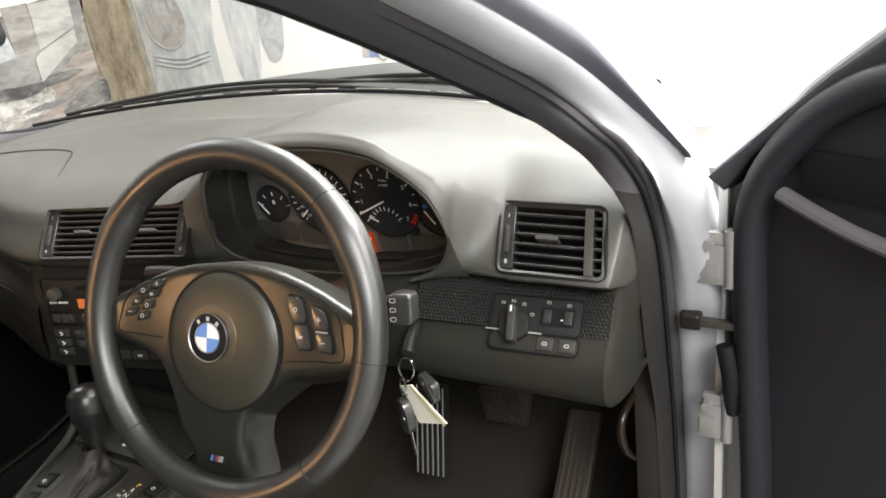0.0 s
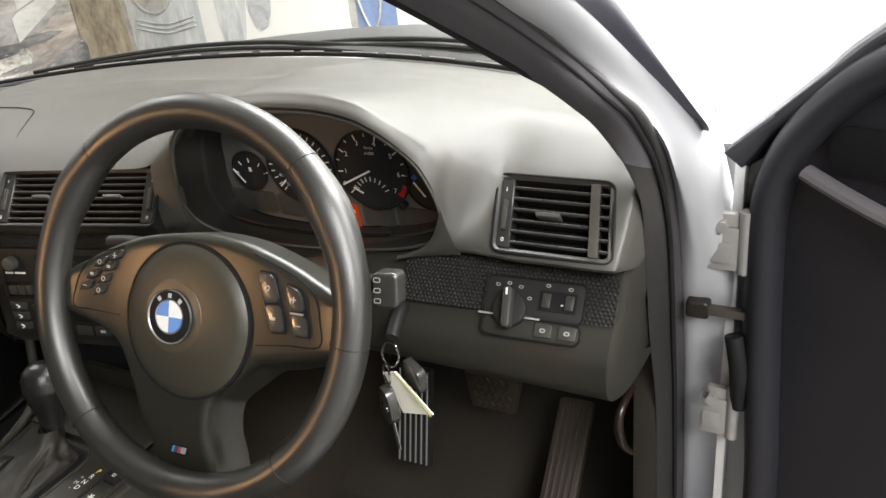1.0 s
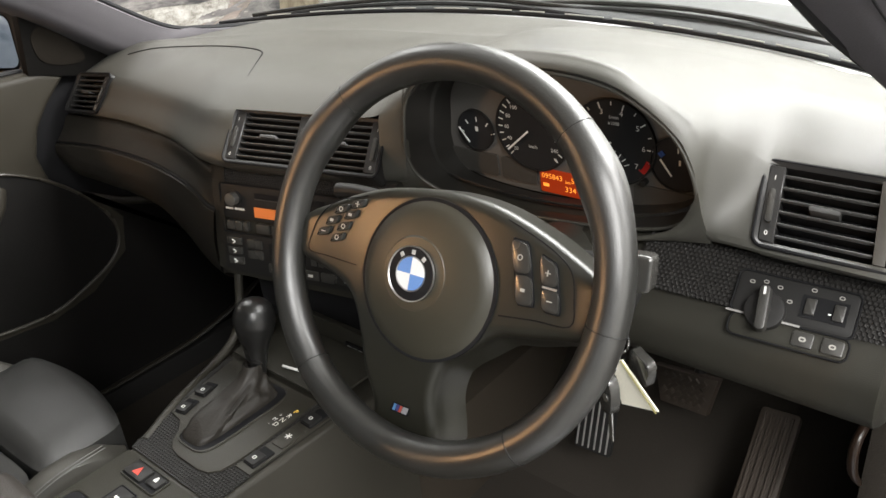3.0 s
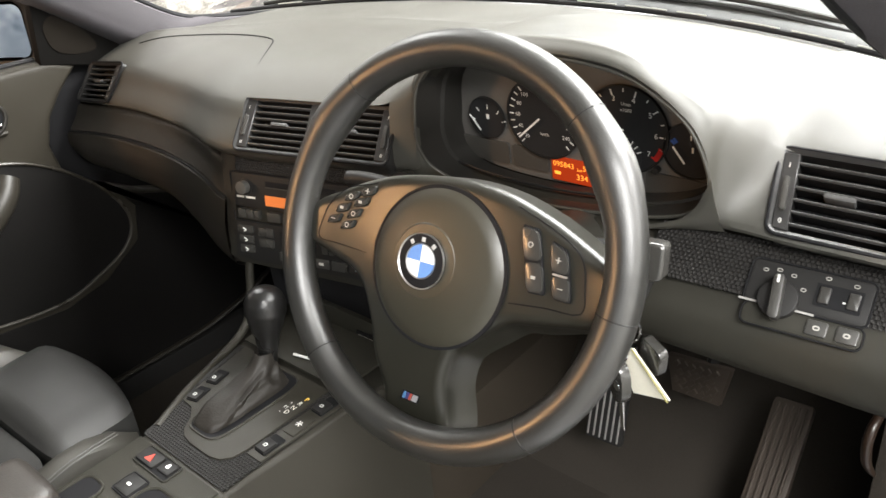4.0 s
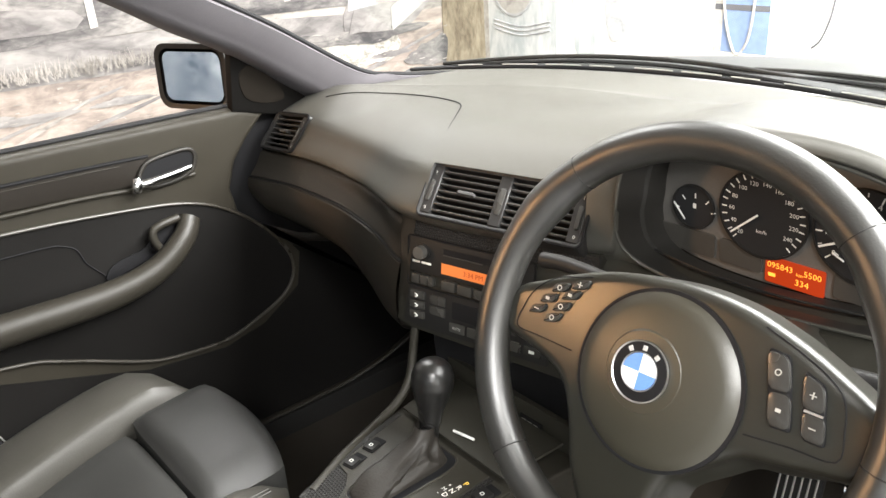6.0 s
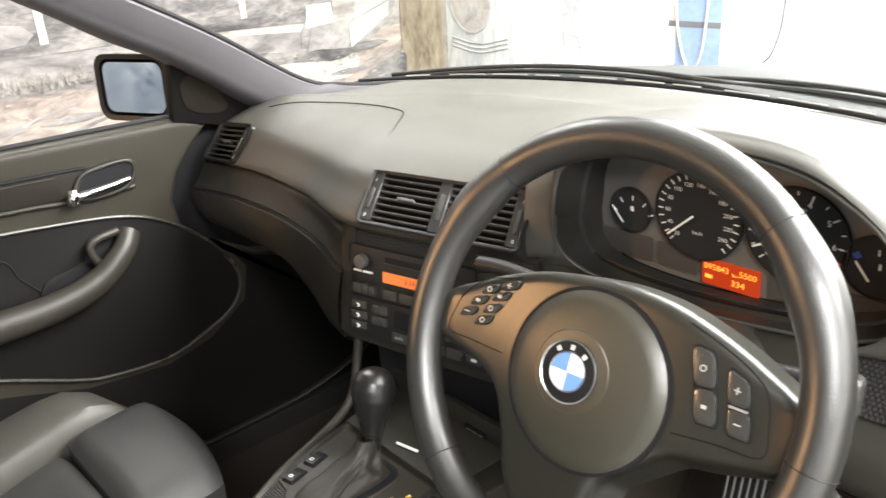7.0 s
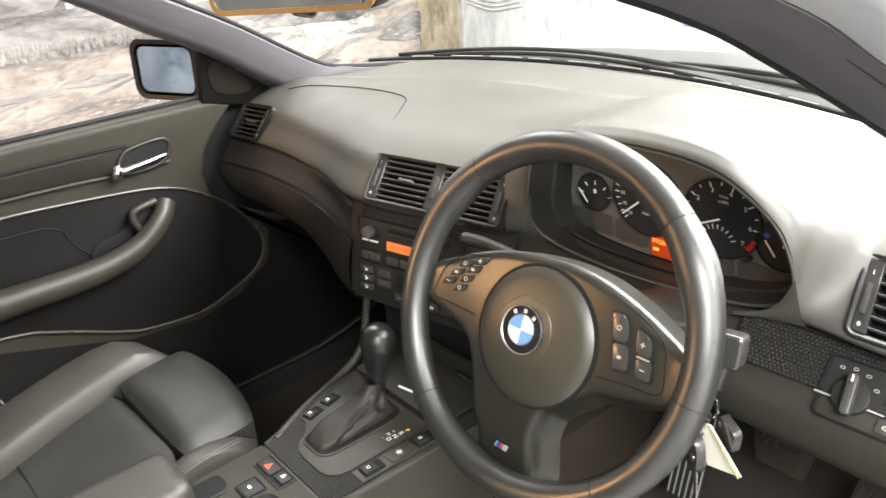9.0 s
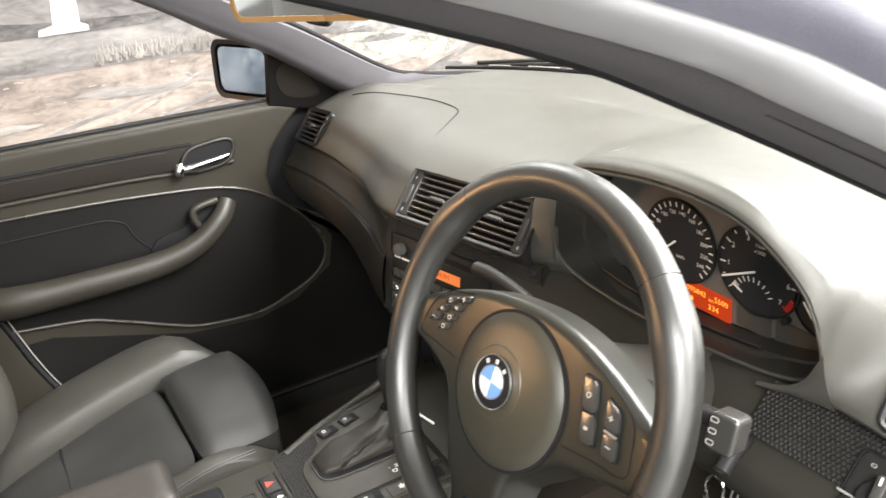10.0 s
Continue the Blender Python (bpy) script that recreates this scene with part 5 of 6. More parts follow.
part("rear_plate", prism([(-0.080, -0.118), (0.090, -0.118), (0.092, -0.30), (-0.078, -0.30)], 0.01, shift(0, 0, Z0 + 0.003), 0.004), PLASTIC_LOW, console)
# Cup holes are not sunk; flat black patches paint the shade inside.
part("cup_hole_shade", prism(rounded(0.016, -0.29, 0.078, -0.158, 0.02), 0.004, shift(0, 0, Z0 + 0.0045)), DIAL, console)
part("cup_hole_shade", prism(rounded(-0.066, -0.30, -0.028, -0.196, 0.012), 0.004, shift(0, 0, Z0 + 0.0045)), DIAL, console)
part("cup_rim", tube([(x, y, Z0 + 0.0046) for x, y in rounded(0.014, -0.292, 0.080, -0.156, 0.022)], 0.0022, 1, 8, True), PLASTIC_LOW, console)
part("cup_rim", tube([(x, y, Z0 + 0.0046) for x, y in rounded(-0.068, -0.302, -0.026, -0.194, 0.014)], 0.0020, 1, 8, True), PLASTIC_LOW, console)
# Black patch paints the shade around the buttons.
part("button_well_shade", prism(rounded(-0.047, -0.1475, 0.0215, -0.122, 0.003), 0.004, shift(0, 0, Z0 + 0.0042)), DIAL, console)
part("button_frame", tube([(x, y, Z0 + 0.0042) for x, y in rounded(-0.048, -0.1485, 0.0225, -0.121, 0.0035)], 0.0012, 1, 6, True), PLASTIC_LOW, console)
hz = part("hazard_button", prism(rounded(-0.045, -0.1455, -0.008, -0.124, 0.003), 0.006, shift(0, 0, Z0 + 0.0075), 0.0015), PLASTIC_BLACK, console, "black hazard button with red triangle")
part("triangle", prism([(-0.0065, -0.0055), (0.0065, -0.0055), (0, 0.0065)], 0.001, shift(-0.0255, -0.135, Z0 + 0.0081)), mat("hazard_red", (0.55, 0.045, 0.025), 0.4, bump=0.0), hz, smooth=False)
lk = part("lock_button", prism(rounded(-0.004, -0.1415, 0.0195, -0.124, 0.003), 0.006, shift(0, 0, Z0 + 0.0075), 0.0015), PLASTIC_BLACK, console)
part("mark", box((0.005, -0.1345, Z0 + 0.0075), (0.0105, -0.1305, Z0 + 0.0081)), PRINT, lk, smooth=False)
part("shackle", ring_prism(rounded(0.0060, -0.1320, 0.0095, -0.1275, 0.0014, 2), rounded(0.0068, -0.1320, 0.0087, -0.1285, 0.0008, 2), 0.0005, shift(0, 0, Z0 + 0.0081)), PRINT, lk, smooth=False)
part("roller_frame", tube([(x, y, Z0 + 0.0042) for x, y in rounded(-0.0235, -0.190, 0.0095, -0.159, 0.003)], 0.0012, 1, 6, True), DIAL, console)
b = part("roller_button", prism(rounded(-0.022, -0.1885, 0.008, -0.1605, 0.003), 0.006, shift(0, 0, Z0 + 0.0060), 0.0015), PLASTIC_BLACK, console)
part("mark", box((-0.0115, -0.1770, Z0 + 0.006), (-0.0050, -0.1735, Z0 + 0.0066)), PRINT, b, smooth=False)

lever = thing("gear_selector", (-0.03, 0.05, Z0), "black leather gear selector with wrinkled gaiter", "gear lever")
knob_profile = ((0.015, 0.0115), (0.045, 0.0130), (0.070, 0.0172), (0.090, 0.0240), (0.106, 0.0282), (0.119, 0.0280), (0.130, 0.0238), (0.137, 0.0165), (0.1405, 0.0075), (0.141, 0.0010))
axis = [(-0.030 - 0.021 * h, 0.053 + 0.18 * h, Z0 + h) for h, r in knob_profile]
prof = [r for h, r in knob_profile]
part("knob", tube(axis, lambda t: float(np.interp(t * (len(prof) - 1), range(len(prof)), prof)), 4, 24), mat("knob_leather", (0.009, 0.0088, 0.0085), 0.28, bump=0.25, grain=500, spec=0.7), lever, "smooth black leather knob")
SLOT = [(0.018 + 0.033 * math.copysign(abs(math.cos(a)) ** 0.45, math.cos(a)) - 0.034, 0.002 + 0.075 * math.copysign(abs(math.sin(a)) ** 0.45, math.sin(a))) for a in np.linspace(0, 2 * math.pi, 48, endpoint=False)]
part("slot", prism(SLOT, 0.002, shift(0, 0, Z0 + 0.0056)), DIAL, lever, smooth=False)
part("slot_rim", tube([(x * 1.03, y, Z0 + 0.0055) for x, y in SLOT], 0.0016, 1, 6, True), CONSOLE, lever)
gaiter = []
for f, cx, cy, ra, rb, z, e in ((0, -0.021, 0.000, 0.027, 0.068, 0.0, 0.45), (0.2, -0.022, 0.002, 0.0265, 0.065, 0.007, 0.5), (0.42, -0.024, 0.012, 0.022, 0.054, 0.014, 0.6), (0.62, -0.027, 0.031, 0.0175, 0.036, 0.020, 0.75), (0.82, -0.030, 0.047, 0.0145, 0.021, 0.030, 1.0), (1.0, -0.031, 0.056, 0.0130, 0.0140, 0.046, 1.0)):
    row = []
    for k in range(56):
        a = 2 * math.pi * k / 56
        c, d = math.copysign(abs(math.cos(a)) ** e, math.cos(a)), math.copysign(abs(math.sin(a)) ** e, math.sin(a))
        live = math.sin(math.pi * min(f + 0.05, 1))
        y = cy + rb * d
        fold = 0.0030 * math.sin(150 * y + 1.6 * c + f * 4.0) + 0.0016 * math.sin(290 * y - f * 9 + 2.6 * c)
        row.append((cx + (ra + fold * live * 0.8) * c, y, Z0 + 0.006 + z + fold * live * 0.7))
    gaiter.append(row)
bm = bmesh.new()
smooth_rows = [[p for p in curve_points([g[k] for g in gaiter], 5)] for k in range(56)]
grid_faces(bm, smooth_rows, True, False)
part("gaiter", bm, mat("gaiter_leather", (0.020, 0.0175, 0.0145), 0.55, bump=0.5, grain=350, scale=30, spec=0.35), lever, "soft wrinkled leather gaiter")

# ---------- seats ----------


SEAM = mat("seam_thread", (0.10, 0.10, 0.095), 0.7, bump=0.2)
seat = thing("car_seat", (-0.42, -0.4, 0.1), "black leather sports seat with dark grey inserts", "car seat")


def cushion(u0, u1, y0, y1, top, sag, edge, bottom):
    """A stuffed block: rows along y, domed across, with rolled edges."""
    rows = []
    xs = np.linspace(0, 1, 13)
    ys = np.linspace(0, 1, 13)
    for fy in ys:
        row = []
        for fx in xs:
            ex = min(fx, 1 - fx) * 2
            ey = min(fy, 1 - fy) * 2
            roll = (1 - (1 - min(ex * 2.4, 1)) ** 2.6) * (1 - (1 - min(ey * 2.4, 1)) ** 2.6)
            gx = 0.5 + (fx - 0.5) * math.sqrt(1 - 0.10 * (2 * fy - 1) ** 6)
            gy = 0.5 + (fy - 0.5) * math.sqrt(1 - 0.10 * (2 * fx - 1) ** 6)
            x, y = u0(gy) + (u1(gy) - u0(gy)) * gx, y0(gx) + (y1(gx) - y0(gx)) * gy
            row.append((x, y, top(fx, fy) - edge * (1 - roll) - sag * math.sin(math.pi * fx) * math.sin(math.pi * fy)))
        rows.append(row)
    bm = bmesh.new()
    vs = grid_faces(bm, rows)
    ring = [v for v in vs[0]] + [r[-1] for r in vs[1:]] + [v for v in vs[-1][-2::-1]] + [r[0] for r in vs[-2:0:-1]]
    down = [bm.verts.new((v.co.x, v.co.y, bottom)) for v in ring]
    n = len(ring)
    for k in range(n):
        bm.faces.new((ring[k], ring[(k + 1) % n], down[(k + 1) % n], down[k]))
    bm.faces.new(down[::-1])
    bmesh.ops.subdivide_edges(bm, edges=[e for e in bm.edges if e.calc_length() < 0.09], cuts=1, use_grid_fill=True, smooth=0.6)
    return bm


def seat_z(y):
    """Height of the cushion: flat in front, falling to the rear."""
    return 0.404 - 0.42 * (max(-0.18 - y, 0) ** 1.15)


part("base", box((-0.62, -0.60, 0.12), (-0.19, -0.10, 0.24), 0.03), PLASTIC_BLACK, seat)
part("centre_cushion", cushion(lambda f: -0.478 - 0.02 * (1 - f), lambda f: -0.205 - 0.01 * f, lambda f: -0.52, lambda f: -0.207 + 0.012 * f, lambda fx, fy: seat_z(-0.52 + 0.32 * fy) - 0.004, 0.008, 0.009, 0.20), SEAT_CLOTH, seat, "dark insert of the seat cushion")
part("thigh_cushion", cushion(lambda f: -0.482 - 0.035 * f, lambda f: -0.212 - 0.012 * f, lambda f: -0.203 + 0.012 * f, lambda f: -0.062 + 0.022 * math.sin(math.pi * f), lambda fx, fy: 0.412 - 0.006 * fy + 0.010 * (1 - fx), -0.008, 0.020, 0.24), SEAT_CLOTH, seat, "rounded front thigh support")
part("outer_bolster", cushion(lambda f: -0.645 + 0.045 * f * f, lambda f: -0.500 + 0.022 * math.sin(math.pi * f * 0.6) - 0.018 * f, lambda f: -0.52, lambda f: -0.098 + 0.032 * f, lambda fx, fy: seat_z(-0.52 + 0.42 * fy) + 0.032 - 0.016 * fy, -0.016, 0.045, 0.20), SEAT_LEATHER, seat, "raised outer side bolster")
part("inner_bolster", cushion(lambda f: -0.205 - 0.008 * f, lambda f: -0.120 - 0.045 * f, lambda f: -0.52, lambda f: -0.072 - 0.02 * f, lambda fx, fy: seat_z(-0.52 + 0.44 * fy) + 0.018 - 0.020 * fy, -0.012, 0.035, 0.20), SEAT_LEATHER, seat, "raised inner side bolster")
part("backrest", loft([[(-0.63, -0.56, 0.22), (-0.645, -0.60, 0.50), (-0.60, -0.72, 0.95)], [(-0.55, -0.60, 0.22), (-0.55, -0.64, 0.50), (-0.53, -0.75, 0.95)], [(-0.19, -0.60, 0.22), (-0.19, -0.64, 0.50), (-0.21, -0.75, 0.95)], [(-0.12, -0.56, 0.22), (-0.11, -0.60, 0.50), (-0.15, -0.72, 0.95)]], 6, 6, 0.06), SEAT_LEATHER, seat)
part("insert_seam", tube([(x, -0.388 + 0.004 * math.sin(math.pi * f), 0.3315 - 0.0078 * math.sin(math.pi * f) - 0.006 * (1 - min(f * 9, 1, 9 * (1 - f)))) for f, x in ((g, -0.485 + 0.272 * g) for g in np.linspace(0, 1, 10))], 0.0018, 3, 6), DIAL, seat, "dark seam across the insert")
part("back_bolster", tube([(-0.590, -0.520, 0.24), (-0.593, -0.502, 0.34), (-0.598, -0.492, 0.42), (-0.610, -0.510, 0.52), (-0.622, -0.560, 0.66), (-0.618, -0.640, 0.86)], lambda t: 0.040 + 0.018 * math.sin(math.pi * min(t * 1.6, 1)) ** 0.5, 6, 18), SEAT_LEATHER, seat, "side bolster of the backrest")
for dx in (-0.161, -0.154):
    part("stitching", tube([(dx, y, seat_z(y) + 0.016) for y in (-0.50, -0.40, -0.30, -0.20, -0.12)], 0.0008, 6, 5), SEAM, seat)
rest_arm = part("armrest", box((-0.080, -0.66, 0.466), (0.022, -0.250, 0.535), 0.032, seg=6), mat("armrest_leather", (0.024, 0.021, 0.018), 0.45, bump=0.35, grain=500), console, "brown-black leather centre armrest")
part("stitching", tube([(-0.066, -0.60, 0.531), (-0.068, -0.45, 0.532), (-0.066, -0.30, 0.531), (-0.060, -0.275, 0.528)], 0.0011, 6, 5), STEEL, rest_arm)
part("hinge_arm", box((-0.05, -0.66, Z0 - 0.01), (0.0, -0.50, 0.48), 0.006), PLASTIC_BLACK, rest_arm)
drv = thing("car_seat", (0.38, -0.5, 0.1), "black leather driver seat beside the doorway", "car seat")
part("cushion", cushion(lambda f: 0.17, lambda f: 0.60, lambda f: -0.95, lambda f: -0.36, lambda fx, fy: 0.36, 0.008, 0.04, 0.14), SEAT_LEATHER, drv)

# ---------- passenger door ----------
DL = face_frame((-0.690, 0, 0), (0, 1, 0), (0, 0, -1))
ARMREST = mat("door_armrest", (0.025, 0.0225, 0.0175), 0.42, bump=0.25, grain=1000, spec=0.4)
DOOR = mat("door_card", (0.027, 0.024, 0.018), 0.45, bump=0.25, grain=1300, spec=0.25)
door = thing("passenger_door", (-0.72, 0.2, 0.2), "closed passenger door with dark trim and chrome handle", "car door")
card = [(-1.1, 0.12), (0.70, 0.12), (0.70, 0.40), (0.40, 0.47), (0.26, 0.52), (0.165, 0.573), (0.128, 0.612), (0.120, 0.659), (0.138, 0.709), (0.168, 0.746), (0.210, 0.786), (0.17, 0.806), (-1.1, 0.808)]
part("card", prism(card, 0.06, DL, 0.014, seg=4), DOOR, door)
# Black sheet painted as the deep shade between door and dash.
part("gap_shade", prism([(0.05, 0.30), (0.42, 0.30), (0.42, 0.785), (0.20, 0.785), (0.05, 0.78)], 0.01, DL @ shift(0, 0, -0.030)), DIAL, door, "black sheet standing in for shade between door and dash", smooth=False)
part("strip", prism([(-1.1, 0.775), (-0.24, 0.762), (-0.02, 0.756), (0.05, 0.752), (0.062, 0.738), (0.05, 0.714), (-0.05, 0.712), (-0.25, 0.722), (-1.1, 0.738)], 0.004, DL @ shift(0, 0, 0.003), 0.002), mat("door_strip_leather", (0.015, 0.0125, 0.010), 0.5, bump=0.4, grain=600, spec=0.2), door, "dark leather trim strip with stitching")
part("strip_groove", tube([DL @ Vector(p) for p in ((-1.1, 0.777, 0.002), (-0.24, 0.764, 0.002), (-0.02, 0.758, 0.002))], 0.0032, 6, 8), DIAL, door)
part("strip_stitching", tube([DL @ Vector(p) for p in ((-1.1, 0.768, 0.0035), (-0.24, 0.756, 0.0035), (-0.07, 0.752, 0.0035))], 0.0010, 6, 5), DOOR, door)
part("strip_edge", tube([DL @ Vector((-1.1, 0.733, 0.004)), DL @ Vector((-0.25, 0.717, 0.004)), DL @ Vector((-0.05, 0.707, 0.004)), DL @ Vector((0.055, 0.708, 0.004))], 0.004, 6, 8), DOOR, door)
recess = [(-0.046, 0.716), (-0.040, 0.734), (-0.026, 0.748), (0.0, 0.754), (0.040, 0.757), (0.056, 0.752), (0.060, 0.738), (0.052, 0.720), (0.034, 0.709), (0.0, 0.704), (-0.032, 0.705)]
# No real bowl: a flat black plate paints its shade.
part("handle_bowl_shade", prism(recess, 0.002, DL @ shift(0, 0, 0.0065), 0, 4), DIAL, door, "flat black plate painted as the shaded handle bowl")
part("recess_rim", tube([DL @ Vector((a, b, 0.006)) for a, b in recess], 0.0042, 5, 10, True), mat("bowl_rim", (0.022, 0.020, 0.017), 0.4, bump=0.1, spec=0.4), door)
hd = part("handle", tube([DL @ Vector((-0.052, 0.716, 0.014)), DL @ Vector((-0.03, 0.7185, 0.022)), DL @ Vector((0.010, 0.7225, 0.022)), DL @ Vector((0.044, 0.726, 0.018))], lambda t: 0.0072 - 0.0022 * t, 6, 14, squash=1.15), CHROME, door, "chrome door handle")
part("pivot", tube([DL @ Vector((-0.055, 0.709, 0.016)), DL @ Vector((-0.054, 0.717, 0.021)), DL @ Vector((-0.052, 0.725, 0.016))], 0.0095, 4, 14), CHROME, hd)
pocket = [(-1.1, 0.70), (-0.5, 0.695), (-0.26, 0.688), (-0.10, 0.676), (0.02, 0.660), (0.098, 0.628), (0.168, 0.570), (0.212, 0.505), (0.218, 0.455), (0.190, 0.414), (0.13, 0.385), (0.05, 0.362), (-0.06, 0.370), (-0.12, 0.388), (-0.23, 0.437), (-0.32, 0.464), (-0.6, 0.49), (-1.1, 0.50)]
DOOR_DARK = mat("door_panel_leather", (0.0105, 0.0100, 0.0095), 0.4, bump=0.3, grain=800, spec=0.1)
part("lower_panel", prism(pocket, 0.004, DL @ shift(0, 0, 0.003), 0.001, 4), DOOR_DARK, door, "dark padded lower door panel")
part("piping", tube([DL @ Vector((a, b, 0.005)) for a, b in pocket], 0.0032, 8, 8), mat("piping_vinyl", (0.036, 0.032, 0.025), 0.3, bump=0.1, spec=0.7), door, "lighter grey piping edge")
part("speaker_panel", prism([(-0.10, 0.36), (0.05, 0.345), (0.14, 0.365), (0.225, 0.42), (0.240, 0.49), (0.195, 0.558), (0.150, 0.588), (0.158, 0.572), (0.255, 0.512), (0.40, 0.462), (0.69, 0.392), (0.69, 0.14), (-0.9, 0.14), (-0.9, 0.44), (-0.35, 0.44)], 0.004, DL @ shift(0, 0, 0.0024)), DOOR_DARK, door)
part("armrest", tube([DL @ Vector(p) for p in ((-0.428, 0.547, 0.022), (-0.385, 0.546, 0.035), (-0.30, 0.544, 0.038), (-0.145, 0.546, 0.040), (-0.055, 0.566, 0.038), (0.002, 0.604, 0.030), (0.026, 0.634, 0.014))], lambda t: 0.028 - 0.011 * t, 7, 16, squash=1.15), ARMREST, door, "curved grey armrest pull")
part("pull_rim", tube([DL @ Vector(p) for p in ((-0.040, 0.596, 0.020), (-0.047, 0.612, 0.022), (-0.046, 0.630, 0.022), (-0.030, 0.638, 0.022), (0.004, 0.642, 0.020))], 0.0075, 5, 12), ARMREST, door)
# Hollow's shade drawn as a flat black plate on the card.
part("armrest_hollow_shade", prism([(-0.044, 0.632), (-0.004, 0.640), (0.006, 0.620), (-0.035, 0.585), (-0.085, 0.570), (-0.135, 0.560), (-0.120, 0.585), (-0.060, 0.600)], 0.003, DL @ shift(0, 0, 0.0075), 0.001, 4), DIAL, door)
part("insert_seam", tube([DL @ Vector((a, b, 0.0035)) for a, b in ((-0.9, 0.655), (-0.30, 0.650), (-0.185, 0.640), (-0.16, 0.60), (-0.13, 0.562))], 0.0015, 6, 5), DIAL, door)
SAIL = mat("sail_plastic", (0.005, 0.0046, 0.0042), 0.6, bump=0.2, spec=0.05)
sail = part("mirror_sail", prism([(0.147, 0.802), (0.235, 0.780), (0.30, 0.775), (0.34, 0.84), (0.185, 0.940), (0.160, 0.905)], 0.02, DL @ shift(0, 0, 0.002), 0.004), SAIL, door, "black mirror corner trim with speaker")
part("speaker_oval", prism([(0.172, 0.868), (0.196, 0.880), (0.226, 0.856), (0.252, 0.824), (0.250, 0.806), (0.215, 0.806), (0.182, 0.818), (0.170, 0.840)], 0.003, DL @ shift(0, 0, 0.0045), 0.001, 5), mat("speaker_cloth", (0.012, 0.010, 0.008), 0.8, bump=0.4, spec=0.05), sail)
part("window_frame", tube([(-0.705, 0.17, 0.915), (-0.702, 0.07, 0.967), (-0.698, -0.03, 1.028), (-0.685, -0.2, 1.11), (-0.66, -0.45, 1.20)], 0.012, 5, 10), RUBBER, door, "black rubber window channel")
part("window_channel", tube([(-0.722, -1.1, 0.808), (-0.722, 0.0, 0.809), (-0.718, 0.15, 0.807)], 0.005, 4, 8), RUBBER, door)

# rear end of the door and the centre pillar's lower trim behind it
DOOR_END = [(-0.520, 0.800), (-0.476, 0.660), (-0.432, 0.540), (-0.394, 0.405), (-0.366, 0.330), (-0.335, 0.270)]
part("door_end", tube([DL @ Vector((a, b, 0.010)) for a, b in DOOR_END], 0.005, 6, 10), RUBBER, door, "black rubber seal at the door's rear end")
part("door_edge", tube([DL @ Vector((a + 0.0085, b + 0.002, 0.010)) for a, b in DOOR_END], 0.0014, 6, 8), STEEL, door, "thin grey metal edge")

# ---------- mirrors ----------
MF = face_frame((-0.862, 0.149, 0.846), (0.9, 0.43, 0), (0.02, -0.06, -1))
wing = thing("wing_mirror", MF.translation, "black wing mirror with bluish glass outside the window", "wing mirror")
shell = [rounded(-0.078, -0.054, 0.080, 0.054, 0.022), rounded(-0.088, -0.064, 0.092, 0.064, 0.028), rounded(-0.086, -0.062, 0.092, 0.062, 0.03), rounded(-0.05, -0.04, 0.06, 0.04, 0.03)]
bm = bmesh.new()
rows = [[MF @ Vector((x, y, z)) for x, y in s] for s, z in zip(shell, (0.0, 0.002, -0.035, -0.085))]
vs = grid_faces(bm, rows, False, True)
bm.faces.new(vs[-1])
part("housing", bm, PLASTIC_BLACK, wing)
part("glass", prism(rounded(-0.072, -0.048, 0.074, 0.048, 0.018), 0.003, MF @ shift(0, 0, -0.003) @ pose(0, 0, 0, 0, 0, 0)), MIRROR, wing, "slightly blue mirror glass", smooth=False)
part("foot", tube([(-0.79, 0.19, 0.795), (-0.75, 0.20, 0.80), (-0.70, 0.21, 0.81)], 0.016, 4, 10), PLASTIC_BLACK, wing)
RF = face_frame((-0.035, 0.0, 1.085), (0.95, 0.3, 0.065), (0, 0.08, -1))
rear = thing("rear_view_mirror", RF.translation, "black interior mirror under the windscreen top", "rear view mirror")
part("housing", prism(rounded(-0.125, -0.032, 0.135, 0.035, 0.016), 0.03, RF, 0.006), PLASTIC_BLACK, rear)
part("glass", prism(rounded(-0.118, -0.026, 0.128, 0.029, 0.014), 0.002, RF @ shift(0, 0, 0.002)), MIRROR, rear, smooth=False)
# Warm light caught by the bezel is put into its amber colour.
part("bezel", ring_prism(rounded(-0.123, -0.031, 0.133, 0.034, 0.016), rounded(-0.117, -0.025, 0.127, 0.028, 0.013), 0.006, RF @ shift(0, 0, 0.004), 0.001), mat("mirror_edge_glint", (0.20, 0.11, 0.035), 0.3, bump=0.05), rear, "mirror edge coloured amber as a warm reflection")
part("mount", tube([(-0.041, 0.027, 1.046), (-0.041, 0.030, 1.054), (-0.034, 0.040, 1.08), (-0.02, 0.06, 1.12), (-0.01, 0.08, 1.14)], lambda t: 0.013 + 0.022 * t - 0.028 * t * t, 5, 16), GLOSS, rear)

# ---------- pedals, keys ----------
pedals = thing("brake_pedal", (0.39, 0.56, 0.30), "worn black brake pedal with diamond rubber pad", "pedal")
BF = face_frame((0.372, 0.556, 0.305), (1, -0.08, 0.12), (0.0, -0.25, -1))
PEDAL = mat("pedal_rubber", (0.045, 0.034, 0.025), 0.6, bump=0.3)
part("pad", prism([(-0.054, 0.030), (0.056, 0.032), (0.040, -0.032), (-0.040, -0.030)], 0.015, BF, 0.004), PEDAL, pedals)
part("arm", tube([(0.388, 0.575, 0.32), (0.388, 0.62, 0.42), (0.388, 0.66, 0.56)], 0.010, 4, 8), PLASTIC_BLACK, pedals)
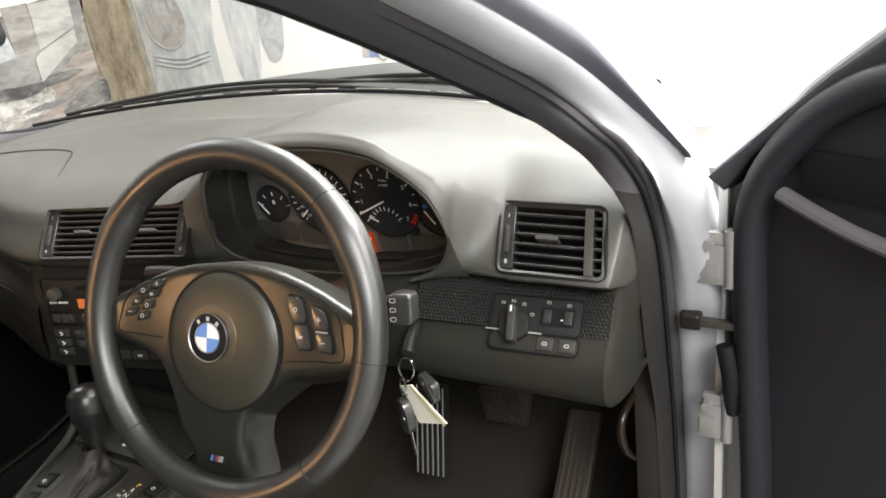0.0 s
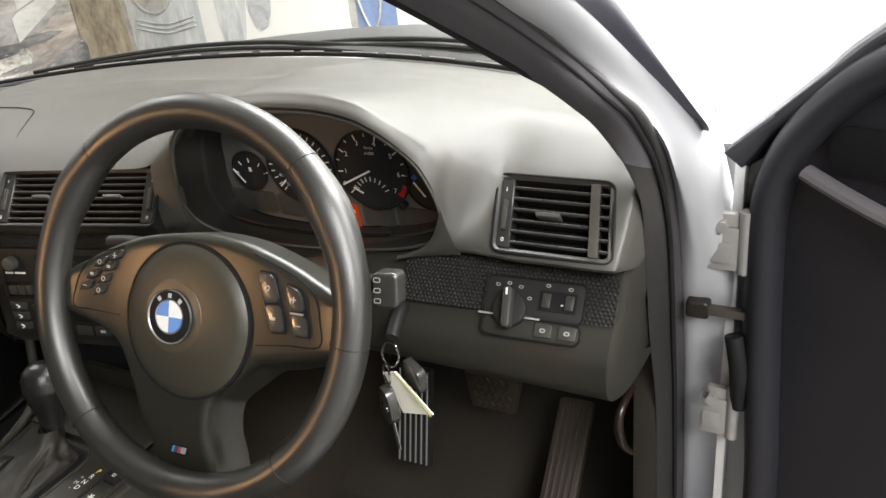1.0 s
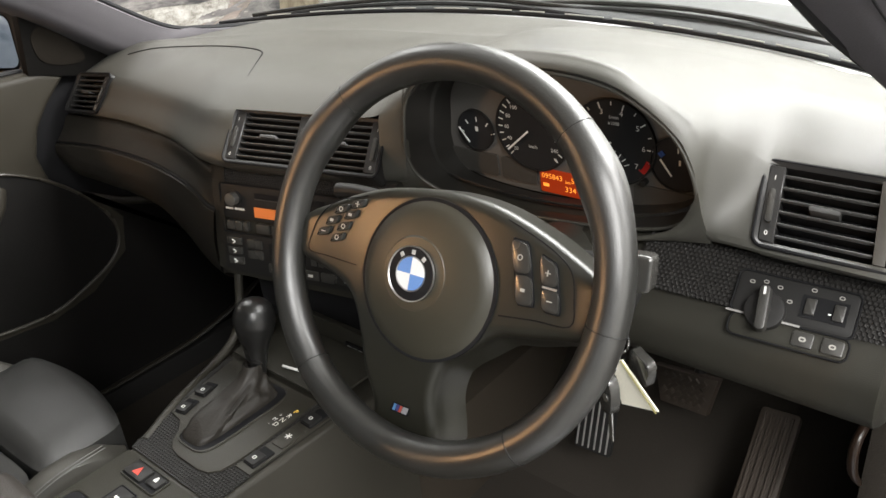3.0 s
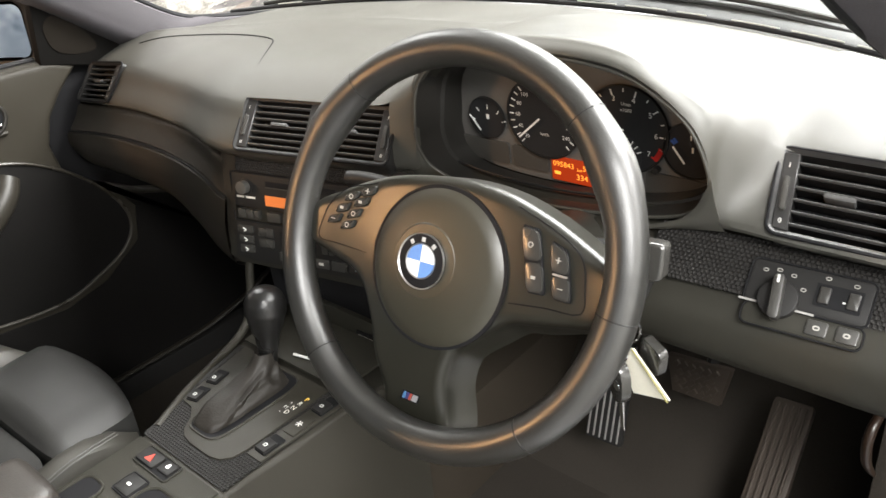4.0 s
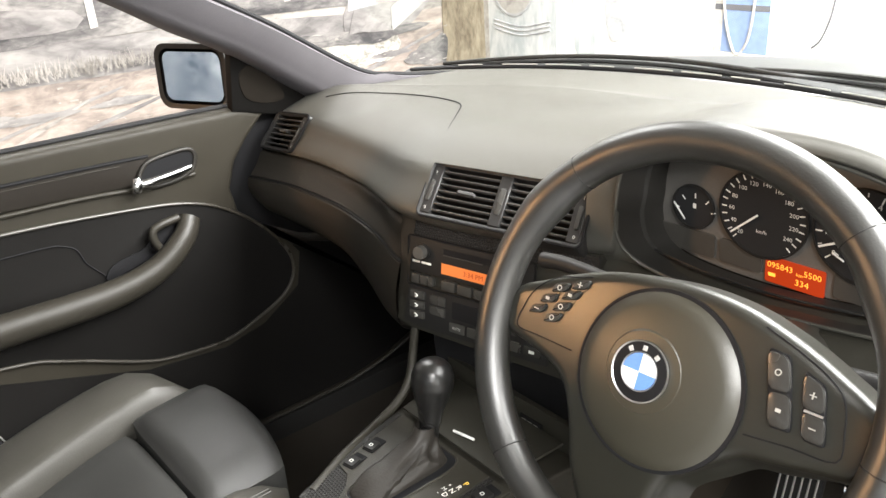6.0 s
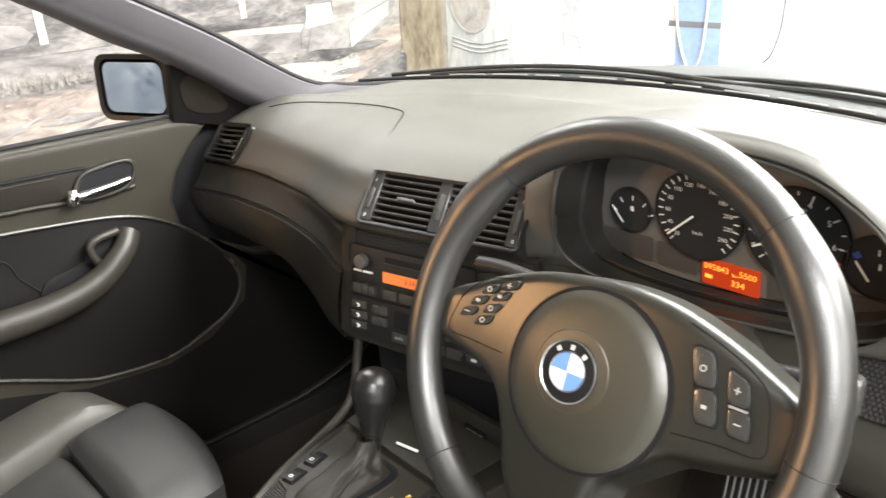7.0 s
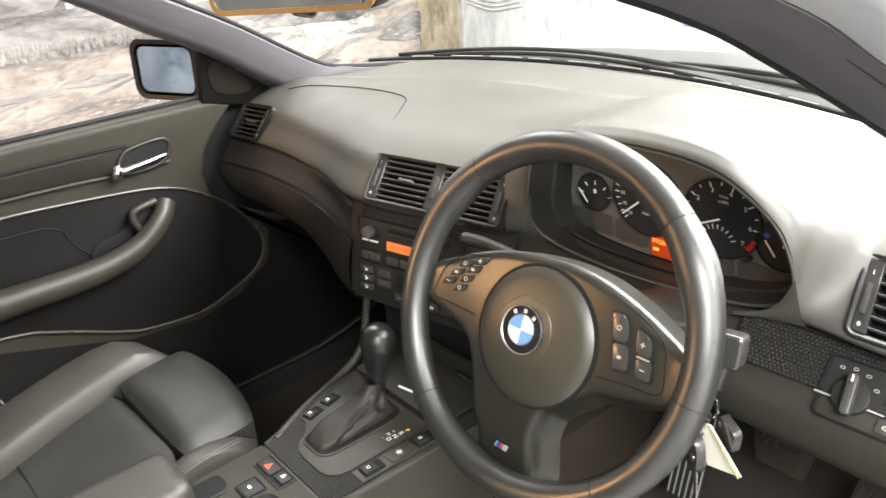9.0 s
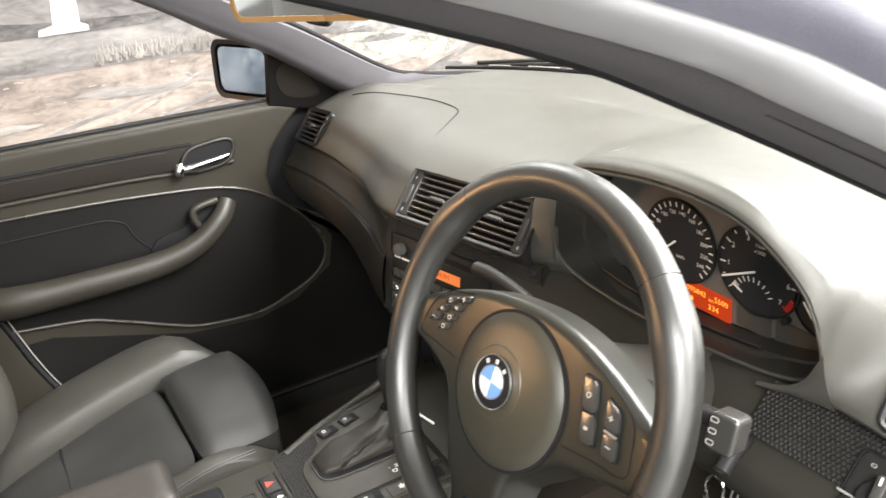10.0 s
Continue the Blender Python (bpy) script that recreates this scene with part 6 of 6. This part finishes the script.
for i in range(7):
    for j in range(4):
        u = -0.040 + 0.0135 * i + (0.0067 if j % 2 else 0)
        if abs(u) < 0.040 + 0.1 * (j - 3) * 0.02:
            part("stud", prism([(0.006, 0), (0, 0.006), (-0.006, 0), (0, -0.006)], 0.004, BF @ shift(u, -0.020 + 0.0135 * j, 0.004), 0.001), PEDAL, pedals)
gas = thing("accelerator_pedal", (0.50, 0.50, 0.27), "long ribbed black accelerator pedal", "pedal")
GF = face_frame((0.519, 0.525, 0.270), (0.057, 0.000, 0.004), (-0.034, -0.108, -0.090))
part("pad", prism(rounded(-0.029, -0.240, 0.029, 0.070, 0.006), 0.014, GF, 0.004), PEDAL, gas)
for k in range(5):
    part("rib", box((-0.020 + 0.010 * k - 0.002, -0.22, 0), (-0.020 + 0.010 * k + 0.002, 0.062, 0.004), 0.001, GF, 1), PEDAL, gas)
rest = thing("foot_rest", (0.26, 0.46, 0.29), "ribbed metal foot rest beside the pedals", "foot rest")
FF = face_frame((0.250, 0.465, 0.295), (1, 0.0, 0.05), (0.02, -0.35, -1))
part("plate", prism(rounded(-0.012, -0.085, 0.052, 0.085, 0.004), 0.01, FF, 0.002), PLASTIC_BLACK, rest)
for k in range(6):
    part("rib", box((-0.008 + 0.0105 * k, -0.080, 0), (-0.0055 + 0.0105 * k, 0.080, 0.003), 0.0006, FF, 1), STEEL, rest)

keys = thing("key_bunch", (0.46, 0.18, 0.6), "car keys with paper tag hanging from the ignition", "keys")
part("ignition_key", tube([(0.448, 0.225, 0.690), (0.452, 0.195, 0.682), (0.456, 0.175, 0.672)], 0.008, 4, 10), PLASTIC_BLACK, keys)


def loop(c, r, n1, n2, w=0.0013):
    return tube([Vector(c) + Vector(n1) * r * math.cos(a) + Vector(n2) * r * math.sin(a) for a in np.linspace(0, 2 * math.pi, 24, endpoint=False)], w, 1, 6, True)


part("ring", loop((0.456, 0.168, 0.655), 0.015, (0.9, -0.3, 0.2), (0.1, 0.1, 1)), CHROME, keys)
part("ring", loop((0.453, 0.160, 0.633), 0.013, (0.7, -0.6, 0), (0.1, 0.0, 1)), CHROME, keys)
KF = face_frame((0.470, 0.170, 0.636), (0.85, -0.4, -0.2), (0.2, 0.0, -1))
part("black_fob", prism(rounded(-0.006, -0.020, 0.026, 0.014, 0.007), 0.010, KF, 0.003), GLOSS, keys)
part("paper_tag", prism([(-0.012, 0.004), (0.004, 0.010), (0.046, -0.034), (0.004, -0.046)], 0.002, face_frame((0.461, 0.160, 0.630), (0.9, -0.1, 0), (0.0, 0.05, -1))), mat("paper", (0.74, 0.71, 0.60), 0.8, bump=0.1), keys, "cream paper tag")
part("tag_edge", tube([(0.464, 0.158, 0.640), (0.486, 0.155, 0.618), (0.507, 0.152, 0.597)], 0.0009, 3, 6), mat("tag_edge", (0.30, 0.27, 0.10), 0.6), keys)
fob = part("remote_fob", prism([(-0.009, 0.020), (0.004, 0.022), (0.012, 0.010), (0.012, -0.014), (0.004, -0.024), (-0.008, -0.022), (-0.013, -0.004)], 0.011, face_frame((0.452, 0.148, 0.600), (0.85, -0.5, 0), (0.05, 0, -1)), 0.003, 3), GLOSS, keys)
part("fob_emblem", disc(0.005, 0.001, face_frame((0.4545, 0.1465, 0.598), (0.85, -0.5, 0), (0.05, 0, -1)) @ shift(0, 0, 0.0006), 0.0, 20), CHROME, fob)
part("key_blade", box((-0.0035, -0.042, -0.006), (0.0035, 0.0, -0.004), 0.0005, face_frame((0.455, 0.148, 0.580), (0.85, -0.5, 0), (0.1, 0, -1)), 1), CHROME, keys)

# ---------- car body ----------
body = thing("car", (0, 0, 0.1), "silver car with its driver doorway open", "car")
INNER = [(0.628, 0.385, 0.845), (0.610, 0.213, 0.950), (0.598, 0.10, 1.012), (0.585, -0.03, 1.080), (0.575, -0.13, 1.125), (0.558, -0.37, 1.205)]
OUT = [(0.712, 0.395, 0.855), (0.700, 0.213, 0.982), (0.703, 0.10, 1.038), (0.705, -0.03, 1.097), (0.707, -0.13, 1.140), (0.695, -0.37, 1.215)]


def across(f, back, up):
    return [(a[0] + (b[0] - a[0]) * f, a[1] + (b[1] - a[1]) * f - back, a[2] + (b[2] - a[2]) * f + up) for a, b in zip(INNER, OUT)]


# passenger side: trim down to the door's window channel
SEAL_L = [(-0.715, 0.33, 0.775), (-0.712, 0.31, 0.80), (-0.705, 0.27, 0.835), (-0.700, 0.158, 0.918), (-0.700, 0.068, 0.966), (-0.698, -0.03, 1.026), (-0.685, -0.14, 1.080), (-0.65, -0.40, 1.18)]
left_in = [(-0.590, 0.56, 0.812), (-0.612, 0.465, 0.824)] + [(-x, y, z) for x, y, z in INNER]


def left_rail(f, dx, dy, dz):
    return [(a[0] + (b[0] - a[0]) * f + dx, a[1] + (b[1] - a[1]) * f + dy, a[2] + (b[2] - a[2]) * f + dz) for a, b in zip(left_in, SEAL_L)]


part("pillar_trim", loft([left_in, left_rail(0.22, 0.012, -0.006, -0.002), left_rail(0.45, 0.020, -0.012, -0.006), left_rail(0.62, 0.018, -0.012, -0.012), SEAL_L], 5, 6, 0.012), TRIM, body, "fabric grey windscreen pillar trim")
part("trim_seam", tube(left_rail(0.22, 0.0135, -0.0075, -0.0022)[3:], 0.0011, 6, 6), PLASTIC_BLACK, body)
TRIM_L = [(0.690, 0.41, 0.10), (0.690, 0.398, 0.329), (0.690, 0.378, 0.494), (0.690, 0.340, 0.617), (0.691, 0.311, 0.739), (0.689, 0.297, 0.803), (0.676, 0.282, 0.848), (0.656, 0.262, 0.888), (0.640, 0.242, 0.913)] + INNER[1:]
TRIM_R = [(0.700, 0.487, 0.10), (0.700, 0.475, 0.265), (0.700, 0.450, 0.464), (0.700, 0.436, 0.555), (0.700, 0.416, 0.652), (0.700, 0.390, 0.737), (0.699, 0.346, 0.821), (0.697, 0.268, 0.897), (0.682, 0.236, 0.930)] + across(0.47, 0.004, 0.005)[1:]
mid = [((a[0] + b[0]) / 2 + 0.006, (a[1] + b[1]) / 2 - 0.012, (a[2] + b[2]) / 2 + 0.002) for a, b in zip(TRIM_L, TRIM_R)]
BEHIND = [(x + 0.002, y + 0.030, z - 0.008) for x, y, z in TRIM_L[:9]] + [(x - 0.001, y + 0.012, z - 0.004) for x, y, z in TRIM_L[9:]]
part("pillar_trim", loft([r[6:] for r in (BEHIND, TRIM_L, mid, TRIM_R)], 6, 5), TRIM, body, "fabric grey windscreen pillar trim")
part("lower_pillar_trim", loft([r[:7] for r in (BEHIND, TRIM_L, mid, TRIM_R)], 6, 5), TRIM_LOW, body, "black plastic trim beside the footwell")
part("trim_bead", tube([(x + 0.004, y - 0.001, z) for x, y, z in offset_rail(mid, 0, 0, TRIM_R, 0.35)[:12]], lambda t: 0.003 if t < 0.5 else 0.003 - 0.0056 * (t - 0.5), 4, 8), RUBBER, body)
# windscreen seal lines
LOWER = [(0.704, 0.487, 0.10), (0.704, 0.470, 0.30), (0.704, 0.454, 0.44), (0.702, 0.427, 0.60), (0.700, 0.372, 0.775), (0.696, 0.290, 0.880)]
part("door_seal", tube(TRIM_R, lambda t: 0.010 if t < 0.35 else max(0.010 - 0.026 * (t - 0.35), 0.0025), 5, 12), mat("door_seal_rubber", (0.060, 0.057, 0.058), 0.5, bump=0.15, spec=0.4), body, "black rubber door seal")
FLANGE = [(x + 0.010, y - 0.002, z) for x, y, z in LOWER] + across(0.44, 0.0, 0.002)[1:]
RIDGE = [(0.750, 0.488, 0.10), (0.750, 0.472, 0.30), (0.746, 0.456, 0.44), (0.738, 0.426, 0.60), (0.724, 0.368, 0.765), (0.702, 0.303, 0.880)] + across(0.60, 0.006, 0.004)[1:]
OUTER = [(0.782, 0.500, 0.10), (0.782, 0.482, 0.30), (0.778, 0.465, 0.44), (0.770, 0.438, 0.60), (0.752, 0.402, 0.745), (0.722, 0.355, 0.875), (0.680, 0.225, 0.985), (0.675, 0.11, 1.045), (0.673, -0.02, 1.103), (0.672, -0.12, 1.144), (0.664, -0.37, 1.226)]
BACK = [(x - 0.005, y + 0.08, z + 0.01) for x, y, z in OUTER]
part("door_pillar", loft([[(x - 0.012, y + 0.02, z) for x, y, z in FLANGE], FLANGE, RIDGE, OUTER, BACK], 5, 6), SILVER, body, "silver painted door pillar")
GUTTER = [(0.737, 0.374, 0.852), (0.683, 0.230, 1.008), (0.675, 0.108, 1.070), (0.671, -0.015, 1.127), (0.669, -0.115, 1.168), (0.660, -0.36, 1.250)]
# Rubber colour lifted to purple grey to include lens haze.
part("gutter_seal", loft([[(x, y, z - 0.002) for x, y, z in OUTER[5:]], [(a[0] * 0.5 + b[0] * 0.5 + 0.006, a[1] * 0.5 + b[1] * 0.5 - 0.004, a[2] * 0.5 + b[2] * 0.5 + 0.002) for a, b in zip(OUTER[5:], GUTTER)], GUTTER, [(x - 0.010, y + 0.012, z - 0.006) for x, y, z in GUTTER], [(x - 0.014, y + 0.03, z - 0.04) for x, y, z in GUTTER]], 5, 6), mat("hazed_gutter_rubber", (0.060, 0.059, 0.074), 0.5, bump=0.15, spec=0.3), body, "dark rubber moulding along the pillar")
part("roof", box((-0.60, -2.0, 1.235), (0.60, -0.37, 1.285), 0.015), TRIM, body)
part("rear_seat_back", loft([[(-0.66, -1.55, 0.25), (-0.66, -1.62, 0.55), (-0.62, -1.78, 0.90)], [(0.0, -1.55, 0.25), (0.0, -1.64, 0.55), (0.0, -1.80, 0.90)], [(0.66, -1.55, 0.25), (0.66, -1.62, 0.55), (0.62, -1.78, 0.90)]], 5, 6, 0.08), SEAT_LEATHER, body)
part("rear_side", box((-0.74, -1.9, 0.10), (-0.70, -1.12, 0.81), 0.01), PLASTIC_BLACK, body)
part("centre_pillar", box((-0.72, -0.62, 0.78), (-0.66, -0.52, 1.25), 0.012), TRIM, body)
part("lower_pillar_trim", prism([(a - 0.006, b) for a, b in DOOR_END] + [(-0.335, 0.15), (-1.0, 0.15), (-1.0, 0.80)], 0.010, DL @ shift(0, 0, 0.012), 0.004), DOOR, body, "dark grey trim at the foot of the centre pillar")
part("floor_pan", box((-0.72, -1.3, 0.0), (0.74, 1.0, 0.10)), CARPET, body)
part("firewall", box((-0.72, 0.70, 0.0), (0.70, 0.72, 0.70)), CARPET, body)
part("toe_board", loft([[(-0.70, 0.44, 0.10), (-0.70, 0.60, 0.17), (-0.70, 0.78, 0.42)], [(0.70, 0.44, 0.10), (0.70, 0.60, 0.17), (0.70, 0.78, 0.42)]], 3, 6), CARPET, body)
TUNNEL = mat("tunnel_lining", (0.040, 0.033, 0.025), 0.75, bump=0.5, grain=600, spec=0.12)
part("tunnel", box((-0.10, -1.2, 0.08), (0.10, 0.80, 0.30), 0.03), TUNNEL, body)
part("kick_panel", box((0.66, 0.38, 0.10), (0.690, 0.80, 0.62), 0.01), CARPET, body)
part("kick_panel", box((-0.78, 0.30, 0.10), (-0.755, 0.80, 0.75), 0.01), CARPET, body)
part("sill_trim", tube([(-0.66, -0.9, 0.165), (-0.655, 0.1, 0.165), (-0.64, 0.35, 0.19), (-0.62, 0.50, 0.26)], 0.008, 5, 10, squash=0.6), PLASTIC_MID, body, "grey plastic door sill trim")
part("front_side", box((0.705, 0.49, 0.0), (0.755, 0.9, 0.80), 0.01), SILVER, body)
part("driver_sill", box((0.68, -1.3, 0.02), (0.80, 0.46, 0.16), 0.02), SILVER, body)
part("bonnet", loft([[(x, 0.98 - 0.2 * x * x, 0.765 - 0.05 * x * x), (x, 1.2, 0.725 - 0.06 * x * x), (x, 1.6, 0.60 - 0.06 * x * x), (x, 2.05, 0.44)] for x in (-0.80, -0.4, 0, 0.4, 0.80)], 4, 6), SILVER, body)
part("wing_panel", box((-0.86, 0.30, 0.0), (-0.77, 2.0, 0.60), 0.03), SILVER, body)
part("passenger_sill", box((-0.84, -1.3, 0.0), (-0.66, 0.9, 0.15), 0.02), PLASTIC_BLACK, body)
part("wing_panel", box((0.80, 0.55, 0.15), (0.86, 2.0, 0.60), 0.03), SILVER, body)
cowl = thing("windscreen_cowl", (0, 0.85, 0.83), "black plastic cowl grille below the windscreen", "cowl")
rails = []
for x in np.linspace(-0.72, 0.60, 9):
    b = back_edge(x)
    rise = float(np.interp(x, [-0.72, -0.35, 0.1, 0.7], [-0.012, 0.0, 0.022, 0.026]))
    rails.append([(x, b[0] + 0.012, b[1] - 0.004), (x, b[0] + 0.05, b[1] + 0.006 + rise * 0.3), (x, b[0] + 0.14, b[1] + rise), (x, b[0] + 0.19, b[1] + rise - 0.01), (x, b[0] + 0.24, b[1] - 0.05)])
part("panel", loft(rails, 4, 4), mat("cowl_plastic", (0.035, 0.036, 0.036), 0.5, bump=0.3), cowl)
part("frit", tube([(x, back_edge(x)[0] + 0.008, back_edge(x)[1] + 0.002) for x in np.linspace(-0.70, 0.69, 15)], 0.004, 3, 8), RUBBER, cowl, "black windscreen edge")
# Pale dashes paint light coming through gaps between seal and cowl.
for k in range(13):
    x = -0.60 + 0.092 * k
    pts = [(u, back_edge(u)[0] + 0.006, back_edge(u)[1] + 0.0072) for u in np.linspace(x, x + (0.074 if k % 3 else 0.05), 4)]
    part("gap_light_dash", tube(pts, 0.0012, 2, 5), GREY_PRINT, cowl)


def wiper(x0, x1, dy, lift):
    w = thing("wiper", ((x0 + x1) / 2, 0.8, 0.86), "black windscreen wiper parked above the cowl", "wiper", group="windscreen wipers")
    pts = []
    for f in np.linspace(0, 1, 8):
        x = x0 + (x1 - x0) * f
        b = back_edge(x)
        pts.append((x, b[0] + dy, b[1] + lift + 0.012 * math.sin(math.pi * f)))
    part("arm", tube(pts, 0.0045, 3, 8), PLASTIC_BLACK, w)
    part("blade", tube([(x, y - 0.018, z - 0.006) for x, y, z in pts], 0.004, 3, 6), RUBBER, w)


wiper(-0.66, 0.10, 0.045, 0.006)
wiper(-0.04, 0.58, 0.062, 0.010)

GLASS = bpy.data.materials.new("windscreen_glass")
GLASS.use_nodes = True
nt = GLASS.node_tree
nt.nodes.clear()
out, mix = nt.nodes.new("ShaderNodeOutputMaterial"), nt.nodes.new("ShaderNodeMixShader")
tr, gl = nt.nodes.new("ShaderNodeBsdfTransparent"), nt.nodes.new("ShaderNodeBsdfGlossy")
tr.inputs[0].default_value = (0.93, 0.95, 0.94, 1)
gl.inputs["Roughness"].default_value = 0.01
mix.inputs[0].default_value = 0.045
nt.links.new(tr.outputs[0], mix.inputs[1])
nt.links.new(gl.outputs[0], mix.inputs[2])
nt.links.new(mix.outputs[0], out.inputs[0])
rows = []
for x in np.linspace(-0.62, 0.62, 11):
    b = back_edge(x)
    rows.append([(x, b[0] + 0.010, b[1] + 0.002), (x * 0.95, b[0] * 0.5 + 0.5 * (-0.10 - 0.35 * x * x) + 0.06, 1.03), (x * 0.90, -0.36 - 0.1 * x * x, 1.22)])
screen = thing("windscreen", (0, 0.3, 1.0), "clear curved car windscreen above the dashboard", "windscreen")
glass_ob = part("pane", loft(rows, 2, 6), GLASS, screen)
glass_ob.visible_shadow = False
part("edge_seal", tube([(x - 0.001, y + 0.003, z + 0.0015) for x, y, z in [(0.668, 0.42, 0.825), (0.652, 0.36, 0.862)] + INNER[1:]], 0.005, 5, 8), RUBBER, screen, "black rubber edge")
part("edge_seal", tube([(x + 0.001, y + 0.003, z + 0.0015) for x, y, z in [(-0.560, 0.615, 0.806)] + left_in], 0.0045, 5, 8), RUBBER, screen, "black rubber edge")

# ---------- driver door, open ----------
TH = radians(65)
HINGE = Vector((0.790, 0.420, 0))
DR = Matrix(((math.sin(TH), 0, -math.cos(TH), HINGE.x), (-math.cos(TH), 0, -math.sin(TH), HINGE.y), (0, 1, 0, 0), (0, 0, 0, 1)))
DDARK = mat("driver_door_trim", (0.020, 0.020, 0.025), 0.5, bump=0.3, spec=0.3)
ddoor = thing("driver_door", (1.1, 0.28, 0.2), "open driver door with dark inner trim", "car door")
ocard = [(0.004, 0.12), (0.95, 0.12), (0.95, 0.86), (0.30, 0.90), (0.16, 0.985), (0.09, 0.934), (0.04, 0.886), (0.015, 0.859), (-0.006, 0.820), (-0.015, 0.780), (-0.019, 0.745), (-0.014, 0.664), (-0.007, 0.561), (0.002, 0.396)]
part("card", prism(ocard, 0.05, DR, 0.012, seg=3), DDARK, ddoor)
part("shell", prism([(0.012, 0.12), (0.96, 0.12), (0.96, 0.80), (0.012, 0.80)], 0.07, DR @ shift(0, 0, -0.05), 0.01), SILVER, ddoor)
part("frame", prism([(-0.049, 0.808), (0.008, 0.861), (0.049, 0.901), (0.089, 0.941), (0.25, 1.07), (0.40, 1.15), (0.40, 1.09), (0.25, 1.01), (0.09, 0.920), (0.04, 0.872), (0.010, 0.845), (-0.012, 0.812), (-0.025, 0.795)], 0.045, DR @ shift(0, 0, 0.010), 0.006), mat("door_frame_vinyl", (0.03, 0.03, 0.034), 0.6, bump=0.2, spec=0.25), ddoor, "black window frame and seal")
part("frame_edge", tube([DR @ Vector(p) for p in ((-0.047, 0.814, -0.01), (0.008, 0.866, -0.01), (0.049, 0.906, -0.01), (0.089, 0.946, -0.01), (0.25, 1.075, -0.01), (0.40, 1.155, -0.01))], 0.005, 5, 8), SILVER, ddoor)
part("card_roll", tube([DR @ Vector(p) for p in ((0.28, 0.955, 0.004), (0.16, 0.945, 0.004), (0.10, 0.915, 0.004), (0.055, 0.87, 0.004), (0.024, 0.82, 0.004), (0.010, 0.76, 0.004), (0.012, 0.66, 0.004), (0.020, 0.54, 0.004), (0.030, 0.40, 0.004), (0.036, 0.14, 0.004))], 0.024, 6, 14, squash=0.8), DDARK, ddoor, "rounded dark edge of the door card")
part("recess", prism(rounded(0.065, 0.815, 0.30, 0.862, 0.02), 0.004, DR @ shift(0, 0, 0.006), 0.001), DIAL, ddoor)
part("handle_bar", tube([DR @ Vector(p) for p in ((0.050, 0.812, 0.016), (0.10, 0.797, 0.020), (0.16, 0.782, 0.020), (0.30, 0.76, 0.018))], lambda t: 0.011, 5, 10, squash=0.7), TRIM, ddoor, "grey trim bar of the inner handle")
for z in (0.705, 0.475):
    h = part("hinge", box((0.738, 0.400, z - 0.022), (0.775, 0.412, z + 0.030), 0.002), STEEL, body, "galvanised steel door hinge")
    part("leaf", box((0.746, 0.402, z + 0.0305), (0.768, 0.411, z + 0.046), 0.0015), STEEL, h)
    part("leaf", box((0.742, 0.397, z - 0.012), (0.762, 0.3995, z + 0.012), 0.001), STEEL, h)
    part("knuckle", tube([(0.776, 0.404, z - 0.024), (0.776, 0.404, z + 0.050)], 0.008, 3, 14), STEEL, h)
    part("bolt", tube([(0.752, 0.401, z + 0.034), (0.752, 0.390, z + 0.034)], 0.007, 2, 6), STEEL, h)
strap = part("check_strap", box((0.716, 0.400, 0.614), (0.742, 0.436, 0.636), 0.006, seg=3), mat("strap_brown", (0.03, 0.025, 0.02), 0.5, metal=0.5), body, "dark metal door check strap")
part("strap_bar", box((0.728, 0.402, 0.620), (0.785, 0.412, 0.631), 0.002), mat("strap_metal", (0.10, 0.085, 0.07), 0.45, metal=0.6), strap)
part("hinge_post", box((0.757, 0.425, 0.15), (0.768, 0.46, 0.81), 0.002), mat("white_sealer", (0.75, 0.75, 0.74), 0.5), body, "white painted metal behind the hinges")
part("post_edge", box((0.766, 0.455, 0.15), (0.80, 0.47, 0.82), 0.002), STEEL, body)
part("cable_hose", tube([(0.772, 0.40, 0.60), (0.780, 0.395, 0.56), (0.783, 0.405, 0.50)], 0.011, 5, 12), RUBBER, body)
rel = thing("bonnet_release", (0.66, 0.35, 0.46), "brown bonnet release lever on the dark kick panel", "lever")
part("lever", tube([(0.665, 0.42, 0.52), (0.655, 0.345, 0.50), (0.655, 0.350, 0.45), (0.662, 0.372, 0.415)], lambda t: 0.003 + 0.003 * math.sin(math.pi * t), 5, 10), mat("lever_brown", (0.018, 0.010, 0.006), 0.3), rel)
